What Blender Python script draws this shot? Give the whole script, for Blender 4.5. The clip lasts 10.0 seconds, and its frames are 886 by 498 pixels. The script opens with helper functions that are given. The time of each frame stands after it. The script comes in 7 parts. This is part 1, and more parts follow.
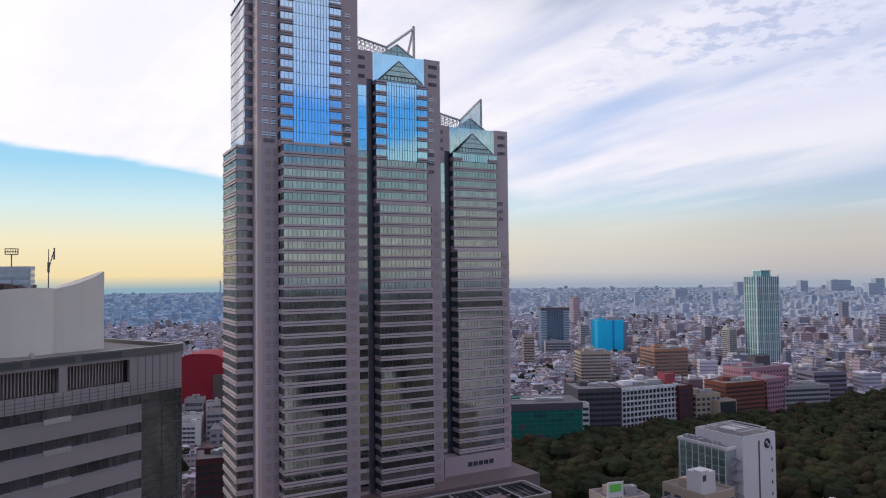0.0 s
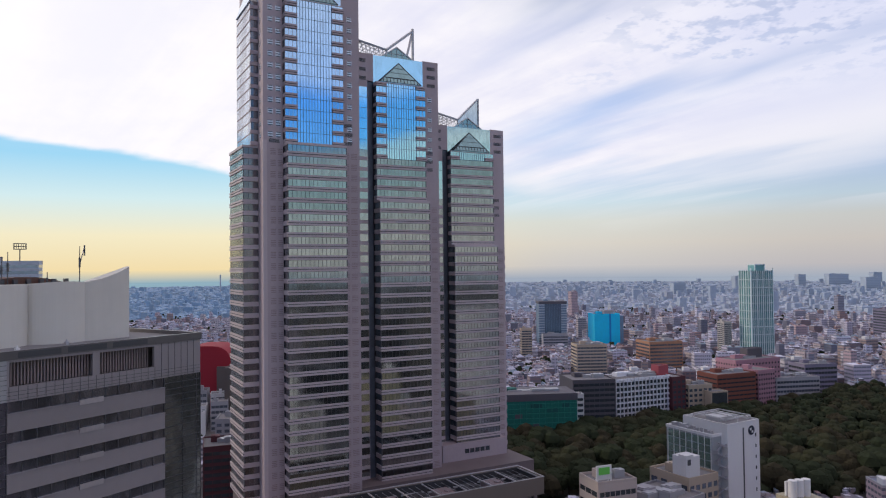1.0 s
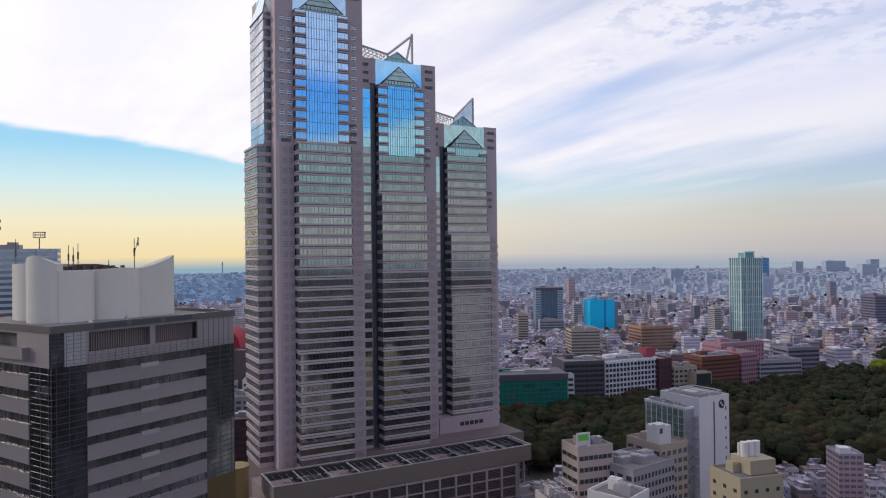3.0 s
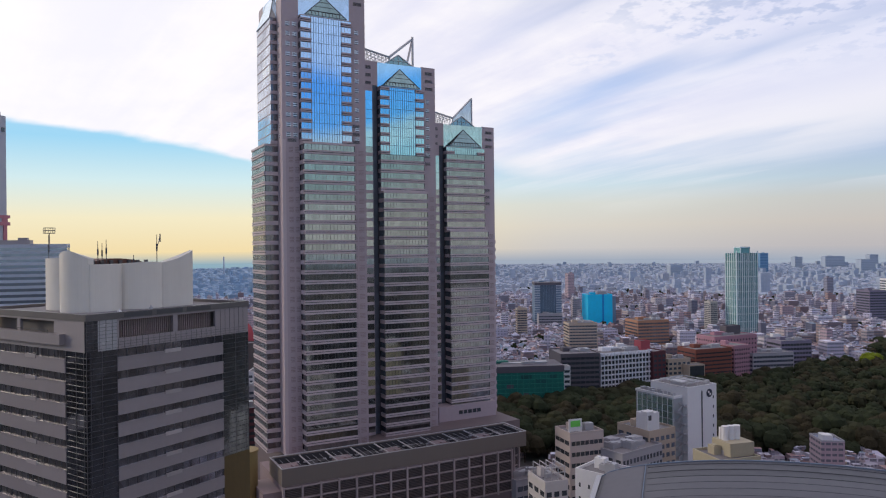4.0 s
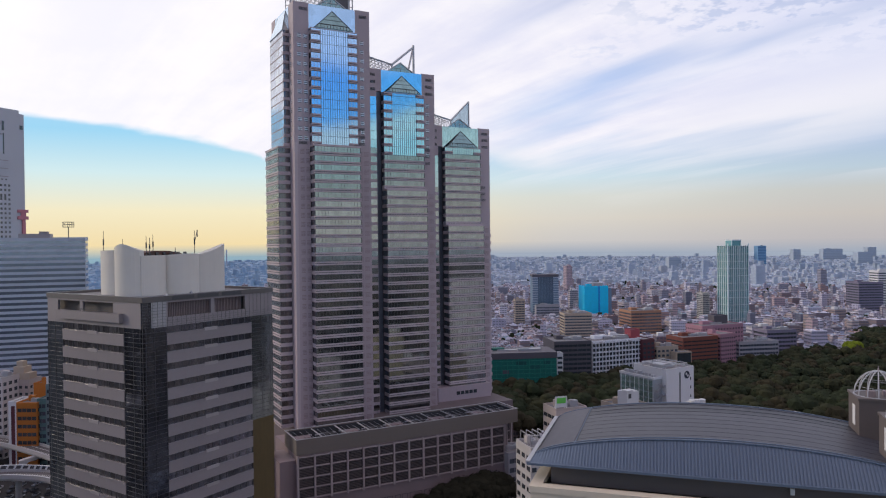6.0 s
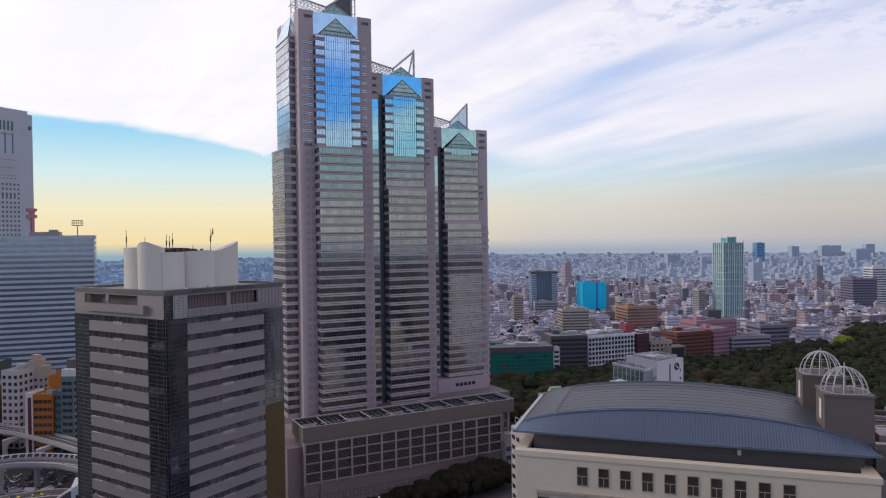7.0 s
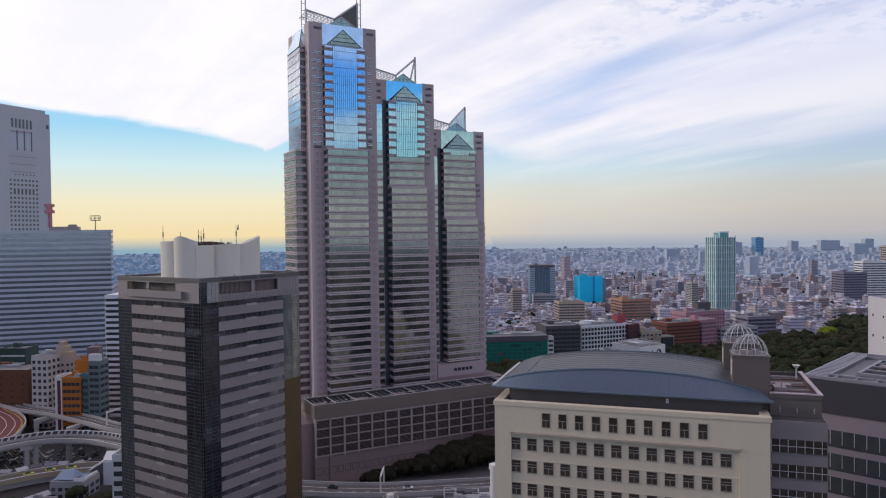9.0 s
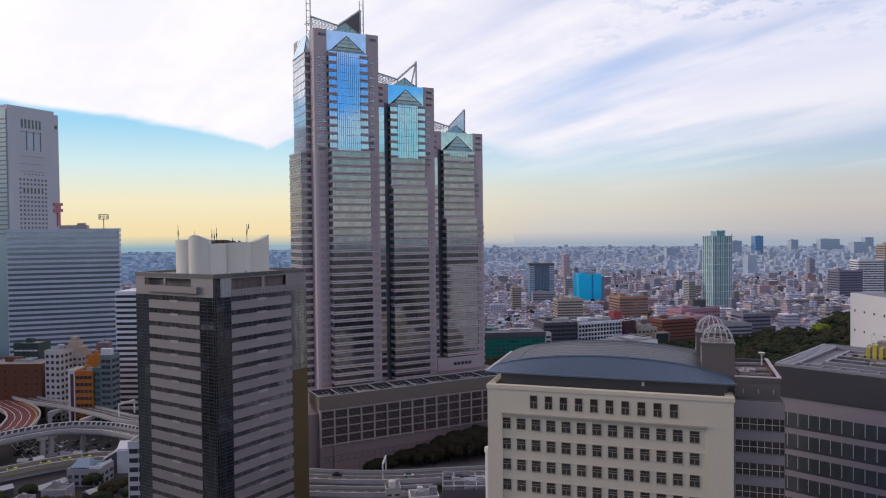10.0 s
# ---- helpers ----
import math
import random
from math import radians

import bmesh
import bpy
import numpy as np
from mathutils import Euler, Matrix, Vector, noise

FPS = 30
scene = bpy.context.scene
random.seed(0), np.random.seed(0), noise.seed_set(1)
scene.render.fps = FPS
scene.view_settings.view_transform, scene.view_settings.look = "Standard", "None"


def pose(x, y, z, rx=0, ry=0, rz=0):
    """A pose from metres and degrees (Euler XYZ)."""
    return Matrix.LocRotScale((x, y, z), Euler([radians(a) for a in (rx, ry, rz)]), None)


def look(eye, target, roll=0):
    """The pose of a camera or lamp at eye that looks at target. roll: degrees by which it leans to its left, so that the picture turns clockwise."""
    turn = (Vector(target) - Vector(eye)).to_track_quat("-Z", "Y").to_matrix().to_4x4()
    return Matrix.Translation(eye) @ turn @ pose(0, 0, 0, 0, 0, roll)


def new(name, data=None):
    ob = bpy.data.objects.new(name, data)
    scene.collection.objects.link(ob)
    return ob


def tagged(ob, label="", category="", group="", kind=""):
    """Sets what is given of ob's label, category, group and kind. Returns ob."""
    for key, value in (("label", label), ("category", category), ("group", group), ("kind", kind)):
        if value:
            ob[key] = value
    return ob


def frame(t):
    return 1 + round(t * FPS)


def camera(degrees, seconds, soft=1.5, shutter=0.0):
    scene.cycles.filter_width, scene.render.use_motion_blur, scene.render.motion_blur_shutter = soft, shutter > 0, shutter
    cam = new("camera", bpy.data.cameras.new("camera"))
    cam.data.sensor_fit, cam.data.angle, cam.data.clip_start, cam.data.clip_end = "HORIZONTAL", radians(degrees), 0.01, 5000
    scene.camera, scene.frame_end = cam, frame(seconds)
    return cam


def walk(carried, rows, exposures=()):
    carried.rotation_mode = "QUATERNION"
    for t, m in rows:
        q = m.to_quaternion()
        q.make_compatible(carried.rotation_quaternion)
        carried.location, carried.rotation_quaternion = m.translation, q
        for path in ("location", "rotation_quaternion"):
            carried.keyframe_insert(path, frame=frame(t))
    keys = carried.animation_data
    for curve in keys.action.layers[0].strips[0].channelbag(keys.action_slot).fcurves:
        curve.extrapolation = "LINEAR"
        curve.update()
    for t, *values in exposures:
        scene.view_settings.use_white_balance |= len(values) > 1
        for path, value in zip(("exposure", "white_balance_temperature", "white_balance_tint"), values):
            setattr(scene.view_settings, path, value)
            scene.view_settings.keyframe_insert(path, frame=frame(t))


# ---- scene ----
cam = camera(63.9, 10.0, soft=1.15)
METRES, EYE, TILT, LEAN, TURN = 136.0, 115.0, 0.0, 0.0, -28.3
ROWS = [
    (0.0, 0.0, 0.0, 0.0, 0.02, 1.89, 0.61),
    (0.5, 0.0023, -0.041, 0.0004, -0.0, 1.67, 0.63),
    (1.0, 0.005, -0.0843, 0.0012, -0.02, 1.4, 0.62),
    (1.5, 0.0078, -0.1316, 0.0019, -0.01, 1.11, 0.61),
    (2.0, 0.0107, -0.1774, 0.0023, -0.01, 0.85, 0.62),
    (2.5, 0.014, -0.2271, 0.0032, 0.0, 0.58, 0.62),
    (4.0, 0.0214, -0.3725, 0.0039, 0.07, -0.03, 0.61),
    (4.5, 0.0244, -0.4252, 0.005, 0.1, -0.25, 0.59),
    (5.0, 0.0273, -0.4746, 0.0051, 0.12, -0.39, 0.61),
    (5.5, 0.0291, -0.5239, 0.0056, 0.15, -0.51, 0.6),
    (7.0, 0.0339, -0.684, 0.0053, 0.17, -0.82, 0.71),
    (7.5, 0.037, -0.7353, 0.0057, 0.22, -0.94, 0.71),
    (8.0, 0.0399, -0.7902, 0.0057, 0.26, -1.04, 0.7),
    (8.5, 0.0428, -0.8411, 0.0064, 0.29, -1.18, 0.69),
    (9.0, 0.0454, -0.8953, 0.0068, 0.32, -1.27, 0.66),
    (9.5, 0.0485, -0.9467, 0.0074, 0.37, -1.34, 0.65),
    (10.0, 0.0513, -0.9986, 0.0082, 0.41, -1.4, 0.63),
]
walk(cam, [(t, pose(0, 0, EYE, TILT, LEAN, TURN) @ pose(METRES * x, METRES * y, METRES * z, 90 + pitch, roll, yaw)) for t, x, y, z, yaw, pitch, roll in ROWS])

# ---------------------------------------------------------------- sky and sun
HEAD = radians(28.3)            # compass bearing of the view, clockwise from +y
SUN_BEARING, SUN_HEIGHT = radians(-56), radians(15)

world = bpy.data.worlds.new("sky")
scene.world = world
world.use_nodes = True


class Nodes:
    """A small writer of node trees."""

    def __init__(self, tree):
        self.t = tree
        tree.nodes.clear()

    def put(self, socket, value):
        if isinstance(value, bpy.types.NodeSocket):
            self.t.links.new(value, socket)
        elif value is not None:
            socket.default_value = value

    def node(self, kind, ins=(), **props):
        n = self.t.nodes.new(kind)
        for k, val in props.items():
            setattr(n, k, val)
        for k, val in (ins.items() if isinstance(ins, dict) else enumerate(ins)):
            self.put(n.inputs[k], val)
        return n

    def math(self, op, a, b=None, c=None, clamp=False):
        return self.node("ShaderNodeMath", [a, b, c], operation=op, use_clamp=clamp).outputs[0]

    def span(self, x, lo, hi, a=0.0, b=1.0, smooth=True):
        n = self.node("ShaderNodeMapRange", {"Value": x, "From Min": lo, "From Max": hi, "To Min": a, "To Max": b})
        n.interpolation_type = "SMOOTHSTEP" if smooth else "LINEAR"
        return n.outputs[0]

    def mix(self, f, a, b, mode="MIX"):
        n = self.node("ShaderNodeMix", data_type="RGBA", blend_type=mode)
        self.put(n.inputs[0], f), self.put(n.inputs[6], a), self.put(n.inputs[7], b)
        return n.outputs[2]

    def noise(self, vec, scale, detail=4.0, rough=0.55):
        n = self.node("ShaderNodeTexNoise", {"Vector": vec, "Scale": scale, "Detail": detail, "Roughness": rough})
        return n.outputs["Fac"]

    def mapped(self, vec, rot=(0, 0, 0), scale=(1, 1, 1), loc=(0, 0, 0)):
        return self.node("ShaderNodeMapping", {"Vector": vec, "Rotation": rot, "Scale": scale, "Location": loc}).outputs[0]

    def ramp(self, f, stops, constant=False):
        n = self.node("ShaderNodeValToRGB", [f])
        r = n.color_ramp
        r.interpolation = "CONSTANT" if constant else "LINEAR"
        while len(r.elements) < len(stops):
            r.elements.new(0.5)
        for e, (p, c) in zip(r.elements, stops):
            e.position, e.color = p, (*c, 1)
        return n.outputs[0]


def build_sky():
    n = Nodes(world.node_tree)
    way = n.node("ShaderNodeTexCoord").outputs["Generated"]
    sky = n.node("ShaderNodeTexSky", sky_type="NISHITA", sun_disc=False, sun_elevation=SUN_HEIGHT,
                 sun_rotation=SUN_BEARING, air_density=1.0, dust_density=2.2, ozone_density=2.0)
    local = n.mapped(way, rot=(0, 0, HEAD))
    p = n.node("ShaderNodeSeparateXYZ", [local]).outputs
    side = n.math("ARCTAN2", p[0], p[1])                    # bearing off the view's middle
    up = n.math("MAXIMUM", p[2], 0.0)
    # clouds lie on a flat layer high above: project on it, so that they flatten towards the horizon
    flat = n.math("ADD", up, 0.16)
    cx, cy = n.math("DIVIDE", p[0], flat), n.math("DIVIDE", p[1], flat)
    sheet = n.node("ShaderNodeCombineXYZ", [cx, cy, 0.0]).outputs[0]
    streak = n.mapped(n.mapped(sheet, rot=(0, 0, radians(52))), scale=(0.34, 1.5, 1))
    big = n.noise(n.mapped(streak, loc=(3.1, 0.4, 0)), 0.8, 5, 0.5)
    fine = n.noise(n.mapped(sheet, rot=(0, 0, radians(20)), loc=(1.7, 5.2, 0)), 13.0, 3, 0.62)
    wisps = n.noise(n.mapped(streak, scale=(1, 1.3, 1)), 1.6, 5, 0.58)
    # lower edge of the cloud deck: rises to the west
    west = n.math("MAXIMUM", n.math("SUBTRACT", n.math("MULTIPLY", side, -1.0), 0.25), 0.0)
    edge = n.math("MULTIPLY_ADD", n.math("POWER", west, 0.55), 0.095, 0.111)
    edge = n.math("ADD", edge, n.math("MULTIPLY", n.math("SUBTRACT", big, 0.5), 0.02))
    edge = n.math("ADD", edge, n.math("MULTIPLY", n.math("SUBTRACT", n.noise(sheet, 5.0, 3, 0.5), 0.5), 0.012))
    edge = n.math("ADD", edge, n.span(side, -0.25, -0.21, 0.0, 0.018))
    edge = n.math("SUBTRACT", edge, n.span(side, -0.02, 0.26, 0.0, 0.066))
    edge = n.math("MULTIPLY_ADD", n.math("MAXIMUM", n.math("SUBTRACT", side, 0.2), 0.0), 0.16, edge)
    soft = n.span(side, -0.05, 0.40, 0.006, 0.07)
    over = n.math("DIVIDE", n.math("SUBTRACT", up, edge), soft)
    deck = n.span(over, -0.6, 1.0)
    gaps = n.math("MULTIPLY", n.span(big, 0.43, 0.60), n.span(side, 0.0, 0.22))
    ripple = n.math("MULTIPLY", n.span(fine, 0.46, 0.62), n.math("MULTIPLY", n.span(side, 0.12, 0.24), n.span(up, 0.20, 0.28)))
    ripple = n.math("MULTIPLY", ripple, n.span(n.noise(sheet, 1.1, 2), 0.38, 0.52))
    holes = n.math("MAXIMUM", gaps, n.math("MULTIPLY", ripple, 0.5))
    around = n.span(n.math("ABSOLUTE", side), 1.0, 1.5)     # broken cloud in the rest of the sky
    rest = n.noise(n.mapped(sheet, loc=(1.2, 3.4, 0)), 0.75, 5, 0.5)
    broken = n.math("MULTIPLY", n.span(n.math("MULTIPLY_ADD", fine, 0.08, rest), 0.42, 0.60), 0.9)
    broken = n.math("MULTIPLY", broken, n.span(n.math("MULTIPLY_ADD", n.math("SUBTRACT", rest, 0.5), 0.12, up), 0.235, 0.275))
    broken = n.math("MULTIPLY", broken, n.span(up, 0.27, 0.6, 0.5, 1.0))
    cover = n.math("MULTIPLY", deck, n.math("SUBTRACT", 1.0, n.math("MULTIPLY", holes, 0.9)))
    veil = n.span(n.noise(n.mapped(streak, scale=(1, 1.5, 1), loc=(6.3, 2.1, 0)), 1.1, 5, 0.55), 0.44, 0.6)
    veil = n.math("MULTIPLY", n.math("MULTIPLY", veil, 0.48), n.math("MULTIPLY", n.span(up, 0.06, 0.11), n.span(side, 0.0, 0.12)))
    cover = n.math("MAXIMUM", cover, veil)
    cover = n.mix(around, cover, broken)
    puffs = n.noise(n.mapped(sheet, loc=(4.2, 0.7, 0)), 2.6, 6, 0.62)
    shade = n.span(n.math("MULTIPLY_ADD", n.math("SUBTRACT", puffs, 0.5), 0.55, wisps), 0.3, 0.72)
    cloud = n.mix(shade, (0.79, 0.79, 0.94, 1), (0.99, 0.96, 1.0, 1))
    cloud = n.mix(n.math("MULTIPLY", n.span(side, 0.15, 0.55), 0.7), cloud, (0.70, 0.735, 0.93, 1))
    cloud = n.mix(n.span(side, -0.6, 0.1), n.mix(0.6, cloud, (1.08, 1.05, 1.06, 1)), cloud)
    clear = n.mix(1.0, sky.outputs[0], (0.114, 0.107, 0.132, 1), "MULTIPLY")
    # clear band: blue above, cream towards the sun's horizon, dull rose-grey away from it
    warm = n.ramp(n.span(up, 0.0, 0.2, smooth=False), [(0.0, (0.90, 0.73, 0.42)), (0.22, (0.91, 0.83, 0.58)), (0.46, (0.66, 0.84, 0.87)), (0.72, (0.36, 0.69, 0.92)), (1.0, (0.40, 0.68, 0.95))])
    dull = n.ramp(n.span(up, 0.0, 0.2, smooth=False), [(0.0, (0.60, 0.58, 0.57)), (0.15, (0.70, 0.66, 0.59)), (0.30, (0.69, 0.71, 0.66)), (0.43, (0.60, 0.745, 0.82)), (0.60, (0.51, 0.665, 0.87)), (1.0, (0.43, 0.59, 0.92))])
    dull = n.mix(n.span(side, 0.15, 0.55), dull, n.mix(1.0, dull, (0.84, 0.83, 0.87, 1), "MULTIPLY"))
    band = n.mix(n.span(side, -0.2, 0.2), warm, dull)
    clear = n.mix(n.math("MULTIPLY", n.span(up, 0.5, 0.16), n.span(n.math("ABSOLUTE", side), 1.6, 0.8)), clear, band)
    # eastern sky: haze low down, a teal strip, a thin pale streak, then clear blue that begins lower to the south
    lift = n.span(side, 2.34, 2.10, -0.03, 0.008)
    wavy = n.math("SUBTRACT", n.math("MULTIPLY_ADD", n.math("SUBTRACT", rest, 0.5), 0.05, up), lift)
    east = n.ramp(n.span(wavy, 0.0, 0.4, smooth=False), [(0.0, (0.58, 0.56, 0.55)), (0.12, (0.62, 0.60, 0.57)), (0.22, (0.59, 0.62, 0.62)), (0.30, (0.47, 0.65, 0.675)), (0.37, (0.42, 0.62, 0.685)), (0.41, (0.58, 0.68, 0.71)), (0.45, (0.50, 0.62, 0.69)), (0.49, (0.15, 0.45, 0.86)), (0.66, (0.11, 0.39, 0.90)), (1.0, (0.30, 0.41, 0.66))])
    clear = n.mix(n.math("MULTIPLY", around, n.span(up, 0.7, 0.3)), clear, east)
    cloud = n.mix(around, cloud, (0.86, 0.71, 0.76, 1))     # away from the sun the clouds are duller
    cloud = n.mix(n.math("MULTIPLY", n.span(over, 1.8, 0.2), n.span(side, -0.1, 0.1)), cloud, (0.93, 0.91, 0.95, 1))
    total = n.mix(cover, clear, cloud)
    back = n.node("ShaderNodeBackground", {"Color": total, "Strength": 1.0})
    out = n.node("ShaderNodeOutputWorld")
    n.t.links.new(back.outputs[0], out.inputs[0])


build_sky()

sun = new("sun", bpy.data.lights.new("sun", "SUN"))
sun.data.energy, sun.data.angle, sun.data.color = 1.0, radians(12), (1.0, 0.86, 0.68)
sun.matrix_world = look((0, 0, 300), (-math.sin(SUN_BEARING) * 100, -math.cos(SUN_BEARING) * 100, 300 - 100 * math.tan(SUN_HEIGHT)))
scene.view_settings.exposure = 0.0


# ---------------------------------------------------------------- materials
def surface(name, colour, rough=0.7, metal=0.0, vary=0.12, big=0.05, small=1.5, bump=0.0, dirt=None, island=0.0, spec=None, streaks=0.0):
    """A material with stains at a large scale and grain at a small one; colour shifts a little from object to object."""
    m = bpy.data.materials.new(name)
    m.use_nodes = True
    n = Nodes(m.node_tree)
    at = n.node("ShaderNodeTexCoord").outputs["Object"]
    a = n.noise(at, big, 4)
    b = n.noise(at, small, 3)
    own = n.node("ShaderNodeObjectInfo").outputs["Random"]
    if island:
        own = n.node("ShaderNodeNewGeometry").outputs["Random Per Island"]
    f = n.math("ADD", n.math("MULTIPLY_ADD", a, 0.6, -0.3), n.math("MULTIPLY_ADD", b, 0.4, -0.2))
    f = n.math("ADD", f, n.math("MULTIPLY_ADD", own, 0.5, -0.25))
    if streaks:
        runs = n.noise(n.mapped(at, scale=(1, 1, 0.06)), 1.2, 4)
        f = n.math("ADD", f, n.math("MULTIPLY_ADD", runs, streaks, -streaks / 2))
    k = n.math("MULTIPLY_ADD", f, vary * 2, 1.0)
    col = n.mix(1.0, (*colour, 1), n.node("ShaderNodeCombineColor", [k, k, k]).outputs[0], "MULTIPLY")
    if dirt:
        col = n.mix(n.math("MULTIPLY", n.span(a, 0.5, 0.75), 0.6), col, (*dirt, 1))
    p = n.node("ShaderNodeBsdfPrincipled", {"Base Color": col, "Metallic": metal})
    n.put(p.inputs["Roughness"], n.math("MULTIPLY_ADD", b, 0.16, rough - 0.08))
    if spec is not None:
        n.put(p.inputs["Specular IOR Level"], spec)
    if bump:
        bn = n.node("ShaderNodeBump", {"Strength": bump, "Distance": 0.05, "Height": b})
        n.put(p.inputs["Normal"], bn.outputs[0])
    out = n.node("ShaderNodeOutputMaterial")
    n.t.links.new(p.outputs[0], out.inputs[0])
    return m


def coated_glass(name, tint, mirror=0.7, rough=0.05, wave=0.02, scale=0.35, vary=0.25):
    """Reflective curtain-wall glass: a tinted mirror coat over a dark room, slightly wavy, pane by pane different."""
    m = bpy.data.materials.new(name)
    m.use_nodes = True
    n = Nodes(m.node_tree)
    at = n.node("ShaderNodeTexCoord").outputs["Object"]
    own = n.node("ShaderNodeObjectInfo").outputs["Random"]
    cells = n.node("ShaderNodeTexVoronoi", {"Vector": n.mapped(at, scale=(0.6, 0.6, 0.25)), "Scale": 1.0}).outputs["Color"]
    k = n.math("MULTIPLY_ADD", n.node("ShaderNodeSeparateColor", [cells]).outputs[0], vary, 1.0 - vary / 2)
    k = n.math("MULTIPLY", k, n.math("MULTIPLY_ADD", own, 0.2, 0.9))
    col = n.mix(1.0, (*tint, 1), n.node("ShaderNodeCombineColor", [k, k, k]).outputs[0], "MULTIPLY")
    p = n.node("ShaderNodeBsdfPrincipled", {"Base Color": col, "Metallic": mirror, "Roughness": rough})
    bn = n.node("ShaderNodeBump", {"Strength": wave, "Distance": 0.3, "Height": n.noise(at, scale, 2)})
    n.put(p.inputs["Normal"], bn.outputs[0])
    out = n.node("ShaderNodeOutputMaterial")
    n.t.links.new(p.outputs[0], out.inputs[0])
    return m


def town_wall(name, palette, window=(0.05, 0.06, 0.08), row=3.3, bay=2.6, gap=0.5, island=True):
    """Walls of small buildings far off: rows of dark windows on a rendered wall whose colour differs from house to house."""
    m = bpy.data.materials.new(name)
    m.use_nodes = True
    n = Nodes(m.node_tree)
    uv = n.node("ShaderNodeTexCoord").outputs["UV"]
    own = n.node("ShaderNodeNewGeometry").outputs["Random Per Island"] if island else n.node("ShaderNodeObjectInfo").outputs["Random"]
    wall = n.ramp(own, [(i / len(palette), c) for i, c in enumerate(palette)], constant=True)
    s = n.node("ShaderNodeSeparateXYZ", [uv]).outputs
    wide = n.math("MULTIPLY_ADD", n.math("FRACT", n.math("MULTIPLY", own, 17.3)), 2.4, bay - 0.8)
    fu, fv = n.math("FRACT", n.math("DIVIDE", s[0], wide)), n.math("FRACT", n.math("DIVIDE", s[1], row))
    cut = n.math("MULTIPLY_ADD", n.math("FRACT", n.math("MULTIPLY", own, 7.7)), 0.35, 0.05)
    win = n.math("MULTIPLY", n.math("GREATER_THAN", fu, cut), n.math("MULTIPLY", n.math("GREATER_THAN", fv, 0.38), n.math("LESS_THAN", fv, 0.82)))
    at = n.node("ShaderNodeTexCoord").outputs["Object"]
    stain = n.math("MULTIPLY_ADD", n.noise(at, 0.08, 4), 0.5, 0.75)
    wall = n.mix(1.0, wall, n.node("ShaderNodeCombineColor", [stain, stain, stain]).outputs[0], "MULTIPLY")
    col = n.mix(n.math("MULTIPLY", win, 0.85), wall, (*window, 1))
    p = n.node("ShaderNodeBsdfPrincipled", {"Base Color": col, "Roughness": n.math("MULTIPLY_ADD", win, -0.55, 0.8)})
    out = n.node("ShaderNodeOutputMaterial")
    n.t.links.new(p.outputs[0], out.inputs[0])
    return m


def tinted(name, palette, rough=0.85):
    """Plain rendered or sheet surfaces whose colour differs from piece to piece."""
    m = bpy.data.materials.new(name)
    m.use_nodes = True
    n = Nodes(m.node_tree)
    own = n.node("ShaderNodeNewGeometry").outputs["Random Per Island"]
    at = n.node("ShaderNodeTexCoord").outputs["Object"]
    col = n.ramp(own, [(i / len(palette), c) for i, c in enumerate(palette)], constant=True)
    stain = n.math("MULTIPLY_ADD", n.noise(at, 0.15, 5), 0.7, 0.65)
    col = n.mix(1.0, col, n.node("ShaderNodeCombineColor", [stain, stain, stain]).outputs[0], "MULTIPLY")
    p = n.node("ShaderNodeBsdfPrincipled", {"Base Color": col, "Roughness": rough})
    out = n.node("ShaderNodeOutputMaterial")
    n.t.links.new(p.outputs[0], out.inputs[0])
    return m


GRANITE = surface("mauve_granite", (0.46, 0.378, 0.41), 0.55, vary=0.14, big=0.03, small=0.9, streaks=0.25)
GRANITE_PALE = surface("pale_granite", (0.53, 0.45, 0.475), 0.5, vary=0.12, big=0.05, small=1.1, streaks=0.3)
GRANITE_DARK = surface("dark_granite", (0.075, 0.07, 0.08), 0.5, vary=0.2, big=0.05)
LOUVRE = surface("louvre_metal", (0.34, 0.265, 0.27), 0.5, 0.2, vary=0.2, small=3)
SLOT = coated_glass("slot_glass", (0.13, 0.14, 0.175), 0.25, 0.3)
GLASS_BAND = coated_glass("band_glass", (0.345, 0.382, 0.388), 0.97, 0.07, 0.012)
# per-side copies of one glass: reflections dimmed on returns, brightened west, by tint
GLASS_BAND_DIMMED = coated_glass("dimmed_return_glass", (0.20, 0.195, 0.21), 0.9, 0.16, 0.012)
GLASS_WEST_LIT = coated_glass("lit_west_band_glass", (0.72, 0.74, 0.68), 0.97, 0.2, 0.008)
GLASS_WEST_BLUE_LIT = coated_glass("lit_west_curtain_glass", (0.82, 0.88, 0.97), 0.97, 0.1, 0.012)
GLASS_WING = coated_glass("wing_glass", (0.40, 0.62, 0.54), 0.75, 0.08)
GLASS_BLUE = coated_glass("curtain_glass", (0.53, 0.69, 0.85), 0.95, 0.04, 0.012, vary=0.12)
GLASS_TEAL = coated_glass("teal_curtain_glass", (0.50, 0.76, 0.86), 0.95, 0.04, 0.012, vary=0.12)
GLASS_GREY = coated_glass("grey_curtain_glass", (0.52, 0.66, 0.70), 0.95, 0.05, 0.012, vary=0.12)
GLASS_PALE = coated_glass("pale_glass", (0.55, 0.64, 0.66), 0.9, 0.06, 0.015)
GLASS_GREEN = coated_glass("skylight_glass", (0.22, 0.38, 0.42), 0.85, 0.08)
GLASS_DARK = coated_glass("dark_glass", (0.10, 0.115, 0.135), 0.55, 0.06, 0.02)
GLASS_OFFICE = coated_glass("office_glass", (0.16, 0.19, 0.24), 0.6, 0.08)
FRAME = surface("dark_frame", (0.10, 0.10, 0.11), 0.4, 0.5, vary=0.1)
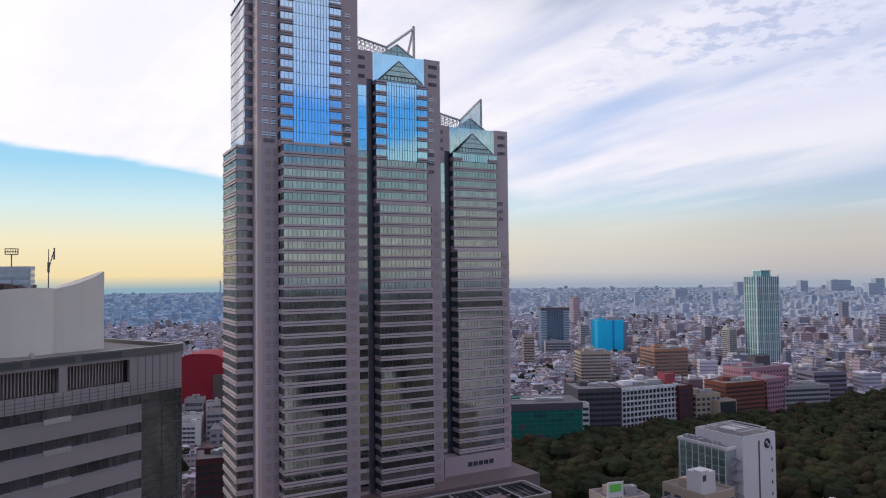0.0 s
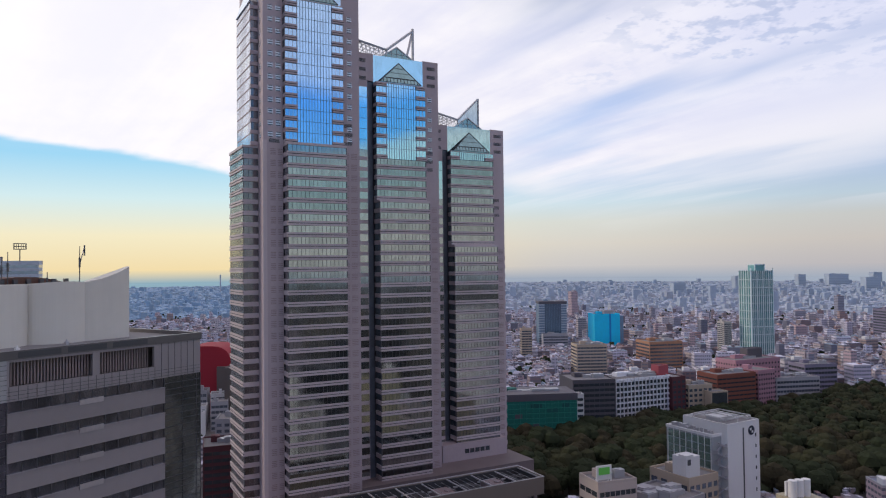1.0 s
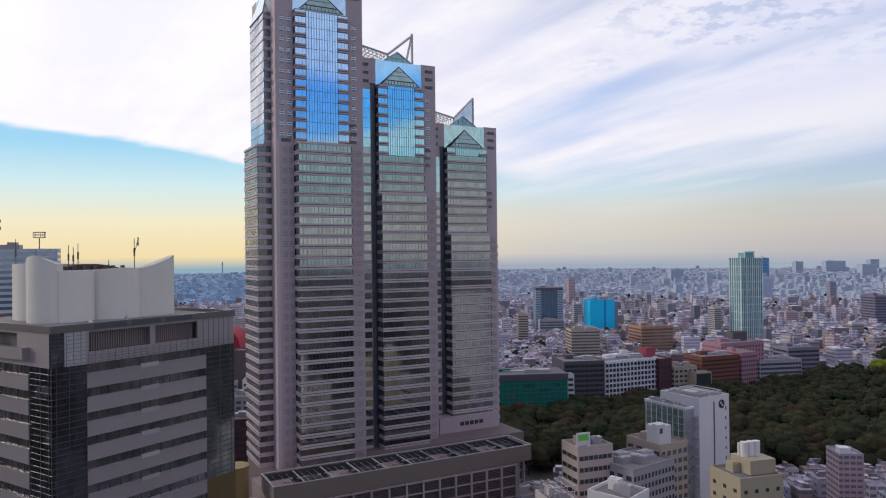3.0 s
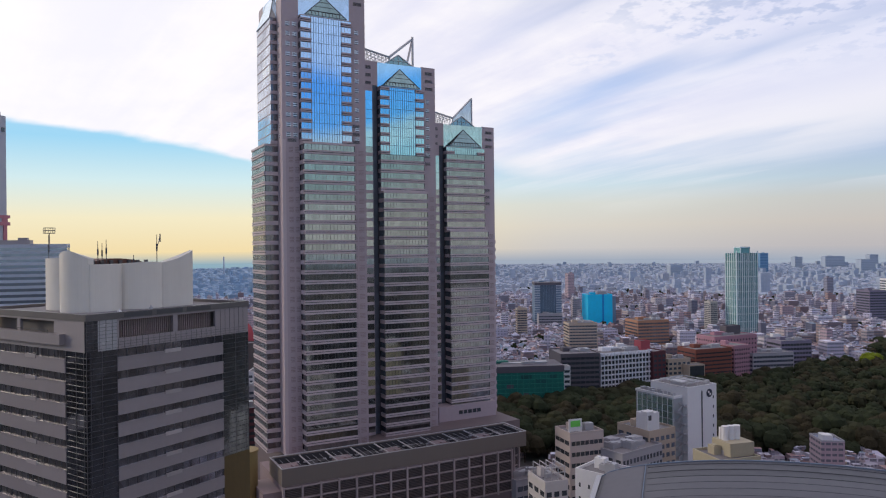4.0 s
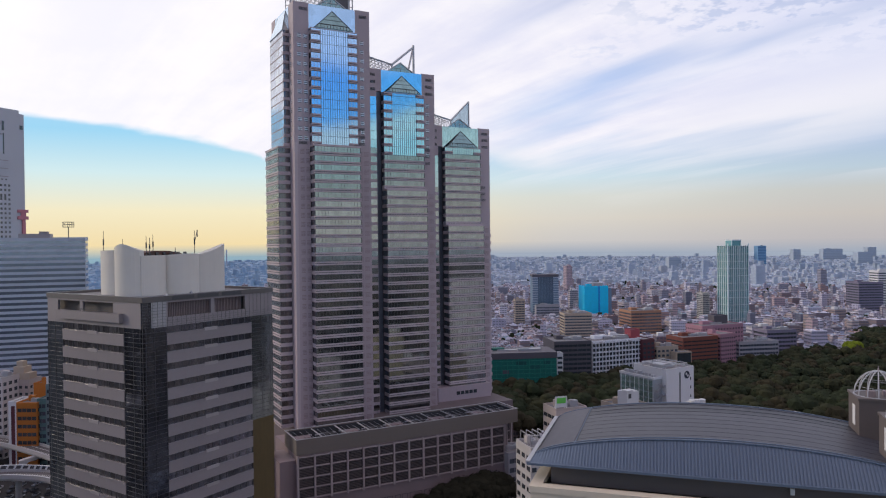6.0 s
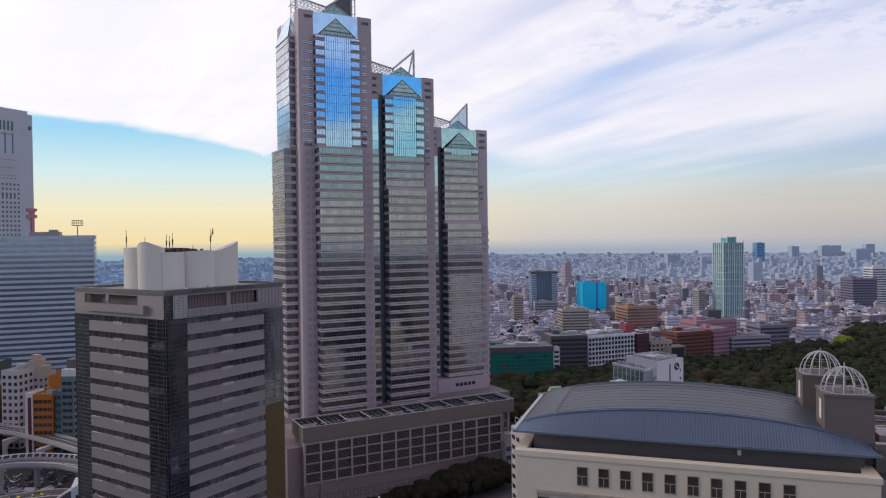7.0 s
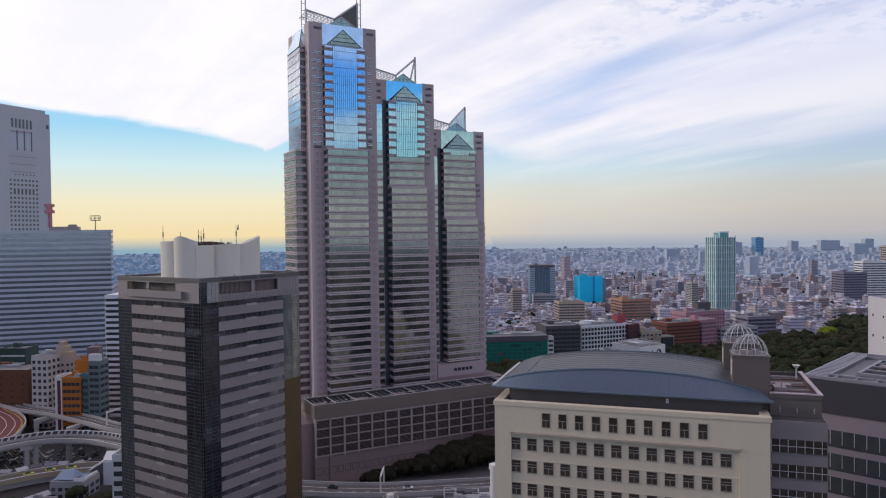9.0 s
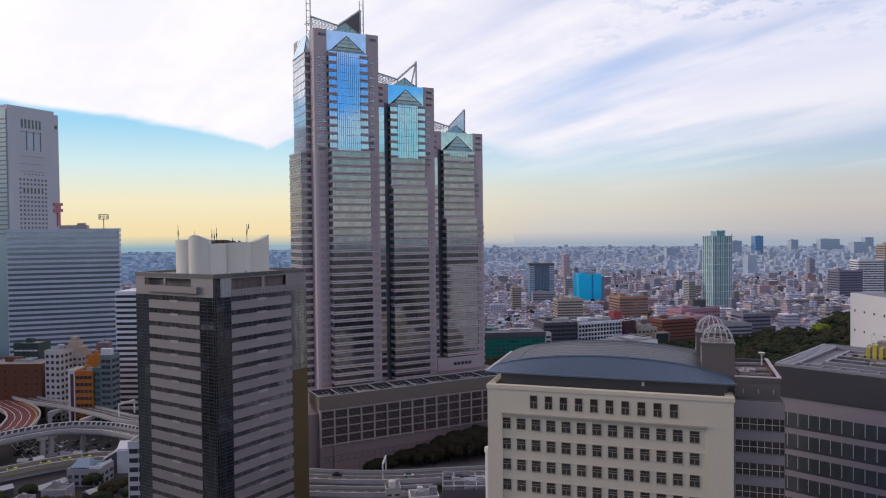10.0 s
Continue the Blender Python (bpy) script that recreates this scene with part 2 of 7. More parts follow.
FRAME_PALE = surface("pale_frame", (0.55, 0.54, 0.56), 0.4, 0.3, vary=0.1)
PIER_SLAT = surface("pale_window_slat", (0.62, 0.62, 0.66), 0.3, 0.5, vary=0.2)
GRID_BAR = surface("grid_bar", (0.085, 0.085, 0.095), 0.4, 0.4, vary=0.1)
BLUE_BAR = surface("blue_grey_bar", (0.12, 0.20, 0.29), 0.4, 0.6, vary=0.1)
LATTICE = surface("white_lattice_sheet", (0.74, 0.74, 0.77), 0.5, 0.1, vary=0.3, big=0.3, small=0.6)
STEEL = surface("painted_steel", (0.42, 0.42, 0.45), 0.45, 0.3, vary=0.15)
ROOF_GREY = surface("roof_membrane", (0.22, 0.21, 0.22), 0.85, vary=0.3, big=0.12, small=2, bump=0.2, dirt=(0.12, 0.115, 0.11))
ROOF_METAL = surface("roof_sheet", (0.062, 0.062, 0.076), 0.48, vary=0.16, big=0.06, small=0.8, spec=0.35)
RIB_BLUE = surface("blue_ribbed_sheet", (0.13, 0.172, 0.245), 0.5, 0.2, vary=0.18, big=0.08, small=1.2)
CONCRETE = surface("concrete", (0.40, 0.385, 0.375), 0.8, vary=0.18, big=0.06, small=1.6, bump=0.15, dirt=(0.22, 0.21, 0.20), streaks=0.3)
CREAM = surface("cream_stone_panel", (0.66, 0.575, 0.455), 0.65, vary=0.1, big=0.05, small=1.0, streaks=0.25)
PANEL = surface("grey_metal_panel", (0.275, 0.245, 0.258), 0.46, 0.1, vary=0.12, big=0.05, small=0.8, streaks=0.3)
BROWN = surface("brown_tile", (0.13, 0.106, 0.10), 0.6, vary=0.16, big=0.08, small=1.5)
OCHRE = surface("ochre_metal", (0.27, 0.195, 0.08), 0.5, 0.3, vary=0.15, small=0.6, streaks=0.3)
WHITE = surface("white_paint", (0.72, 0.71, 0.72), 0.6, vary=0.1, big=0.06, streaks=0.3)
ASPHALT = surface("asphalt", (0.055, 0.055, 0.06), 0.9, vary=0.3, big=0.05, small=2.5, bump=0.2)
LEAF = [surface("leaf_%s" % k, c, 0.9, vary=0.14, big=0.05, small=0.9, island=1, spec=0.05) for k, c in (("dark", (0.035, 0.044, 0.025)), ("olive", (0.044, 0.047, 0.027)), ("bright", (0.15, 0.19, 0.02)), ("russet", (0.048, 0.043, 0.027)))]
WINDOW_FRAME = surface("taupe_window_frame", (0.34, 0.30, 0.26), 0.5, 0.2, vary=0.2)
PALE_PATCH = surface("pale_patch_metal", (0.40, 0.36, 0.37), 0.4, 0.2, vary=0.35, small=2.0)
BARK = surface("bark", (0.09, 0.065, 0.05), 0.9, vary=0.3)


# ---------------------------------------------------------------- geometry writer
class G:
    """Gathers faces; every call adds a closed piece."""

    def __init__(self):
        self.v, self.f, self.m = [], [], []

    def add(self, verts, faces, mi=0):
        k = len(self.v)
        self.v += [tuple(p) for p in verts]
        self.f += [tuple(k + i for i in q) for q in faces]
        self.m += [mi] * len(faces)
        return self

    def box(self, x0, y0, z0, x1, y1, z1, mi=0):
        return self.add([(x0, y0, z0), (x1, y0, z0), (x1, y1, z0), (x0, y1, z0), (x0, y0, z1), (x1, y0, z1), (x1, y1, z1), (x0, y1, z1)],
                        [(3, 2, 1, 0), (4, 5, 6, 7), (0, 1, 5, 4), (1, 2, 6, 5), (2, 3, 7, 6), (3, 0, 4, 7)], mi)

    def prism(self, outline, z0, z1, mi=0):
        n = len(outline)
        return self.add([(x, y, z0) for x, y in outline] + [(x, y, z1) for x, y in outline],
                        [tuple(range(n - 1, -1, -1)), tuple(range(n, 2 * n))] + [(i, (i + 1) % n, n + (i + 1) % n, n + i) for i in range(n)], mi)

    def channel(self, a0, a1, face, back, z0, z1, z2, z3, axis=0):
        """A spandrel in one piece: two courses with a dark recessed joint between them, running along x (axis 0) or y."""
        prof = [(face, z0), (face, z1), (face + 0.5, z1), (face + 0.5, z2), (face, z2), (face, z3), (back, z3), (back, z0)]
        k, n = len(self.v), len(prof)
        for a in (a0, a1):
            self.v += [(a, d, z) if axis == 0 else (d, a, z) for d, z in prof]
        self.f += [tuple(k + i for i in range(n)), tuple(k + 2 * n - 1 - i for i in range(n))]
        self.m += [0, 0]
        for i in range(n):
            j = (i + 1) % n
            self.f.append((k + j, k + i, k + n + i, k + n + j))
            self.m.append(1 if i in (1, 2, 3) else 0)
        return self

    def cylinder(self, x, y, z0, z1, r0, r1=None, n=16, mi=0):
        r1 = r0 if r1 is None else r1
        c = [(math.cos(2 * math.pi * i / n), math.sin(2 * math.pi * i / n)) for i in range(n)]
        return self.add([(x + r0 * a, y + r0 * b, z0) for a, b in c] + [(x + r1 * a, y + r1 * b, z1) for a, b in c],
                        [tuple(range(n - 1, -1, -1)), tuple(range(n, 2 * n))] + [(i, (i + 1) % n, n + (i + 1) % n, n + i) for i in range(n)], mi)

    def hoop(self, x, y, z, r, w, n):
        """A closed ring of square section, w thick."""
        k = len(self.v)
        for i in range(n):
            c, e = math.cos(2 * math.pi * i / n), math.sin(2 * math.pi * i / n)
            self.v += [(x + (r + a * w / 2) * c, y + (r + a * w / 2) * e, z + b * w / 2) for a, b in ((-1, -1), (1, -1), (1, 1), (-1, 1))]
        for i in range(n):
            o = 4 * ((i + 1) % n)
            self.f += [(k + 4 * i + a, k + 4 * i + b, k + o + b, k + o + a) for a, b in ((1, 0), (2, 1), (3, 2), (0, 3))]
            self.m += [0] * 4
        return self

    def beam(self, p, q, w, d=None, mi=0):
        """A straight bar of square section from p to q."""
        p, q, d = Vector(p), Vector(q), d or w
        a = (q - p).normalized()
        s = a.cross(Vector((0, 0, 1)) if abs(a.z) < 0.95 else Vector((1, 0, 0))).normalized() * w / 2
        u = s.cross(a).normalized() * d / 2
        return self.add([e + k * s + j * u for e in (p, q) for k, j in ((-1, -1), (1, -1), (1, 1), (-1, 1))],
                        [(3, 2, 1, 0), (4, 5, 6, 7), (0, 1, 5, 4), (1, 2, 6, 5), (2, 3, 7, 6), (3, 0, 4, 7)], mi)

    def plate(self, pts, thick, mi=0):
        """A flat plate from a loop of points, thickened along its normal."""
        pts = [Vector(p) for p in pts]
        nrm = (pts[1] - pts[0]).cross(pts[-1] - pts[0]).normalized() * thick
        n = len(pts)
        return self.add(pts + [p - nrm for p in pts], [tuple(range(n)), tuple(range(2 * n - 1, n - 1, -1))] + [(i, n + i, n + (i + 1) % n, (i + 1) % n) for i in range(n)], mi)

    def mesh(self, name, mats):
        me = bpy.data.meshes.new(name)
        me.from_pydata(self.v, [], self.f)
        for m in mats if isinstance(mats, (list, tuple)) else [mats]:
            me.materials.append(m)
        me.polygons.foreach_set("material_index", self.m)
        me.update()
        return me


def thing(name, label, category, x=0, y=0, z=0, rz=0, group="", kind=""):
    ob = new(name)
    ob.matrix_basis = pose(x, y, z, 0, 0, rz)
    ob.empty_display_size = 2
    return tagged(ob, label, category, group, kind)


def part(name, g, mats, parent, label="", m=None, smooth=False):
    me = g if isinstance(g, bpy.types.Mesh) else g.mesh(name, mats)
    if smooth:
        me.polygons.foreach_set("use_smooth", [True] * len(me.polygons))
    ob = new(name, me)
    ob.parent = parent
    if m is not None:
        ob.matrix_basis = m
    return tagged(ob, label, kind="stuff" if name in FINE else "")


FINE = ("mullions", "glazing_lattice", "glazing_grid", "louvre_course", "plant_louvres", "balcony_front", "ground_windows", "roof_ribbing")


def single(name, g, mats, label, category, m=None, group="", kind="", smooth=False):
    ob = part(name, g, mats, None, "", m, smooth)
    return tagged(ob, label, category, group, kind)


# ---------------------------------------------------------------- ground
single("ground", G().box(-9000, -9000, -6, 9000, 9000, 0), surface("city_ground", (0.11, 0.105, 0.11), 0.9, vary=0.5, big=0.02, small=0.2, dirt=(0.06, 0.07, 0.05)),
       "grey city ground of streets and yards", "ground", kind="structure")
# ring at the plain's rim: haze painted as emission, fading out upwards
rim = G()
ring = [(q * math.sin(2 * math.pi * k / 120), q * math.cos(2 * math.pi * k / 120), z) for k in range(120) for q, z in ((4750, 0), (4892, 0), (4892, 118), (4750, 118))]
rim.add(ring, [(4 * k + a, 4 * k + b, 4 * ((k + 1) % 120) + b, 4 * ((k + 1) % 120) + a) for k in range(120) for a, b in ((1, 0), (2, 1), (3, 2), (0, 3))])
haze = bpy.data.materials.new("far_haze")
haze.use_nodes = True
hn = Nodes(haze.node_tree)
at = hn.node("ShaderNodeTexCoord").outputs["Object"]
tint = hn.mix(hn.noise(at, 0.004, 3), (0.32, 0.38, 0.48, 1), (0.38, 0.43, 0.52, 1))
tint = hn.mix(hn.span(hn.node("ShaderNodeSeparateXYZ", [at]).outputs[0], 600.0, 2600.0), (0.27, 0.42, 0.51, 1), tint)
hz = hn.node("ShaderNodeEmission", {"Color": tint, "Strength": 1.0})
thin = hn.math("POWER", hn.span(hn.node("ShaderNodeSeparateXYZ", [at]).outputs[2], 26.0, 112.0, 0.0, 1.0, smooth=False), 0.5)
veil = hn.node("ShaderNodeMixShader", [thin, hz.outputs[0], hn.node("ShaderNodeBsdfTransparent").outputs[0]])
hn.t.links.new(veil.outputs[0], hn.node("ShaderNodeOutputMaterial").inputs[0])
single("backdrop", rim, haze, "ring of glowing blue-grey haze on the horizon", "backdrop", kind="structure")


# ---------------------------------------------------------------- the stepped office tower
FLOOR = 4.18
HALF, BAY = 18.4, 11.2


def window_run(g_glass, g_bar, x0, x1, z0, z1, y, step=1.6, axis=0):
    """Glass ribbon at depth y from x0 to x1, with upright bars 8 cm proud."""
    if axis == 0:
        g_glass.box(x0, y, z0, x1, y + 0.2, z1)
    else:
        g_glass.box(y, x0, z0, y + 0.2, x1, z1)
    n = max(1, round((x1 - x0) / step))
    for i in range(n + 1):
        u = x0 + (x1 - x0) * i / n
        if axis == 0:
            g_bar.box(u - 0.05, y - 0.08, z0, u + 0.05, y + 0.01, z1)
        else:
            g_bar.box(y - 0.08, u - 0.05, z0, y + 0.01, u + 0.05, z1)


def tower_block(tower, cx, cy, roof, shoulder, low, label, west, fin, banded):
    """One square shaft: piers at the corners, banded bays below the shoulder, curtain glass above it."""
    f, w = -HALF, -HALF                                   # planes of the front and west faces
    sheet = GLASS_BLUE if west else GLASS_GREY if fin == "glass" else GLASS_TEAL
    core = G()
    core.box(-HALF + 0.6, -HALF + 4, low, HALF - 0.6, HALF, roof - 3)
    block = part("tower_block", core, GRANITE_DARK, tower, label, pose(cx, cy, 0))
    # corner piers, front and west
    deep = 4.2
    L, R = -BAY, BAY
    gap = 0.0 if west else 2.6                             # dark slot beside the bay
    for name, a, b in (("pier", w, L - gap), ("pier", R, HALF)):
        part(name, G().box(a, f, low, b, f + deep, roof), GRANITE, block)
    part("pier", G().box(w, f + deep, low, w + deep, -BAY, roof), GRANITE, block)
    part("pier", G().box(w, BAY, low, w + deep, HALF, roof), GRANITE, block)
    part("pier", G().box(HALF - deep, f + deep, low, HALF, -BAY, roof), GRANITE, block)
    part("pier", G().box(HALF - deep, BAY, low, HALF, HALF, roof), GRANITE, block)
    part("parapet", G().box(w + deep, HALF - 1, roof - 4, HALF - deep, HALF, roof), GRANITE, block)
    part("parapet", G().box(HALF - 1, -BAY, roof - 4, HALF, BAY, roof), GRANITE, block)
    part("roof_deck", G().box(w + 0.5, f + 0.5, roof - 2.2, HALF - 0.5, HALF - 0.5, roof - 2), ROOF_GREY, block)
    if gap:
        part("slot", G().box(L - gap, f + 1.0, low, L, f + 1.3, roof - 11), SLOT, block, "dark glazed slot between the shafts")
        part("lintel", G().box(L - gap, f, roof - 11, L, f + deep, roof), GRANITE, block)
    p_low, p_up = 5.8, 2.8
    nlow = int(round((shoulder - low) / FLOOR))
    fl = (shoulder - low) / nlow

    def bay_floor(z, proj, front, last=False, sill=1.75):
        """A storey of the banded bay: stone spandrel in two courses, window ribbon, side returns."""
        y = f - proj
        s, gl, br = G(), G(), G()
        lo, hi = z, z + sill
        if front:
            s.channel(L, R, y, f + 0.1, lo + 0.1, lo + sill * 0.46, lo + sill * 0.62, hi)
            window_run(gl, br, L + 0.3, R - 0.3, hi, z + fl, y + 0.35)
            gl.box(L + 0.3, y + 0.6, hi, L + 0.45, f, z + fl)
            br.box(L, y + 0.3, hi, L + 0.3, y + 0.6, z + fl).box(R - 0.3, y + 0.3, hi, R, y + 0.6, z + fl)
        else:
            x = w - proj
            s.channel(L, R, x, w + 0.1, lo + 0.1, lo + sill * 0.46, lo + sill * 0.62, hi, 1)
            window_run(gl, br, L + 0.3, R - 0.3, hi, z + fl, x + 0.35, axis=1)
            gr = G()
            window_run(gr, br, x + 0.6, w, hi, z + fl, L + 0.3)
            part("return_window", gr, GLASS_BAND_DIMMED, block)
            br.box(x + 0.3, L, hi, x + 0.6, L + 0.3, z + fl)
        part("spandrel", s, [GRANITE_PALE, GRANITE_DARK], block)
        rib = part("window_band", gl, GLASS_BAND if front else GLASS_WEST_LIT, block)
        part("mullions", br, FRAME, rib)

    for k in range(nlow):
        bay_floor(low + k * fl, p_low, True)
        if west:
            bay_floor(low + k * fl, p_low, False)
    part("bay_cap", G().box(L, f - p_low, shoulder, R, f + 0.2, shoulder + 0.9), GRANITE_PALE, block)
    if west:
        part("bay_cap", G().box(w - p_low, L, shoulder, w + 0.2, R, shoulder + 0.9), GRANITE_PALE, block)

    # upper bay: banded at first where the shaft is lower than its neighbour, then curtain glass up to the gable
    head = roof - 11.6
    glass_from = shoulder + 0.9 + banded * FLOOR
    z = shoulder + 0.9
    while z < glass_from - 0.1:
        bay_floor(z, p_up, True)
        z += fl
    glass_from = z
    y = f - p_up
    inner = 4.6
    gl, br = G(), G()
    gl.box(L + inner, y + 0.15, glass_from, R - inner, f + 0.2, head)
    n = 12
    for i in range(n + 1):
        u = L + inner + (2 * BAY - 2 * inner) * i / n
        br.box(u - 0.075, y + 0.04, glass_from, u + 0.075, y + 0.2, head)
    zz = glass_from
    while zz < head:
        br.box(L + inner, y + 0.08, zz - 0.07, R - inner, y + 0.18, zz + 0.07)
        zz += FLOOR
    wall = part("curtain_wall", gl, sheet, block, "blue reflective curtain glass")
    part("mullions", br, BLUE_BAR, wall)
    zz = glass_from
    while zz + 1.0 < head:
        hz = min(zz + FLOOR, head)
        for a, b in ((L, L + inner), (R - inner, R)):
            s, gl, br = G(), G(), G()
            s.channel(a, b, y - 0.55, f + 0.2, zz, zz + 0.5, zz + 0.75, zz + 1.45)
            window_run(gl, br, a + 0.15, b - 0.15, zz + 1.45, hz, y + 0.2, 1.5)
            gl.box(a + 0.15, y + 0.4, zz + 1.45, a + 0.3, f, hz, 1)
            part("ledge", s, [GRANITE, GRANITE_DARK], block)
            rib = part("corner_window", gl, [sheet, GLASS_DARK], block)
            part("mullions", br, FRAME_PALE, rib)
        zz += FLOOR
    if west:
        x = w - p_up
        zz = glass_from
        while zz + 1.0 < head:
            hz = min(zz + FLOOR, head)
            gl, br = G(), G()
            gl.box(x + 0.15, L + 0.15, zz + 0.35, w, R, hz)
            part("ledge", G().box(x, L, zz, w + 0.1, R, zz + 0.35), GRANITE, block)
            part("return_ledge", G().box(x - 0.15, L - 0.6, zz, w + 0.1, L - 0.01, zz + 1.35), GRANITE, block)
            for i in range(13):
                u = L + 0.1 + (2 * BAY - 0.2) * i / 12
                br.box(x + 0.08, u - 0.05, zz + 0.35, x + 0.16, u + 0.05, hz)
            for i in range(3):
                u = x + 0.2 + 1.2 * i
                br.box(u - 0.05, L + 0.08, zz + 0.35, u + 0.05, L + 0.16, hz)
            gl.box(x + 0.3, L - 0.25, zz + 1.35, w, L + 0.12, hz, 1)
            rib = part("window_band", gl, [GLASS_WEST_BLUE_LIT, GLASS_BAND_DIMMED], block)
            part("mullions", br, GRANITE, rib)
            zz += FLOOR
        # sloping glass above the west bay
        part("west_skylight", G().plate([(x, L, head), (x, R, head), (w + 0.3, R - 5, roof - 1), (w + 0.3, L + 5, roof - 1)], 0.3), sheet, block)
        part("wall_glass", G().box(w - 0.05, L, head, w + 1, R, roof - 0.5), sheet, block)
        for v, e in ((L, L + 5), (R, R - 5)):
            part("skylight_cheek", G().plate([(x, v, head), (w + 0.3, e, roof - 1), (w + 0.3, v, head)], 0.2), GLASS_PALE, block)
            part("skylight_bar", G().beam((x, v, head), (w + 0.2, e, roof - 0.8), 0.35), FRAME, block)

    # gable: triangular skylight leaning back from the bay's head to the wall
    a, b = L + 2.0, R - 2.0
    part("wall_glass", G().box(L, f + 0.02, head - 0.5, R, f + 0.8, roof - 0.3), GLASS_PALE if fin == "glass" else sheet, block, "flush glass under the parapet")
    part("parapet", G().box(L - gap - 0.05, f + 0.8, roof - 6, R, f + 2, roof - 0.2), GRANITE, block)
    gab, bars = G(), G()
    apex = (0, f - 0.15, roof - 2.4)
    lean = [(a, y + 0.2, head + 0.4), (b, y + 0.2, head + 0.4), apex]
    gab.plate(lean, 0.3)
    gab.add([(a, y + 0.2, head), (b, y + 0.2, head), (b, f, head), (a, f, head), (a, y + 0.2, head + 0.4), (b, y + 0.2, head + 0.4), (b, f, head + 0.4), (a, f, head + 0.4)],
            [(3, 2, 1, 0), (4, 5, 6, 7), (0, 1, 5, 4), (1, 2, 6, 5), (2, 3, 7, 6), (3, 0, 4, 7)])
    sky = part("gable_skylight", gab, GLASS_GREEN, block, "green glass gable")
    bars.beam(lean[0], apex, 0.28).beam(lean[1], apex, 0.28).beam(lean[0], lean[1], 0.2)
    for i in range(1, 12):
        t = i / 12
        u = a + (b - a) * t
        s = min(0.22, 1 - abs(2 * t - 1))
        bars.beam((u, y + 0.1, head + 0.4), (u, y + 0.1 + (p_up - 0.35) * s, head + 0.4 + (roof - 2.8 - head) * s), 0.16)
    for s, thick in ((0.22, 0.2), (0.48, 0.09), (0.72, 0.09)):
        hw = (b - a) / 2 * (1 - s)
        bars.beam((-hw, y + 0.05 + (p_up - 0.35) * s, head + 0.45 + (roof - 2.8 - head) * s), (hw, y + 0.05 + (p_up - 0.35) * s, head + 0.45 + (roof - 2.8 - head) * s), thick)
    part("glazing_lattice", bars, FRAME, sky)
    part("bay_floor", G().box(L, y, head - 0.3, R, f + 0.2, head), GRANITE, block)

    # openings of the piers: louvres low down, small paired windows above, plant louvres at the top
    nf = int((roof - 14 - shoulder) / FLOOR)
    pane = G().box(-0.8, -0.06, 0, 0.8, 0.02, 1.9)
    frame_g = G().box(-0.8, -0.12, 0.3, 0.8, -0.05, 0.8).box(-0.8, -0.12, 1.15, 0.8, -0.05, 1.65).box(-0.95, -0.1, -0.1, -0.8, 0.0, 2.0).box(0.8, -0.1, -0.1, 0.95, 0.0, 2.0)
    pane_me, frame_me = pane.mesh("pane", GLASS_DARK), frame_g.mesh("window_frame", PIER_SLAT)
    slat = G()
    for i in range(6):
        slat.box(-1.9, -0.12, 0.25 * i, 1.9, 0.02, 0.25 * i + 0.12)
    slat_me = slat.mesh("louvre", FRAME)
    cols = ([L - 4.6, L - 1.7] if west else []) + [R + 3.2]
    if west:
        for k in range(nf):
            for u in cols:
                win = part("window", frame_me, None, block, m=pose(u, f, shoulder + 3.2 + k * FLOOR))
                part("pane", pane_me, None, win)
            for v in (-BAY - 3.2,):
                win = part("window", frame_me, None, block, m=pose(w, v, shoulder + 3.2 + k * FLOOR, 0, 0, -90))
                part("pane", pane_me, None, win)
        part("louvre", slat_me, None, block, m=pose(L - 3.2, f, shoulder + 1.2))
    else:
        for k in range(nf - 4 if fin == "open" else 0):
            win = part("window", frame_me, None, block, m=pose(R + 3.0, f, shoulder + 18 + k * FLOOR))
            part("pane", pane_me, None, win)
    for k in range(1 if west else 3):
        for u in (L - gap - 2.6, R + 3.8):
            part("louvre", slat_me, None, block, m=pose(u, f, roof - 3.6 - 3.6 * k))
    for k in range(3):
        part("louvre", slat_me, None, block, m=pose(R + 2.4, f, shoulder + (2 if west else 14) + 3.4 * k, 0, 0, 0))
    # fine horizontal joints of the lower piers
    joint = G()
    z = low + 1
    while z < shoulder:
        for a, b in ((w + 2.6, w + 4.5), (L - 1.9, L - 0.25), (R + 0.6, R + 2.9), (R + 3.7, R + 6.2)):
            if b < L - gap or a > R:
                for k in range(4):
                    joint.box(a, f - 0.06, z + 0.62 * k, b, f + 0.02, z + 0.62 * k + 0.3)
        z += fl
    part("louvre_course", joint, LOUVRE, block)
    if west:
        part("pilaster", G().box(w - 0.15, f - 0.25, low, w + 1.3, f + 0.3, shoulder + 2), GRANITE_PALE, block, "pale corner pilaster")
    if gap:
        # glazed strip on the pier beside the slot, one pane a storey
        z = low
        while z + FLOOR < roof - 12:
            gl, s = G(), G()
            solid = z < shoulder + 17
            gl.box(w + 0.6, f - 0.25, z + (1.5 if solid else 0.1), L - gap - 0.25, f + 0.01, z + fl)
            s.box(w + 0.5, f - 0.35, z, L - gap - 0.15, f + 0.01, z + (1.5 if solid else 0.1))
            part("strip_window", gl, GLASS_BAND if solid else sheet, block)
            part("spandrel", s, GRANITE_PALE if solid else FRAME, block)
            z += fl

    # roof: two sloping fins that rise outwards from a valley, and a small glass pyramid at the front
    g = G()
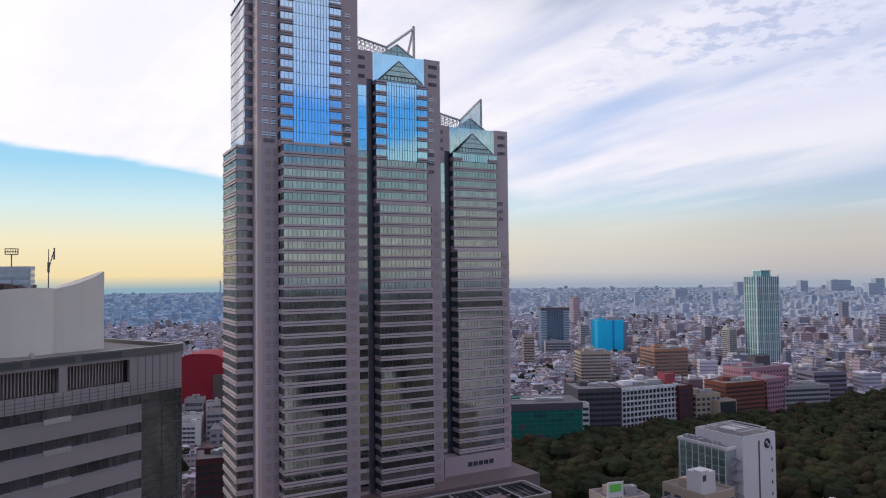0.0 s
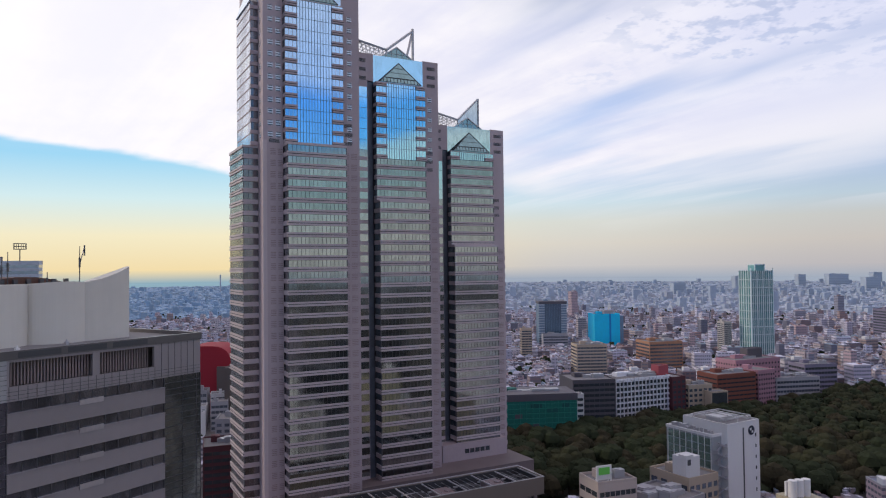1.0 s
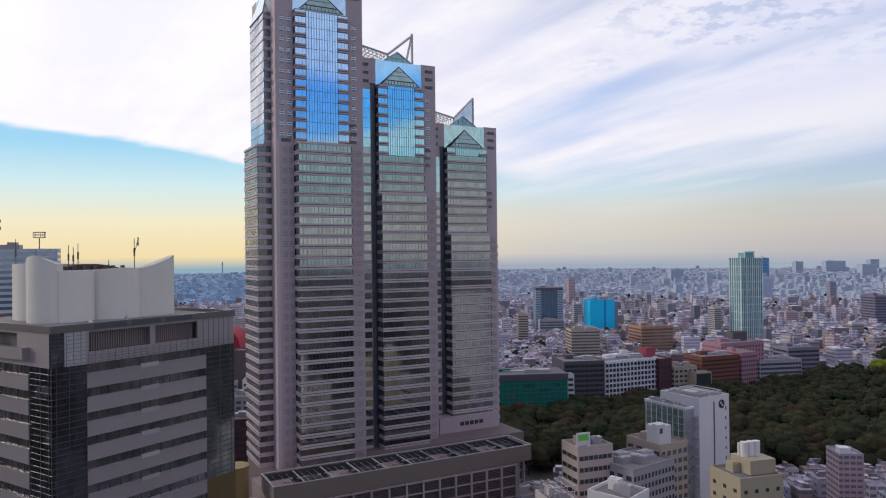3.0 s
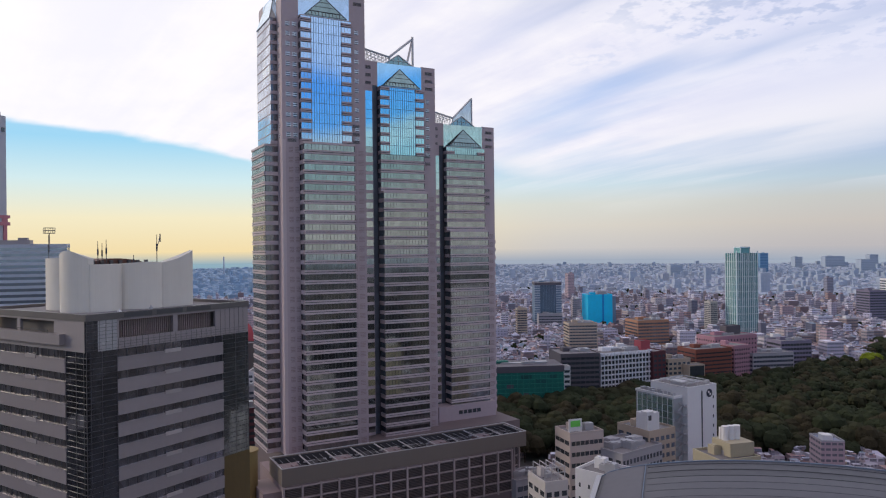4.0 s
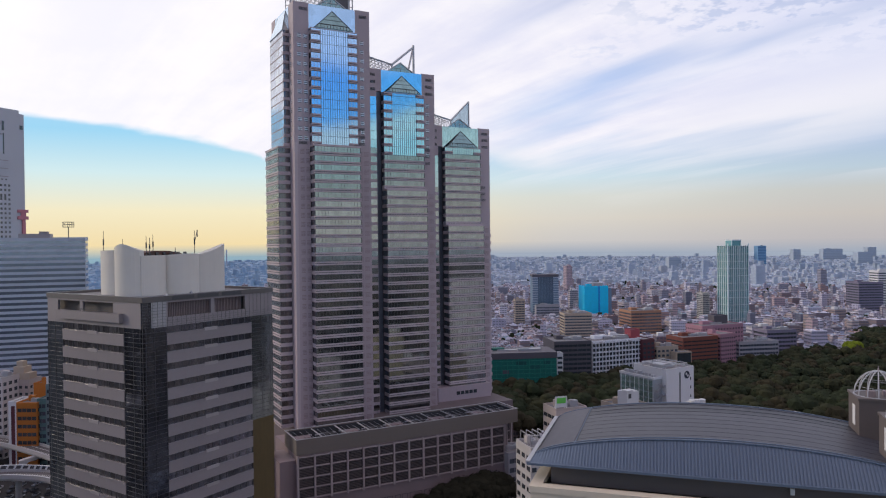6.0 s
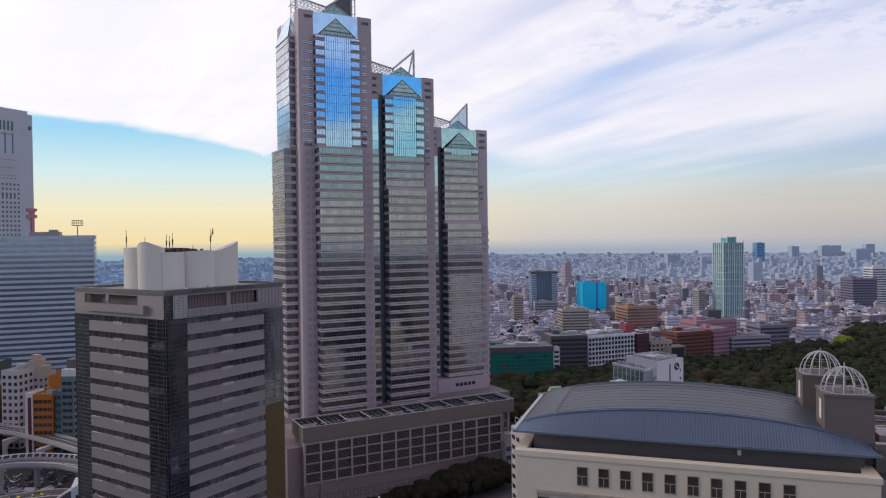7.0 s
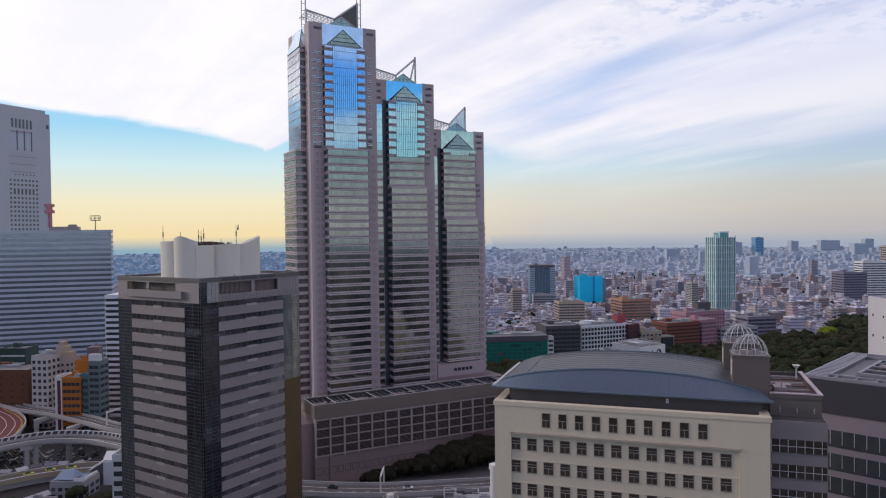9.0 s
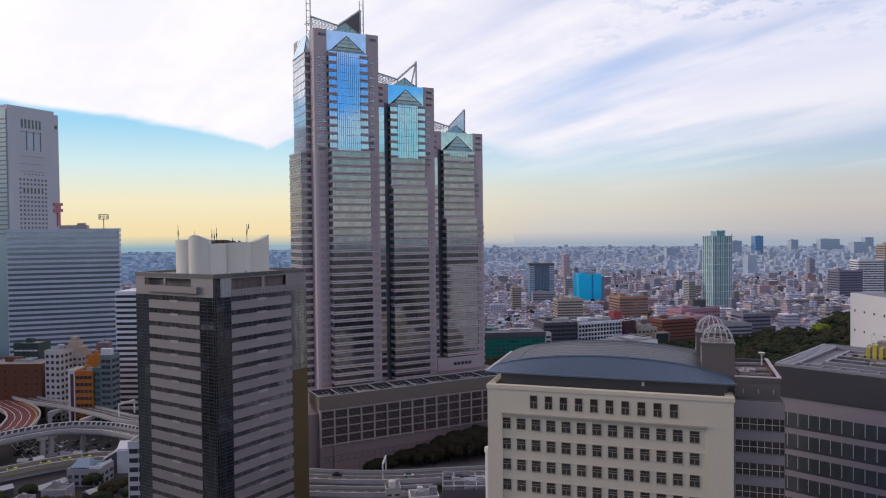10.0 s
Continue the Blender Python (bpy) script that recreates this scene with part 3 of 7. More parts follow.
    tip, base, valley = (14.0, f + 15, roof + 17.5), (14.0, f + 15, roof - 2), (-3.0, f + 5, roof + 4.2)
    if fin == "open":
        g.beam(valley, tip, 0.9).beam(base, (14.0, f + 15, roof + 18.5), 0.9).beam(tip, (8.0, f + 11.5, roof - 1), 0.7)
        g.beam((-3.0, f + 5, roof + 4.2), (-3.0, f + 5, roof - 2), 0.7)
        part("roof_truss", g, STEEL, block, "open steel fin truss")
    else:
        g.plate([valley, (-3.0, f + 5, roof - 2), base, tip], 0.5)
        part("roof_fin", g, GLASS_PALE if fin == "glass" else GRANITE_DARK, block, "sloping roof fin")
        part("fin_edge", G().beam(valley, tip, 0.7).beam(base, tip, 0.7), STEEL, block)
    lat = G()
    for i in range(9):                                      # open sloping lattice west of the valley
        t = i / 8
        x, z = -3.0 - 13.5 * t, roof + 4.2 + 3.8 * t
        lat.beam((x, f + 5 + 4 * t, z), (x, f + 22, z - 0.6), 0.22).beam((x, f + 5 + 4 * t, z), (x, f + 5 + 4 * t, roof - 2), 0.2)
        if i < 8:
            lat.beam((x, f + 5 + 4 * t, roof - 1), (x - 13.5 / 8, f + 5.5 + 4 * t, z + 0.4), 0.2)
    for k in range(5):
        y = f + 9 + 3.2 * k
        lat.beam((-3.0, y, roof + 4.0), (-16.5, y, roof + 7.8), 0.22)
    part("roof_lattice", lat, LATTICE, block, "open white lattice sloping over the roof")
    part("ridge_beam", G().beam(valley, (-16.8, f + 9, roof + 8.4), 0.7).beam((-16.8, f + 9, roof + 8.4), (-16.8, f + 9, roof - 2), 0.5), STEEL, block)
    q = G()
    for s in (-1, 1):
        q.plate([(0, f + 1.5, roof + 4.6), (s * 7.2, f + 1.0, roof - 0.2), (s * 3.0, f + 9, roof + 1.5)][::s], 0.2)
    q.plate([(-7.2, f + 1.0, roof - 0.2), (7.2, f + 1.0, roof - 0.2), (0, f + 1.5, roof + 4.6)], 0.2)
    pyr = part("roof_pyramid", q, GLASS_GREEN, block, "small glass pyramid")
    q = G().beam((-7.2, f + 0.9, roof - 0.1), (0, f + 1.4, roof + 4.7), 0.4).beam((7.2, f + 0.9, roof - 0.1), (0, f + 1.4, roof + 4.7), 0.4)
    for i in range(1, 6):
        t = i / 6
        q.beam((-7.2 + 14.4 * t, f + 0.9, roof), (-7.2 + 14.4 * t, f + 1.2, roof + 4.6 * (1 - abs(2 * t - 1))), 0.14)
    q.beam((-4.5, f + 1.05, roof + 1.7), (4.5, f + 1.05, roof + 1.7), 0.14)
    part("glazing_lattice", q, FRAME_PALE, pyr)
    return block


tower = thing("office_tower", "mauve granite and glass office tower stepping down in three joined shafts", "skyscraper")
tower_block(tower, 77.3, 242.3 + HALF, 224.6, 159.2, 31.0, "tallest shaft with blue curtain glass", True, "solid", 0)
tower_block(tower, 117.6, 253.8 + HALF, 201.3, 141.0, 31.0, "middle shaft with an open fin truss", False, "open", 4)
tower_block(tower, 157.8, 265.3 + HALF, 177.8, 123.7, 31.0, "lowest shaft with a glazed roof fin", False, "glass", 9)
# masts on the tallest shaft
for x, y in ((62.0, 257), (93.0, 257)):
    g = G().beam((x, y, 224), (x, y, 252), 0.5).beam((x - 2.2, y, 224), (x - 2.2, y, 247), 0.35)
    for k in range(6):
        g.beam((x - 2.2, y, 227 + 3.6 * k), (x, y, 227 + 3.6 * k), 0.25)
    part("mast", g, STEEL, tower)
# east bay of the lowest shaft
z = 31.0
while z < 122:
    part("spandrel", G().box(176.2, 272.5, z, 181.2, 294.9, z + 1.75), GRANITE_PALE, tower)
    part("window_band", G().box(176.2, 272.8, z + 1.75, 180.9, 294.6, z + 4.14), GLASS_BAND, tower)
    z += 4.14
DULL = surface("dull_terrace_stone", (0.20, 0.16, 0.165), 0.7, vary=0.25, big=0.1, small=1.0)
# stem of the tower behind the podium
part("stem", G().box(60, 244, 0, 176, 300, 31.2), DULL, tower)
part("stem_wall", G().box(139, 258.5, 31.2, 171.5, 266, 38.5), GRANITE, tower)
for i in range(5):
    part("stem_window", G().box(150 + 2.6 * i, 258.3, 34, 152 + 2.6 * i, 258.52, 35.8), GLASS_DARK, tower)


# ---------------------------------------------------------------- podium
DARK_DECK = surface("dark_deck", (0.06, 0.06, 0.065), 0.85, vary=0.4, big=0.2, small=2)


def build_podium():
    pod = thing("podium_building", "long low mauve granite podium with a dark louvred grid", "building", 46.6, 203.5, 0, 0)
    W, D = 105.0, 34.0
    base_stone = surface("dull_mauve_granite", (0.27, 0.205, 0.215), 0.6, vary=0.14, big=0.03, small=0.9, streaks=0.25)
    grid_stone = surface("grid_granite", (0.40, 0.33, 0.335), 0.6, vary=0.14, big=0.05, small=0.9, streaks=0.3)
    part("body", G().prism([(0.6, 0.6), (97.6, 0.6), (97.6, 3.0), (W, 6.0), (W, D), (0.6, D)], 0, 31.5), base_stone, pod)
    part("parapet_band", G().box(0, 0, 31.5, W, 0.8, 37.6).box(0, 0.8, 31.5, 0.8, 17, 37.6).box(W - 0.8, 0.8, 31.5, W, 17, 37.6).box(0.8, 16.2, 31.5, W - 0.8, 17, 37.6), surface("taupe_render", (0.19, 0.16, 0.14), 0.7, vary=0.12, streaks=0.3), pod)
    part("roof_deck", G().box(0.8, 0.8, 31.5, W - 0.8, 16.2, 33.5), DARK_DECK, pod)
    # dark sheets added inside the parapet: the well's shade put into colour
    part("well_lining", G().box(0.8, 0.8, 33.5, W - 0.8, 0.9, 37.3).box(0.8, 0.9, 33.5, 0.9, 16.1, 37.3).box(0.8, 16.1, 33.5, W - 0.8, 16.2, 37.3).box(W - 0.9, 0.9, 33.5, W - 0.8, 16.1, 37.3), DARK_DECK, pod)
    for i in range(11):
        x = 0.9 + (W - 1.8) * i / 10
        part("roof_beam", G().box(x - 0.17, 0.9, 37.0, x + 0.17, 16.1, 37.4), FRAME_PALE, pod)
        if i < 10:
            for k in range(3):
                part("roof_strut", G().beam((x + 2.6 * (k + 1), 1.0, 36.6), (x + 2.6 * (k + 1), 16.0, 36.6), 0.1), STEEL, pod)
            part("pipe", G().beam((x + 0.4, 12.0, 35.2 + 0.3 * (i % 3)), (x + 9.8, 14.5 - (i % 4), 35.2), 0.5), STEEL, pod)
    for y in (0.0, 16.7):
        part("roof_rail", G().box(-0.1, y, 37.6, W + 0.1, y + 0.35, 37.85), FRAME_PALE, pod)
    for x in (-0.1, W - 0.25):
        part("roof_rail", G().box(x, 0.36, 37.6, x + 0.35, 16.69, 37.85), FRAME_PALE, pod)
    random.seed(5)
    for i in range(10):
        x = 2.5 + 10.4 * i
        part("plant_unit", G().box(x, 3, 33.5, x + 6.5, 13.5, 35.6).box(x + 1, 4, 35.6, x + 3, 6, 36.0).cylinder(x + 4.8, 9, 35.6, 36.1, 1.4), DARK_DECK if i % 2 else LOUVRE, pod)
    n, rows = 15, 4
    step = (W - 1) / n
    zb, zt = 12.0, 30.6
    post = G().box(-0.35, -0.55, zb + 1.2, 0.35, 0.62, zt + 0.6).mesh("post", grid_stone)
    for i in range(n):
        part("post", post, None, pod, m=pose(0.5 + step * i, 0, 0))
    for x, y in ((101.1, 4.35), (104.6, 5.8)):
        part("post", post, None, pod, m=pose(x, y - 0.5, 0, 0, 0, 22))
    for i in (0, 1, n - 1):
        part("pilaster", G().box(0.15 + step * i, -0.3, 0, 0.85 + step * i, 0.62, zb + 1.2), base_stone, pod)
    hb = G().box(0, -0.3, -0.25, 97.6, 0.62, 0.25).mesh("rail", grid_stone)
    he = G().box(0, -0.3, -0.25, 8.0, 0.3, 0.25).mesh("rail", grid_stone)
    for r in range(rows + 1):
        part("rail", he, None, pod, m=pose(97.6, 2.8, zb + 2 + (zt - zb - 2) * r / rows, 0, 0, 22))
        part("rail", hb, None, pod, m=pose(0, 0, zb + 2 + (zt - zb - 2) * r / rows))
    slats = G()
    hgt = (zt - zb - 2) / rows - 0.5
    for k in range(6):
        slats.box(0.35, 0.02, k * hgt / 6, step - 0.35, 0.5, k * hgt / 6 + hgt / 14)
    # near-black backing sheet: shade behind the slats put into its colour
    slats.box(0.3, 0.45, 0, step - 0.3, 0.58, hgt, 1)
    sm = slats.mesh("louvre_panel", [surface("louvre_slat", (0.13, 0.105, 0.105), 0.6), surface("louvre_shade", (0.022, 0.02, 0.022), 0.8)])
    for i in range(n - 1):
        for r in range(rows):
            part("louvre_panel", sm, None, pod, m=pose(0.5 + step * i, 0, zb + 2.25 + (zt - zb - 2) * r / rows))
    se = G()
    for k in range(6):
        se.box(0.3, 0.02, k * hgt / 6, 3.4, 0.3, k * hgt / 6 + hgt / 14)
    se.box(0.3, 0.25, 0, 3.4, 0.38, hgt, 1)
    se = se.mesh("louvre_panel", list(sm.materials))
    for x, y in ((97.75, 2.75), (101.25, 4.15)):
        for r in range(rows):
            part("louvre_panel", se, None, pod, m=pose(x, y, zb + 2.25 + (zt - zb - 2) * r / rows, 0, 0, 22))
    g = G()
    for i in range(n - 2):
        for u in (1.0, 4.3):
            x0, x1 = u + step * i, u + 2.6 + step * i
            g.box(x0, 0.5, 5, x0 + 0.16, 0.62, 8.2).box(x1 - 0.16, 0.5, 5, x1, 0.62, 8.2).box(x0 + 0.16, 0.5, 5, x1 - 0.16, 0.62, 5.16).box(x0 + 0.16, 0.5, 8.04, x1 - 0.16, 0.62, 8.2)
    part("ground_windows", g, GRANITE_DARK, pod, "dark square joint frames along the base")
    # stair drum in ochre metal at the west end
    part("wing", G().box(-6, 3, 0, 0.6, 20, 29.0), base_stone, pod)
    single("stair_drum", G().cylinder(0, 0, 0, 41.5, 4.4, n=28).cylinder(0, 0, 41.5, 42.3, 4.7, 4.7, 28), OCHRE, "ochre metal clad round stair tower", "stair tower", pose(37.5, 219.5, 0))


build_podium()


# ---------------------------------------------------------------- dark glass office with a fluted penthouse
def build_dark_office():
    o = thing("glass_office", "dark glass office block with grey panels and fluted white penthouse", "office building", -17.4, 109.3, 0, 29.2)
    S, top, fh = 41.0, 103.0, 4.47
    corner = coated_glass("corner_mirror_glass", (0.17, 0.185, 0.22), 0.9, 0.05, 0.06, 0.2, vary=0.5)
    strip = coated_glass("strip_glass", (0.24, 0.245, 0.28), 0.85, 0.07, 0.06, 0.25, vary=0.7)
    edge = surface("roof_edge_metal", (0.16, 0.15, 0.155), 0.35, 0.4, vary=0.3, small=0.5)
    # strip glass copy for the west side, reflection dimmed in the tint
    dim = coated_glass("dimmed_west_strip_glass", (0.13, 0.125, 0.135), 0.5, 0.12, 0.06, 0.25, vary=0.7)
    end_glass = coated_glass("end_bay_glass", (0.25, 0.265, 0.26), 0.85, 0.06, 0.05, 0.2, vary=0.5)
    part("core", G().box(0.5, 0.5, 0, S - 0.5, S - 0.5, top - 6), GLASS_DARK, o)
    part("roof_deck", G().box(0.5, 0.5, top - 0.9, S - 0.5, S - 0.5, top - 0.4), ROOF_GREY, o)
    for g in (G().box(-0.2, -0.2, top - 1.0, S + 0.2, 0.5, top + 0.3), G().box(-0.2, 0.5, top - 1.0, 0.5, S + 0.2, top + 0.3), G().box(S - 0.5, 0.5, top - 1.0, S + 0.2, S + 0.2, top + 0.3), G().box(0.5, S - 0.5, top - 1.0, S - 0.5, S + 0.2, top + 0.3)):
        part("roof_edge", g, edge, o)
    upper = 94.15

    def on(side, g, u0, d0, z0, u1, d1, z1):
        return g.box(u0, d0, z0, u1, d1, z1) if side == "south" else g.box(d0, u0, z0, d1, u1, z1)

    def corner_bay(side, c, d, z0, z1):
        """A bay of mirror glass behind a fine grid of bars, with a narrow pane at the building's edge."""
        gl, br = G(), G()
        on(side, gl, c, 0.0, z0, d, 0.6, z1)
        w = part("corner_glass", gl, corner if c == 0 else end_glass if side == "south" else GLASS_DARK, o)
        rows = max(2, round((z1 - z0) / 1.1))
        for k in range(rows):
            zz = z0 + (z1 - z0) * k / rows
            on(side, br, c, -0.07, zz - 0.05, d, 0.02, zz + 0.05)
        cuts = [c, d] + ([c + 0.9] if c == 0 else [d - 0.9])
        m = max(2, int((d - c) / 2.6))
        for u in cuts + [c + (d - c) * i / m for i in range(1, m)]:
            on(side, br, u - 0.05, -0.07, z0, u + 0.05, 0.02, z1)
        part("glazing_grid", br, GRID_BAR, w)

    for side in ("south", "west"):
        a, b = (6.5, 33.2) if side == "south" else (7.2, 33.6)
        z = upper - fh * 19
        while z < upper + 0.1:
            p, gl, br = G(), G(), G()
            on(side, p, a, -0.25, z - 2.8, b, 0.6, z)
            mid = (a + b) / 2
            # one pale raised patch at mid panel on each storey
            patch = on(side, G(), mid - 2.4, -0.42, z - 0.5, mid + 1.6, -0.2, z + 0.3)
            part("panel_hatch", patch, PALE_PATCH, o)
            on(side, gl, a, 0.1, z, b, 0.6, z + fh - 2.8)
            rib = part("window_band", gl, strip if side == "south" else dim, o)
            for i in range(13):
                u = a + (b - a) * i / 12
                on(side, br, u - 0.06, 0.0, z, u + 0.06, 0.14, z + fh - 2.8)
            part("mullions", br, FRAME, rib)
            on(side, p, a, -0.36, z - 0.16, b, -0.25, z)
            part("spandrel_panel", p, PANEL, o)
            for e0, e1 in ((0, a), (b, S)):
                corner_bay(side, e0, e1, z - 2.8, z + fh - 2.8)
            z += fh
    # ochre sheet added for the ochre reflection seen in the end bay's glass
    part("end_panel", G().box(33.3, -0.12, 4, S, -0.02, 67.2), surface("ochre_reflection", (0.11, 0.078, 0.034), 0.4, 0.2, vary=0.35, big=0.06, small=0.4, streaks=0.5), o, "ochre sheet painted as a reflection over the end bay")
    # top storeys: glazed corner, panelled wall and deep plant openings
    zt, zc = upper + fh - 2.8, top - 1.0
    tile = surface("pale_attic_tile", (0.40, 0.40, 0.42), 0.25, 0.1, vary=0.14, big=0.2, small=0.7)
    part("attic_panel", G().box(2.4, 0.0, zt, 6.5, 0.6, zc), tile, o, "pale tiled corner of the attic")
    part("corner_glass", G().box(0, 0.0, zt, 2.4, 0.6, zc), corner, o)
    g = G()
    for k in range(9):
        g.box(0.0, -0.05, zt + 0.35 + 0.72 * k, 6.5, 0.02, zt + 0.41 + 0.72 * k)
    for k in range(3):
        g.box(6.5, -0.05, zt + 0.3 + 0.55 * k, 40.8, 0.02, zt + 0.36 + 0.55 * k)
    for k in range(30):
        u = 1.36 * k
        g.box(u, -0.05, zt, u + 0.06, 0.02, zc if u < 6.6 or u > 31.3 else 98.0)
    part("glazing_grid", g, GRID_BAR, o)
    # brown box behind the openings, its dark colour standing for their shade
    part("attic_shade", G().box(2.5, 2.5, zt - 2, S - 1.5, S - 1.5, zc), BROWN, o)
    for name, side, u0, z0, u1, z1 in (("attic_panel", "south", 6.5, zt, 31.2, 98.0), ("attic_panel", "south", 6.5, 101.6, 31.2, zc), ("attic_panel", "south", 31.2, zt, S, zc),
                                       ("attic_pillar", "south", 19.8, 98.0, 21.0, 101.6), ("attic_panel", "south", 6.5, 98.0, 6.9, 101.6),
                                       ("attic_panel", "west", 0.6, zt, 11.5, zc), ("attic_panel", "west", 11.5, zt, S, 97.4), ("attic_panel", "west", 11.5, 101.6, S, zc), ("attic_pillar", "west", 24.6, 97.4, 25.9, 101.6), ("attic_panel", "west", 36.0, 97.4, S, 101.6)):
        part(name, on(side, G(), u0, 0.0, z0, u1, 0.6, z1), PANEL, o)
    for k in range(3):
        part("roof_edge", G().box(8 + 7.6 * k, -0.26, top - 0.8, 14.5 + 7.6 * k, -0.19, top + 0.1), GRID_BAR, o)
    g = G()
    for i in range(48):
        g.box(7.1 + 0.5 * i, 1.2, 98.0, 7.3 + 0.5 * i, 1.5, 101.6)
    part("plant_louvres", g, LOUVRE, o)
    part("ledge", G().box(-1.2, 7.4, 97.0, -0.02, 35, 99.2), PANEL, o, "projecting panel ledge")
    part("rail", G().beam((-1, 12, 99.8), (-1, 24, 99.8), 0.15).beam((-1, 12, 99.2), (-1, 12, 99.8), 0.1).beam((-1, 24, 99.2), (-1, 24, 99.8), 0.1), FRAME, o)

    # fluted penthouse of bowed shells, each cut off at its own slope
    flute = surface("white_fluted_panel", (0.66, 0.625, 0.57), 0.5, vary=0.1, big=0.08, small=0.5, streaks=0.5)
    z0 = top - 0.4
    base = part("penthouse", G().box(9.5, 15.5, z0, 32.5, 31, 111.5), flute, o, "white fluted rooftop drum")

    def shell(ax, ay, bx, by, bow, za, zb, arch, depth=1.2, skew=1.0):
        """A bowed wall from a to b; its top runs from za to zb with a rise in the middle."""
        n = 18
        nx, ny = (by - ay), -(bx - ax)
        q = math.hypot(nx, ny)
        nx, ny = nx / q, ny / q
        pts, tops = [], []
        for i in range(n + 1):
            s = i / n
            w = 4 * s * (1 - s)
            r = w ** 0.75
            pts.append((ax + (bx - ax) * s + nx * bow * r, ay + (by - ay) * s + ny * bow * r))
            tops.append(za + (zb - za) * s + arch * math.sin(math.pi * s ** skew))
        pts += [(bx - nx * depth, by - ny * depth), (ax - nx * depth, ay - ny * depth)]
        tops += [zb, za]
        k = len(pts)
        g = G().add([(x, y, z0) for x, y in pts] + [(x, y, z) for (x, y), z in zip(pts, tops)],
                    [tuple(range(k - 1, -1, -1))] + [(i, (i + 1) % k, k + (i + 1) % k, k + i) for i in range(k)] +
                    [(k + i, k + i + 1, 2 * k - 1) for i in range(n // 2)] + [(k + n // 2, 2 * k - 2, 2 * k - 1)] + [(k + i, k + i + 1, 2 * k - 2) for i in range(n // 2, n)])
        part("flute", g, flute, base)

    shell(9.8, 31.8, 9.2, 22.8, 1.8, 114.2, 114.4, 0.0)
    shell(9.2, 22.8, 8.2, 12.8, 3.3, 114.7, 114.2, 1.6, 1.2, 1.9)
    shell(8.4, 12.4, 16.4, 13.4, 1.3, 112.9, 112.9, 0.0)
    shell(16.4, 13.4, 25.0, 11.0, 1.7, 112.9, 113.1, 0.25)
    shell(25.0, 11.0, 33.6, 10.9, 0.5, 113.0, 115.8, -0.35, 1.0)
    # low bowed roof between the shells
    g = G()
    for i in range(12):
        s0, s1 = i / 12, (i + 1) / 12
        a0, a1 = 112.6 + 6.0 * s0 * (1 - s0), 112.6 + 6.0 * s1 * (1 - s1)
        g.add([(9 + 17 * s0, 17, 111.4), (9 + 17 * s1, 17, 111.4), (9 + 17 * s1, 28, 111.4), (9 + 17 * s0, 28, 111.4), (9 + 17 * s0, 17, a0), (9 + 17 * s1, 17, a1), (9 + 17 * s1, 28, a1), (9 + 17 * s0, 28, a0)],
              [(3, 2, 1, 0), (4, 5, 6, 7), (0, 1, 5, 4), (1, 2, 6, 5), (2, 3, 7, 6), (3, 0, 4, 7)])
    part("bowed_roof", g, surface("rust_brown_roof", (0.13, 0.06, 0.045), 0.7, vary=0.25), base, "dark rust-brown bowed roof")
    for i in range(7):
        part("roof_stud", G().box(11 + 2.2 * i, 16.0, 112.2, 11.7 + 2.2 * i, 16.6, 113.7), FRAME, base)
    for u, v, h, fork in ((8.6, 29, 119.5, 0), (12.4, 16, 118.0, 0), (13.4, 16, 117.6, 0), (14.4, 16, 118.4, 0), (25.2, 13, 119.5, 1), (7.0, 18, 117.2, 0), (20.5, 15, 114.9, 0)):
        g = G().cylinder(0, 0, 0, h - 111, 0.12, 0.07, 6).cylinder(0, 0, (h - 111) * 0.55, (h - 111) * 0.75, 0.2, 0.2, 6)
        if fork:
            g.beam((0, 0, 5.2), (0.9, 0, 8.5), 0.14).beam((0.9, 0, 6.8), (0.9, 0, 8.7), 0.2)
        single("antenna", g, FRAME, "thin dark rooftop antenna pole", "antenna", o.matrix_basis @ pose(u, v, 111), group="rooftop antennas")
    single("wall_lamp", G().box(-0.3, -0.3, 0, 0.3, 0.3, 0.5).cylinder(0, 0, 0.5, 0.9, 0.2, 0.1, 8), WHITE, "small white roof fitting beside the drum", "roof fitting", o.matrix_basis @ pose(11, 6, top - 0.4))
    single("wall_lamp", G().box(-0.3, -0.3, 0, 0.3, 0.3, 0.5).cylinder(0, 0, 0.5, 0.9, 0.2, 0.1, 8), STEEL, "small grey roof fitting beside the drum", "roof fitting", o.matrix_basis @ pose(20, 8, top - 0.4))


build_dark_office()


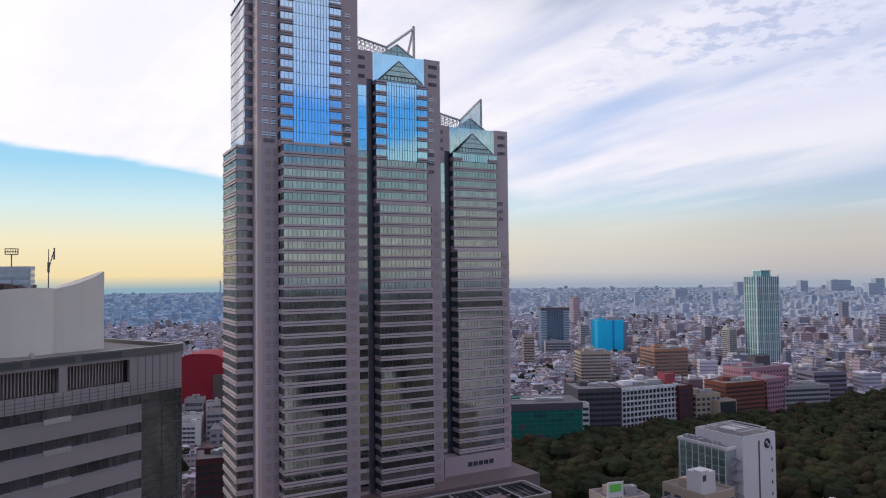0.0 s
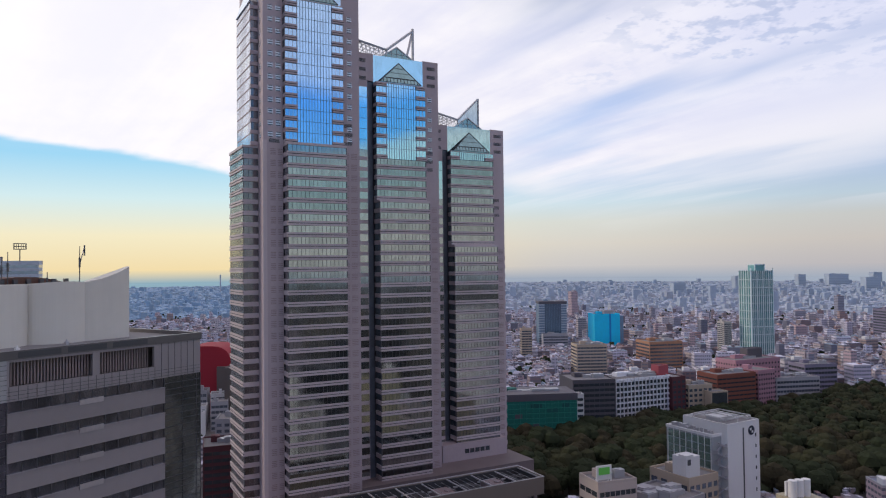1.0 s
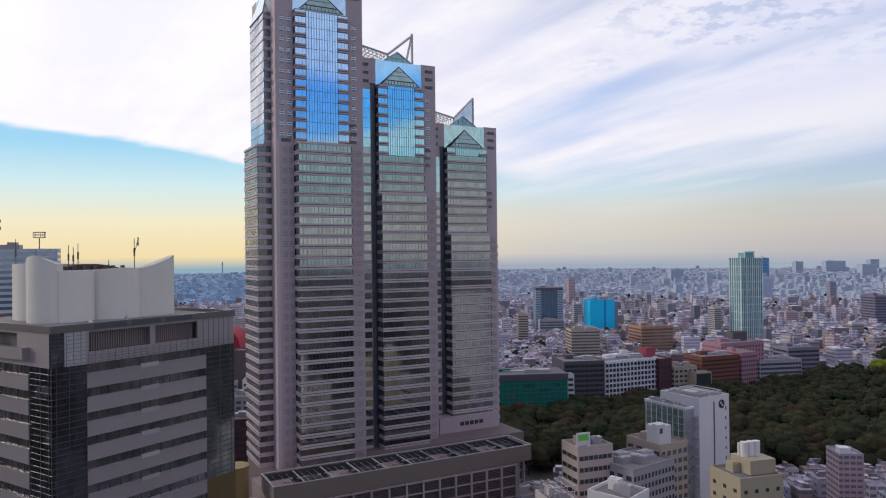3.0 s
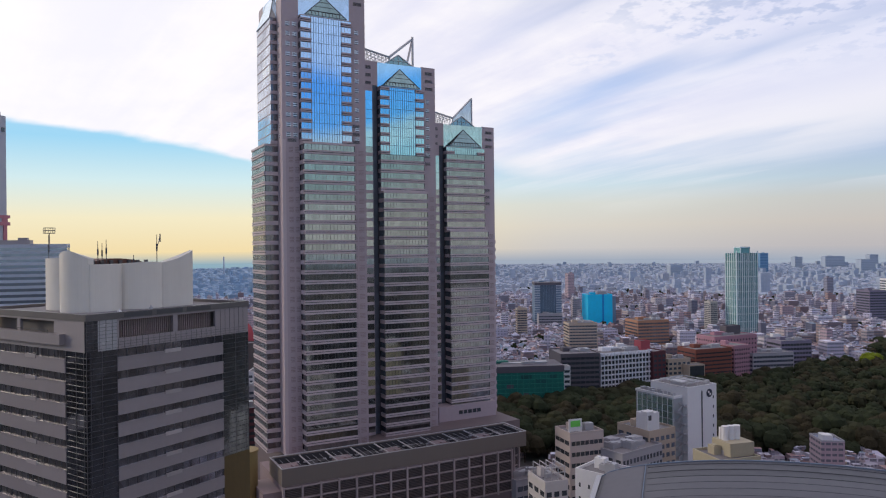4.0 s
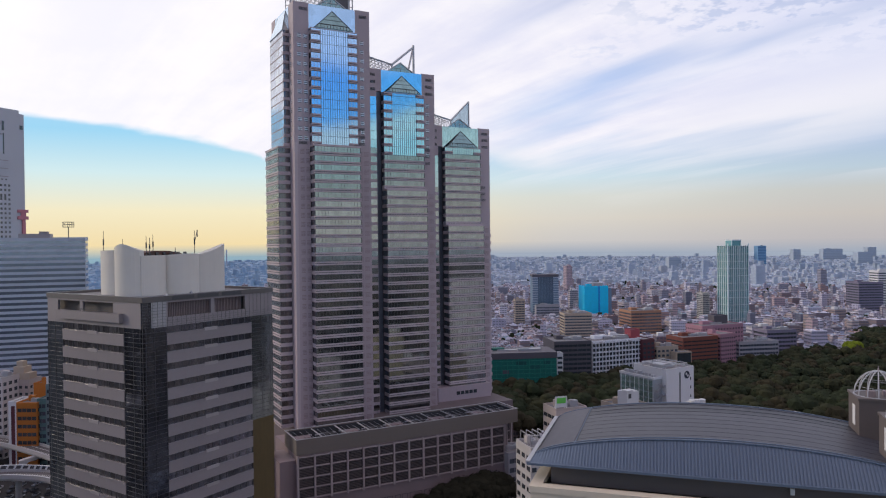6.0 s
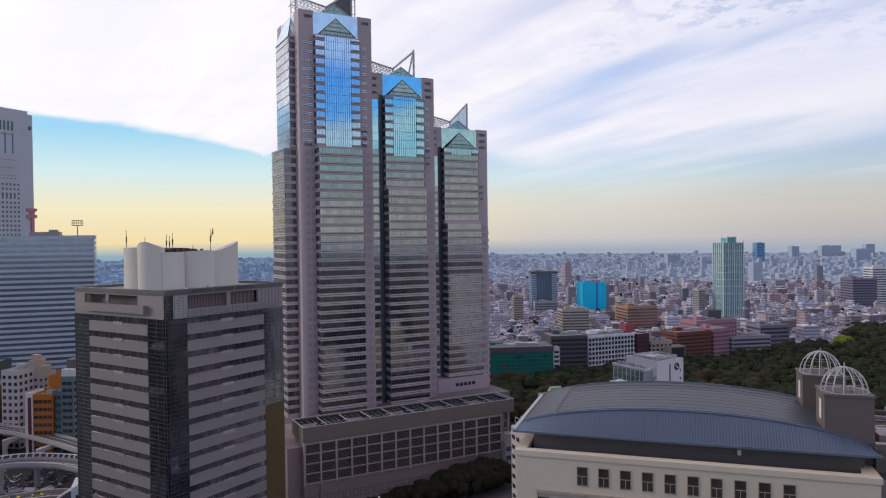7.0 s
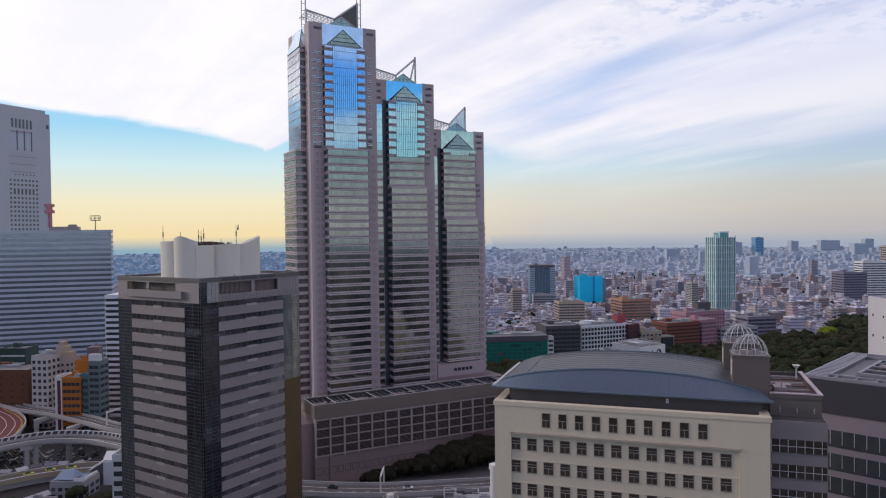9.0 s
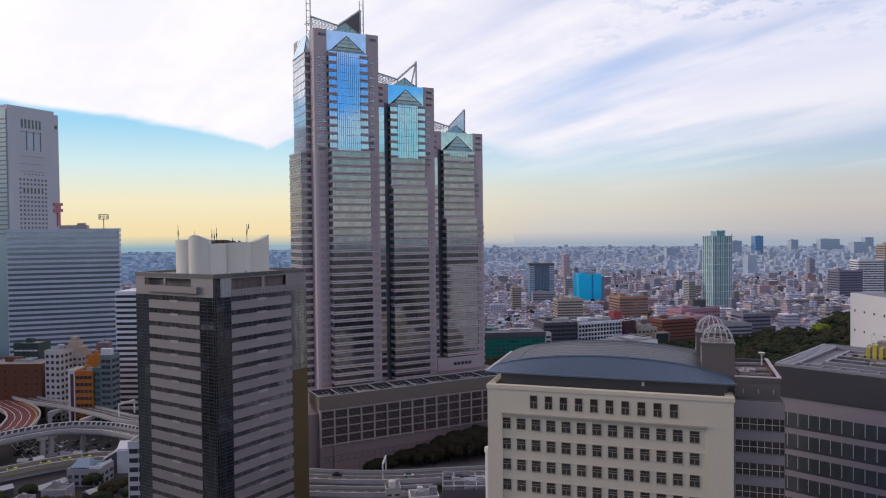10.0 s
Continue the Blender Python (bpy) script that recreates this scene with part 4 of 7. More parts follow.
# ---------------------------------------------------------------- hall with the vaulted roof, lattice domes and the cream window wall
def build_hall():
    o = thing("vaulted_hall", "cream stone wing with square windows and blue-grey vaulted roof", "building", 19.9, 5.4, 0, -46)
    W, D, top = 48.5, 30.0, 83.7
    part("wall", G().box(0, 0.4, 0, W, D, top - 0.8), CREAM, o)
    worn = surface("worn_cream_ledge", (0.42, 0.35, 0.29), 0.7, vary=0.25, small=0.8, streaks=0.4)
    # front skin around the window openings: piers and lintels with the recess frame
    part("cornice", G().box(-0.2, -0.2, top - 0.8, W + 0.2, 1.4, top).box(-0.2, 1.4, top - 0.8, 1.4, D, top).box(W - 1.4, 1.4, top - 0.8, W + 0.2, D, top), CREAM, o)
    part("edge_strip", G().box(0, 0, 0, 3.2, 0.4, top - 0.8).box(43.6, 0, 0, W, 0.4, top - 0.8).box(3.2, 0, 77.9, 43.6, 0.4, top - 0.8), CREAM, o)
    part("ledge", G().box(3.0, -0.35, 77.6, 43.8, 0.4, 77.95), worn, o)
    cols = [4.0 + 3.12 * i for i in range(13)]
    fr = G().box(-0.95, -0.05, 0, -0.85, 0.1, 2.3).box(0.85, -0.05, 0, 0.95, 0.1, 2.3).box(-0.95, -0.05, 2.2, 0.95, 0.1, 2.3).box(-1.0, -0.15, -0.12, 1.0, 0.1, 0).box(-0.85, -0.03, 1.05, 0.85, 0.05, 1.17).box(-0.85, -0.03, 1.55, 0.85, 0.05, 1.63).box(-0.05, -0.03, 0, 0.05, 0.05, 1.05).mesh("window", WINDOW_FRAME)
    hall_glass = coated_glass("brown_window_glass", (0.085, 0.07, 0.062), 0.4, 0.1, 0.03, vary=0.5)
    pn = G().box(-0.85, 0.0, 0, 0.85, 0.04, 2.2).mesh("pane", hall_glass)
    for r in range(7):
        z = 74.5 - 4.33 * r
        for i, u in enumerate(cols):
            w = part("window", fr, None, o, m=pose(u, 0.36, z))
            part("pane", pn, None, w)
    ft = G().box(-0.8, -0.05, 0, -0.7, 0.1, 2.7).box(0.7, -0.05, 0, 0.8, 0.1, 2.7).box(-0.8, -0.05, 2.6, 0.8, 0.1, 2.7).box(-0.8, -0.12, -0.1, 0.8, 0.1, 0).box(-0.7, -0.03, 1.25, 0.7, 0.05, 1.38).box(-0.05, -0.03, 0, 0.05, 0.05, 1.25).mesh("window", WINDOW_FRAME)
    pt = G().box(-0.7, 0.0, 0, 0.7, 0.04, 2.6).mesh("pane", hall_glass)
    for i in range(10):
        w = part("window", ft, None, o, m=pose(9.9 + 3.08 * i, -0.03, 79.2))
        part("pane", pt, None, w)
    for r in range(12):
        part("string_course", G().box(3.2, 0.3, 72.5 - 4.36 * r, 43.6, 0.42, 72.7 - 4.36 * r), CREAM, o)
    part("terrace", G().box(1.4, 1.4, top - 1.6, W - 1.4, D, top - 0.8), ROOF_GREY, o)
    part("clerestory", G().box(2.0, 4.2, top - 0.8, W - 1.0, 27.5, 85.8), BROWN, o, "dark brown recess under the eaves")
    # vault
    n = 40
    x0, x1 = -0.6, 49.0

    def z_at(x):
        t = (x - x0) / (x1 - x0)
        return 86.0 + 3.7 * (1 - (2 * t - 1) ** 2) ** 0.68
    xs = [x0 + (x1 - x0) * i / n for i in range(n + 1)]
    k = n + 1
    g = G().add([(x, 5.6, z_at(x)) for x in xs] + [(x, 27.5, z_at(x)) for x in xs] + [(x0, 5.6, 85.7), (x1, 5.6, 85.7), (x1, 27.5, 85.7), (x0, 27.5, 85.7)],
                [(i, i + 1, k + i + 1, k + i) for i in range(n)] + [tuple([2 * k, 2 * k + 1] + list(range(n, -1, -1))), tuple([2 * k + 2, 2 * k + 3] + list(range(k, 2 * k))), (2 * k + 3, 2 * k + 2, 2 * k + 1, 2 * k), (2 * k, 0, k, 2 * k + 3), (2 * k + 1, 2 * k + 2, 2 * k - 1, n)])
    vault = part("vault_roof", g, ROOF_METAL, o, "smooth grey metal vault")
    for y in (5.5, 6.4, 27.4):
        edge_g = G()
        for a, b in zip(xs, xs[1:]):
            edge_g.beam((a, y, z_at(a) + 0.05), (b, y, z_at(b) + 0.05), 0.22, 0.14)
        part("roof_seam", edge_g, RIB_BLUE, vault)
    prof = []
    m = 120
    for i in range(m):
        for t, d in ((0.0, 0.0), (0.5, 0.0), (0.55, 0.16), (0.95, 0.16)):
            prof.append((x0 + (x1 - x0) * (i + t) / m, d))
    k = len(prof)
    ribs = G().add([(x, 2.4 + d, 86.0) for x, d in prof] + [(x, 5.6, z_at(x) + 0.04 - d * 0.6) for x, d in prof], [(i, i + 1, k + i + 1, k + i) for i in range(k - 1)])
    part("ribbed_slope", ribs, RIB_BLUE, o, "blue ribbed metal front slope")
    part("eave", G().box(x0 - 0.3, 2.1, 85.7, x1 + 0.3, 3.0, 86.02), RIB_BLUE, o)
    part("gutter", G().beam((x0 - 0.2, 2.4, 86.0), (x0 - 0.2, 27.5, 86.0), 0.6, 0.4), STEEL, o)
    for u in (5.0,):
        part("roof_seam", G().beam((u, 5.6, z_at(u) + 0.06), (u, 27.4, z_at(u) + 0.06), 0.12, 0.08), RIB_BLUE, vault)
    # paler verge at the west end, and finely ribbed sheets along the lower part of the vault
    pale = surface("lavender_roof_sheet", (0.104, 0.102, 0.126), 0.5, vary=0.14, big=0.1, small=0.9, spec=0.25)

    def skin(u0, u1, v0, v1, lift):
        us = [u0 + (u1 - u0) * i / 24 for i in range(25)]
        v = [(u, y, z_at(u) + z) for u in us for y, z in ((v0, -0.1), (v1, -0.1), (v1, lift), (v0, lift))]
        f = [(4 * i + a, 4 * i + b, 4 * i + 4 + b, 4 * i + 4 + a) for i in range(24) for a, b in ((0, 1), (1, 2), (2, 3), (3, 0))]
        return G().add(v, f + [(3, 2, 1, 0), (96, 97, 98, 99)])

    part("verge", skin(x0 + 0.7, 4.8, 6.7, 27.2, 0.05), pale, vault, "paler lavender grey verge sheet")
    seam = G()
    part("roof_sheet", skin(5.3, x1 - 0.8, 6.7, 21.5, 0.04), surface("mid_roof_sheet", (0.074, 0.073, 0.09), 0.46, vary=0.2, big=0.06, small=0.9, spec=0.35), vault)
    for k in range(9):
        y = 7.9 + 2.3 * k
        us = [5.3 + (x1 - 6.1) * i / 20 for i in range(21)]
        for a, e in zip(us, us[1:]):
            seam.beam((a, y, z_at(a) + 0.04), (e, y, z_at(e) + 0.04), 0.12, 0.05)
    part("roof_ribbing", seam, ROOF_METAL, vault)
    part("roof_lamp", G().box(31.4, 3.6, 84.3, 31.9, 3.9, 85.1), WHITE, o)

    # lattice domes on square brown towers
    for k, (x, y, zt) in enumerate(((42.95, 5.75, 93.25), (42.3, 19.2, 93.4))):
        d = thing("domed_turret", "brown tiled square turret under an open white lattice dome", "turret", group="domed turrets")
        d.matrix_basis = o.matrix_basis @ pose(x, y, 83)
        part("shaft", G().box(0, 0, 0, 6.2, 6.2, zt - 83).box(-0.15, -0.15, zt - 83.3, 6.35, 6.35, zt - 82.95), BROWN, d)
        part("door", G().box(-0.06, 2.2, 6.2, 0.0, 3.6, 9.0), WHITE, d)
        r = 3.05
        for i in range(14):
            a = 2 * math.pi * i / 14
            rib = G()
            for j in range(8):
                p, q = math.pi / 2 * j / 8, math.pi / 2 * (j + 1) / 8
                rib.beam((3.1 + r * math.cos(a) * math.cos(p), 3.1 + r * math.sin(a) * math.cos(p), zt - 83 + 3.45 * math.sin(p)),
                         (3.1 + r * math.cos(a) * math.cos(q), 3.1 + r * math.sin(a) * math.cos(q), zt - 83 + 3.45 * math.sin(q)), 0.12)
            part("rib", rib, FRAME_PALE, d)
        for j in (0, 2, 4, 6):
            p = math.pi / 2 * j / 8
            ring = G().hoop(3.1, 3.1, zt - 83 + 3.45 * math.sin(p), r * math.cos(p), 0.2 if j == 0 else 0.05, 28)
            part("ring", ring, STEEL, d)
        part("plant_unit", G().box(1.4, 1.6, zt - 83, 2.4, 2.5, zt - 82.2).box(3.6, 2.6, zt - 83, 4.5, 3.4, zt - 82.3).cylinder(3.1, 3.1, zt - 79.6, zt - 78.9, 0.15, 0.05, 6), LOUVRE, d)
    # brown terrace block east of the vault
    t = thing("terrace_block", "brown tiled roof terrace block beside the vaulted hall", "building")
    t.matrix_basis = o.matrix_basis @ pose(49, 4.0, 0)
    part("body", G().box(0, 0.6, 0, 8.2, 22, 86.2), BROWN, t)
    part("parapet", G().box(-0.0, 0.4, 86.2, 8.2, 0.8, 87.0).box(7.8, 0.8, 86.2, 8.2, 22, 87.0).box(0, 21.6, 86.2, 7.8, 22, 87.0), BROWN, t)
    part("roof_deck", G().box(0, 0.8, 86.2, 7.8, 21.6, 86.3), surface("rust_deck", (0.15, 0.085, 0.075), 0.85, vary=0.3, big=0.2, small=1.5), t, "reddish brown roof deck")
    for k in range(6):
        part("pipe", G().beam((0.8, 3 + 3.1 * k, 86.6), (7.2, 3.6 + 3.1 * k, 86.6), 0.25), STEEL if k % 2 else FRAME, t)
    part("coping", G().box(-0.0, 0.3, 87.0, 8.4, 0.9, 87.2).box(7.7, 0.9, 87.0, 8.4, 22.1, 87.2), GRANITE, t)
    part("plant_unit", G().box(1, 3, 86.3, 3, 6, 87.6).box(2, 8, 86.3, 4.5, 10, 87.1).beam((2, 2, 86.2), (2, 2, 88.9), 0.2), LOUVRE, t)
    for k in range(3):
        part("bracket", G().beam((1.5 + 2.7 * k, 0.55, 84.4), (1.5 + 2.7 * k, -0.35, 84.4), 0.1).beam((1.5 + 2.7 * k, -0.35, 84.0), (1.5 + 2.7 * k, -0.35, 84.9), 0.12), STEEL, t)
    # dish shape stands in for a curved white scoop vent
    dish = G().cylinder(0, 0, 0, 2.4, 0.15, 0.15, 8)
    for j in range(6):
        dish.cylinder(0, 0, 2.4 + 0.12 * j, 2.4 + 0.12 * (j + 1), 0.15 + 0.1 * j, 0.15 + 0.1 * (j + 1), 14)
    single("roof_dish", dish, WHITE, "white dish standing in for a scoop vent on the brown roof terrace", "satellite dish", t.matrix_basis @ pose(6.6, 17, 86.2))
    # lower grey wing with window bands
    g = thing("grey_wing", "grey panelled office wing with dark window bands", "office building")
    g.matrix_basis = o.matrix_basis @ pose(W, 1.2, 0)
    # dark deck colour stands in for the shadow over the wing's roof
    part("roof_deck", G().box(0.2, 0.6, 83.0, 8.9, 23.8, 83.1), DARK_DECK, g)
    part("body", G().box(0, 0.3, 0, 9.1, 24, 83.0), surface("mauve_grey_panel", (0.24, 0.21, 0.22), 0.55, vary=0.12, streaks=0.2), g)
    for k in range(14):
        z = 79.8 - 4.36 * k
        gl, br = G().box(0.3, 0.0, z - 2.2, 8.9, 0.32, z), G()
        for i in range(7):
            br.box(0.3 + 1.31 * i - 0.05, -0.06, z - 2.2, 0.3 + 1.31 * i + 0.05, 0.02, z)
        br.box(0.3, -0.06, z - 1.15, 8.9, 0.02, z - 1.05)
        b = part("window_band", gl, hall_glass, g)
        part("mullions", br, FRAME_PALE, b)
    return o


build_hall()


def build_dark_roof():
    o = thing("flat_roof_office", "dark panelled office block with a framed flat roof full of plant", "office building", 101.3, -2.6, 0, -72)
    W, D, T = 58.0, 40.0, 80.9                              # T: the roof deck's height
    part("body", G().box(0, 0, 0, W, D, T - 7.6), surface("mauve_panel", (0.25, 0.215, 0.26), 0.5, vary=0.12, streaks=0.2), o)
    part("fascia", G().box(-0.4, -0.4, T - 7.6, W + 0.4, D + 0.4, T), surface("dark_fascia", (0.045, 0.045, 0.06), 0.5, vary=0.1), o)
    part("roof_deck", G().box(0.4, 0.4, T, W - 0.4, D - 0.4, T + 0.05), surface("dark_roof_deck", (0.13, 0.125, 0.14), 0.6, vary=0.3, big=0.2, small=1.5), o)
    frame_paint = surface("lilac_grey_steel", (0.27, 0.26, 0.31), 0.45, 0.3, vary=0.15)
    a, b = 0.0, 4.2                                         # outer and inner lines of the roof's frame
    for e in (a, b):
        for p, q in (((e, e), (W - e, e)), ((W - e, e), (W - e, D - e)), ((W - e, D - e), (e, D - e)), ((e, D - e), (e, e))):
            part("roof_rail", G().beam((*p, T + 0.45), (*q, T + 0.45), 0.5, 0.7), frame_paint, o)
    for i in range(20):
        y = 1.6 + 1.93 * i
        part("roof_slat", G().beam((a, y, T + 0.6), (b, y, T + 0.6), 0.95, 0.35), frame_paint, o)
        part("roof_slat", G().beam((W - b, y, T + 0.6), (W - a, y, T + 0.6), 0.95, 0.35), frame_paint, o)
    for i in range(12):
        x = 6.0 + 4.1 * i
        part("roof_slat", G().beam((x, 0.2, T + 0.5), (x, 3.9, T + 0.5), 0.3, 0.3), frame_paint, o)
    # sunken plant well with kerbs, ducts and a walkway
    x0, y0, x1, y1 = 9.0, 9.0, 44.0, 31.0
    for p, q in (((x0, y0), (x1, y0)), ((x1, y0), (x1, y1)), ((x1, y1), (x0, y1)), ((x0, y1), (x0, y0))):
        part("well_kerb", G().beam((*p, T + 0.5), (*q, T + 0.5), 0.8, 0.9), frame_paint, o)
    part("well_floor", G().box(x0 + 0.4, y0 + 0.4, T + 0.06, x1 - 0.4, y1 - 0.4, T + 0.12), DARK_DECK, o)
    for k in range(3):
        y = y0 + 5.5 * (k + 1)
        part("walkway", G().beam((x0, y, T + 0.9), (x1, y, T + 0.9), 0.7, 0.2), frame_paint, o)
    part("walkway", G().beam((x0 + 14, y0, T + 1.0), (x0 + 14, y1, T + 1.0), 0.9, 0.2), frame_paint, o)
    rnd = random.Random(3)
    for i in range(40):
        x, y, k = rnd.uniform(x0 + 1, x1 - 4), rnd.uniform(y0 + 1, y1 - 3), rnd.uniform(0.6, 1.7)
        part("duct", G().box(x, y, T + 0.12, x + k * rnd.uniform(1, 3), y + k, T + 0.12 + k * 0.8), (STEEL, LOUVRE, BROWN, FRAME)[i % 4], o)
    for i in range(12):
        x = 6 + 3.9 * i
        part("deck_panel", G().box(x, 5.0, T + 0.05, x + 2.8, 8.0, T + 0.4), (FRAME, DARK_DECK, ROOF_METAL)[i % 3], o)
    lift = surface("yellow_lift", (0.45, 0.38, 0.08), 0.5)
    for k in range(4):
        x = 15.2 + 1.5 * k
        part("lift_mast", G().box(x, 22.0, T + 0.12, x + 0.9, 24.2, T + 3.6 + 0.7 * (k % 2)).box(x - 0.2, 21.8, T + 1.4, x + 1.1, 24.4, T + 1.8), lift, o, "dull yellow lift mast")
    part("stair_house", G().box(13, D - 8, T + 0.05, 28, D - 1.5, T + 2.6).box(15, D - 6, T + 2.6, 24, D - 2, T + 3.6), surface("taupe_plant_wall", (0.27, 0.23, 0.21), 0.7), o)
    for k in range(2):
        y = D - 7.4 + 4.5 * k
        part("stair_rail", G().beam((14, y, T + 5.6), (26, y, T + 5.6), 0.25).beam((14, y, T + 4.4), (26, y, T + 4.4), 0.16).beam((14, y, T + 2.4), (14, y, T + 5.6), 0.25).beam((20, y, T + 2.4), (20, y, T + 5.6), 0.2).beam((26, y, T + 2.4), (26, y, T + 5.6), 0.25), WHITE, o)
    for k in range(9):
        z = T - 11.4 - 5.4 * k
        gl, br = G().box(0.4, -0.1, z - 3.9, W - 0.4, 0.1, z), G()
        for i in range(24):
            u = 0.4 + (W - 0.8) * i / 23
            br.box(u - 0.08, -0.16, z - 3.2, u + 0.08, -0.09, z)
        q = part("window_band", gl, GLASS_DARK, o)
        part("mullions", br, STEEL, q)


build_dark_roof()


# ---------------------------------------------------------------- neighbours to the west
def striped(name, label, x, y, rz, w, d, h, fh, wall, glass, band=0.5, bottom=0.0, category="office building"):
    """A slab with continuous window bands on its front and both flanks. Origin: the front's right-hand corner."""
    o = thing(name, label, category, x, y, 0, rz)
    part("body", G().box(-w, 0.25, 0, 0, d, h), wall, o)
    z = h - 2.5
    while z - fh > bottom:
        g = G().box(-w + 0.4, 0, z - fh * band, -0.4, 0.4, z).box(-0.4, 0.6, z - fh * band, 0.03, d - 0.6, z).box(-w - 0.03, 0.6, z - fh * band, -w + 0.4, d - 0.6, z)
        part("window_band", g, glass, o)
        part("spandrel", G().box(-w - 0.1, -0.15, z - fh, 0.1, 0.3, z - fh * band), wall, o)
        z -= fh
    part("parapet", G().box(-w - 0.1, -0.15, z_top(h), 0.1, 0.3, h).box(-w - 0.1, d - 0.3, z_top(h), 0.1, d, h + 0.4), wall, o)
    return o


def z_top(h):
    return h - 2.5


PALE_BLUE = surface("blue_grey_panel", (0.48, 0.53, 0.61), 0.5, vary=0.1, streaks=0.2)
GREY_TOWER = surface("grey_stone_panel", (0.47, 0.49, 0.54), 0.6, vary=0.08, streaks=0.2)
s = striped("banded_office", "wide blue-grey office slab with dark window bands", -18, 557, -9, 86, 14, 121.9, 4.3, PALE_BLUE, coated_glass("banded_glass", (0.26, 0.33, 0.43), 0.7, 0.12), 0.5)
single("roof_plant", G().box(-48, 8, 0, -26, 20, 3.4).box(-34, 9, 3.4, -28, 16, 5.2), PANEL, "low grey rooftop plant room", "plant room", s.matrix_basis @ pose(0, 0, 121.8))
g = G().beam((0, 0, 0), (0, 0, 8.5), 0.6)
for a in range(8):
    b, c = math.pi * a / 4, math.pi * (a + 1) / 4
    for z in (8.5, 10.5, 12.5):
        g.beam((4 * math.cos(b), 4 * math.sin(b), z), (4 * math.cos(c), 4 * math.sin(c), z), 0.35)
    g.beam((4 * math.cos(b), 4 * math.sin(b), 8.5), (4 * math.cos(b), 4 * math.sin(b), 12.5), 0.3).beam((0, 0, 8.4), (4 * math.cos(b), 4 * math.sin(b), 8.6), 0.3)
single("antenna_platform", g, FRAME, "round steel antenna platform on a rooftop post", "antenna", s.matrix_basis @ pose(-13, 8, 121.8))


def build_tall():
    o = thing("tall_tower", "tall grey stone tower with small square windows", "skyscraper", -105.3, 655.4, 0, 38)
    W, H = 53.0, 239.5
    part("body", G().box(0, 0, 0, W - 5, 36, H).box(W - 5, 0.5, 0, W, 35.5, H - 3), GREY_TOWER, o)
    flank = part("flank", G().box(-0.6, 1.5, 0, 0, 35, H - 4), surface("blue_flank", (0.20, 0.31, 0.40), 0.4, 0.3), o, "dark blue glazed flank")
    for k in range(26):
        part("belt", G().box(-0.75, 1.5, 118 + 4.3 * k, -0.6, 35, 119.2 + 4.3 * k), GRANITE_DARK, flank)
    part("corner_recess", G().box(W - 4, -0.1, H - 17, W - 1.5, 0.55, H - 13.5), GLASS_DARK, o)
    sq = G().box(-0.95, -0.06, 0, 0.95, 0.05, 2.0).box(-1.1, -0.2, -0.3, 1.1, 0.05, 0.0, 1).mesh("window", [GLASS_DARK, GREY_TOWER])
    tall = G().box(-0.95, -0.06, 0, 0.95, 0.05, 5.6).mesh("window", GLASS_DARK)
    for r in range(12):
        for c in range(8):
            if r == 2 and 0 < c < 7:
                part("window", tall, None, o, m=pose(11.4 + 3.75 * c, 0, 161 - 4.0))
            elif r != 3 or c in (0, 7):
                part("window", sq, None, o, m=pose(11.4 + 3.75 * c, 0, 169.3 - 4.18 * r))
    for c in range(6):
        part("fin_window", G().box(13.2 + 3.7 * c, -0.08, 219.5, 15.2 + 3.7 * c, 0.1, 228), GLASS_DARK, o)
        part("small_window", G().box(15.6 + 3.7 * c, -0.06, 175.2, 17.2 + 3.7 * c, 0.1, 176.2), GLASS_DARK, o)
    for c in range(3):
        part("fin_window", G().box(18.0 + 7.2 * c, -0.08, 198.5, 19.3 + 7.2 * c, 0.1, 217), GLASS_DARK, o)
        part("recess_panel", G().box(12.6 + 7.2 * c, -0.06, 200.0, 18.0 + 7.2 * c, 0.1, 215.2), PALE_BLUE, o)
        part("ledge", G().box(12.4 + 7.2 * c, -0.25, 215.4, 18.0 + 7.2 * c, 0.1, 216.4), PANEL, o)
    for k in range(8):
        part("belt", G().box(11, -0.2, 178 + 2.4 * k, 37, 0.1, 178.6 + 2.4 * k), GREY_TOWER if k % 3 else PANEL, o)
    part("red_sign", G().box(W - 8, -1.2, 146.3, W + 2, 3, 149).box(W - 8, -1.2, 140, W + 2, 3, 143).box(W - 3.6, -0.8, 126, W - 0.5, 3, 140).box(W - 5, -0.8, 143, W, 3, 146.3), surface("red_paint", (0.46, 0.17, 0.21), 0.5), o, "red rooftop gear at the corner")


build_tall()


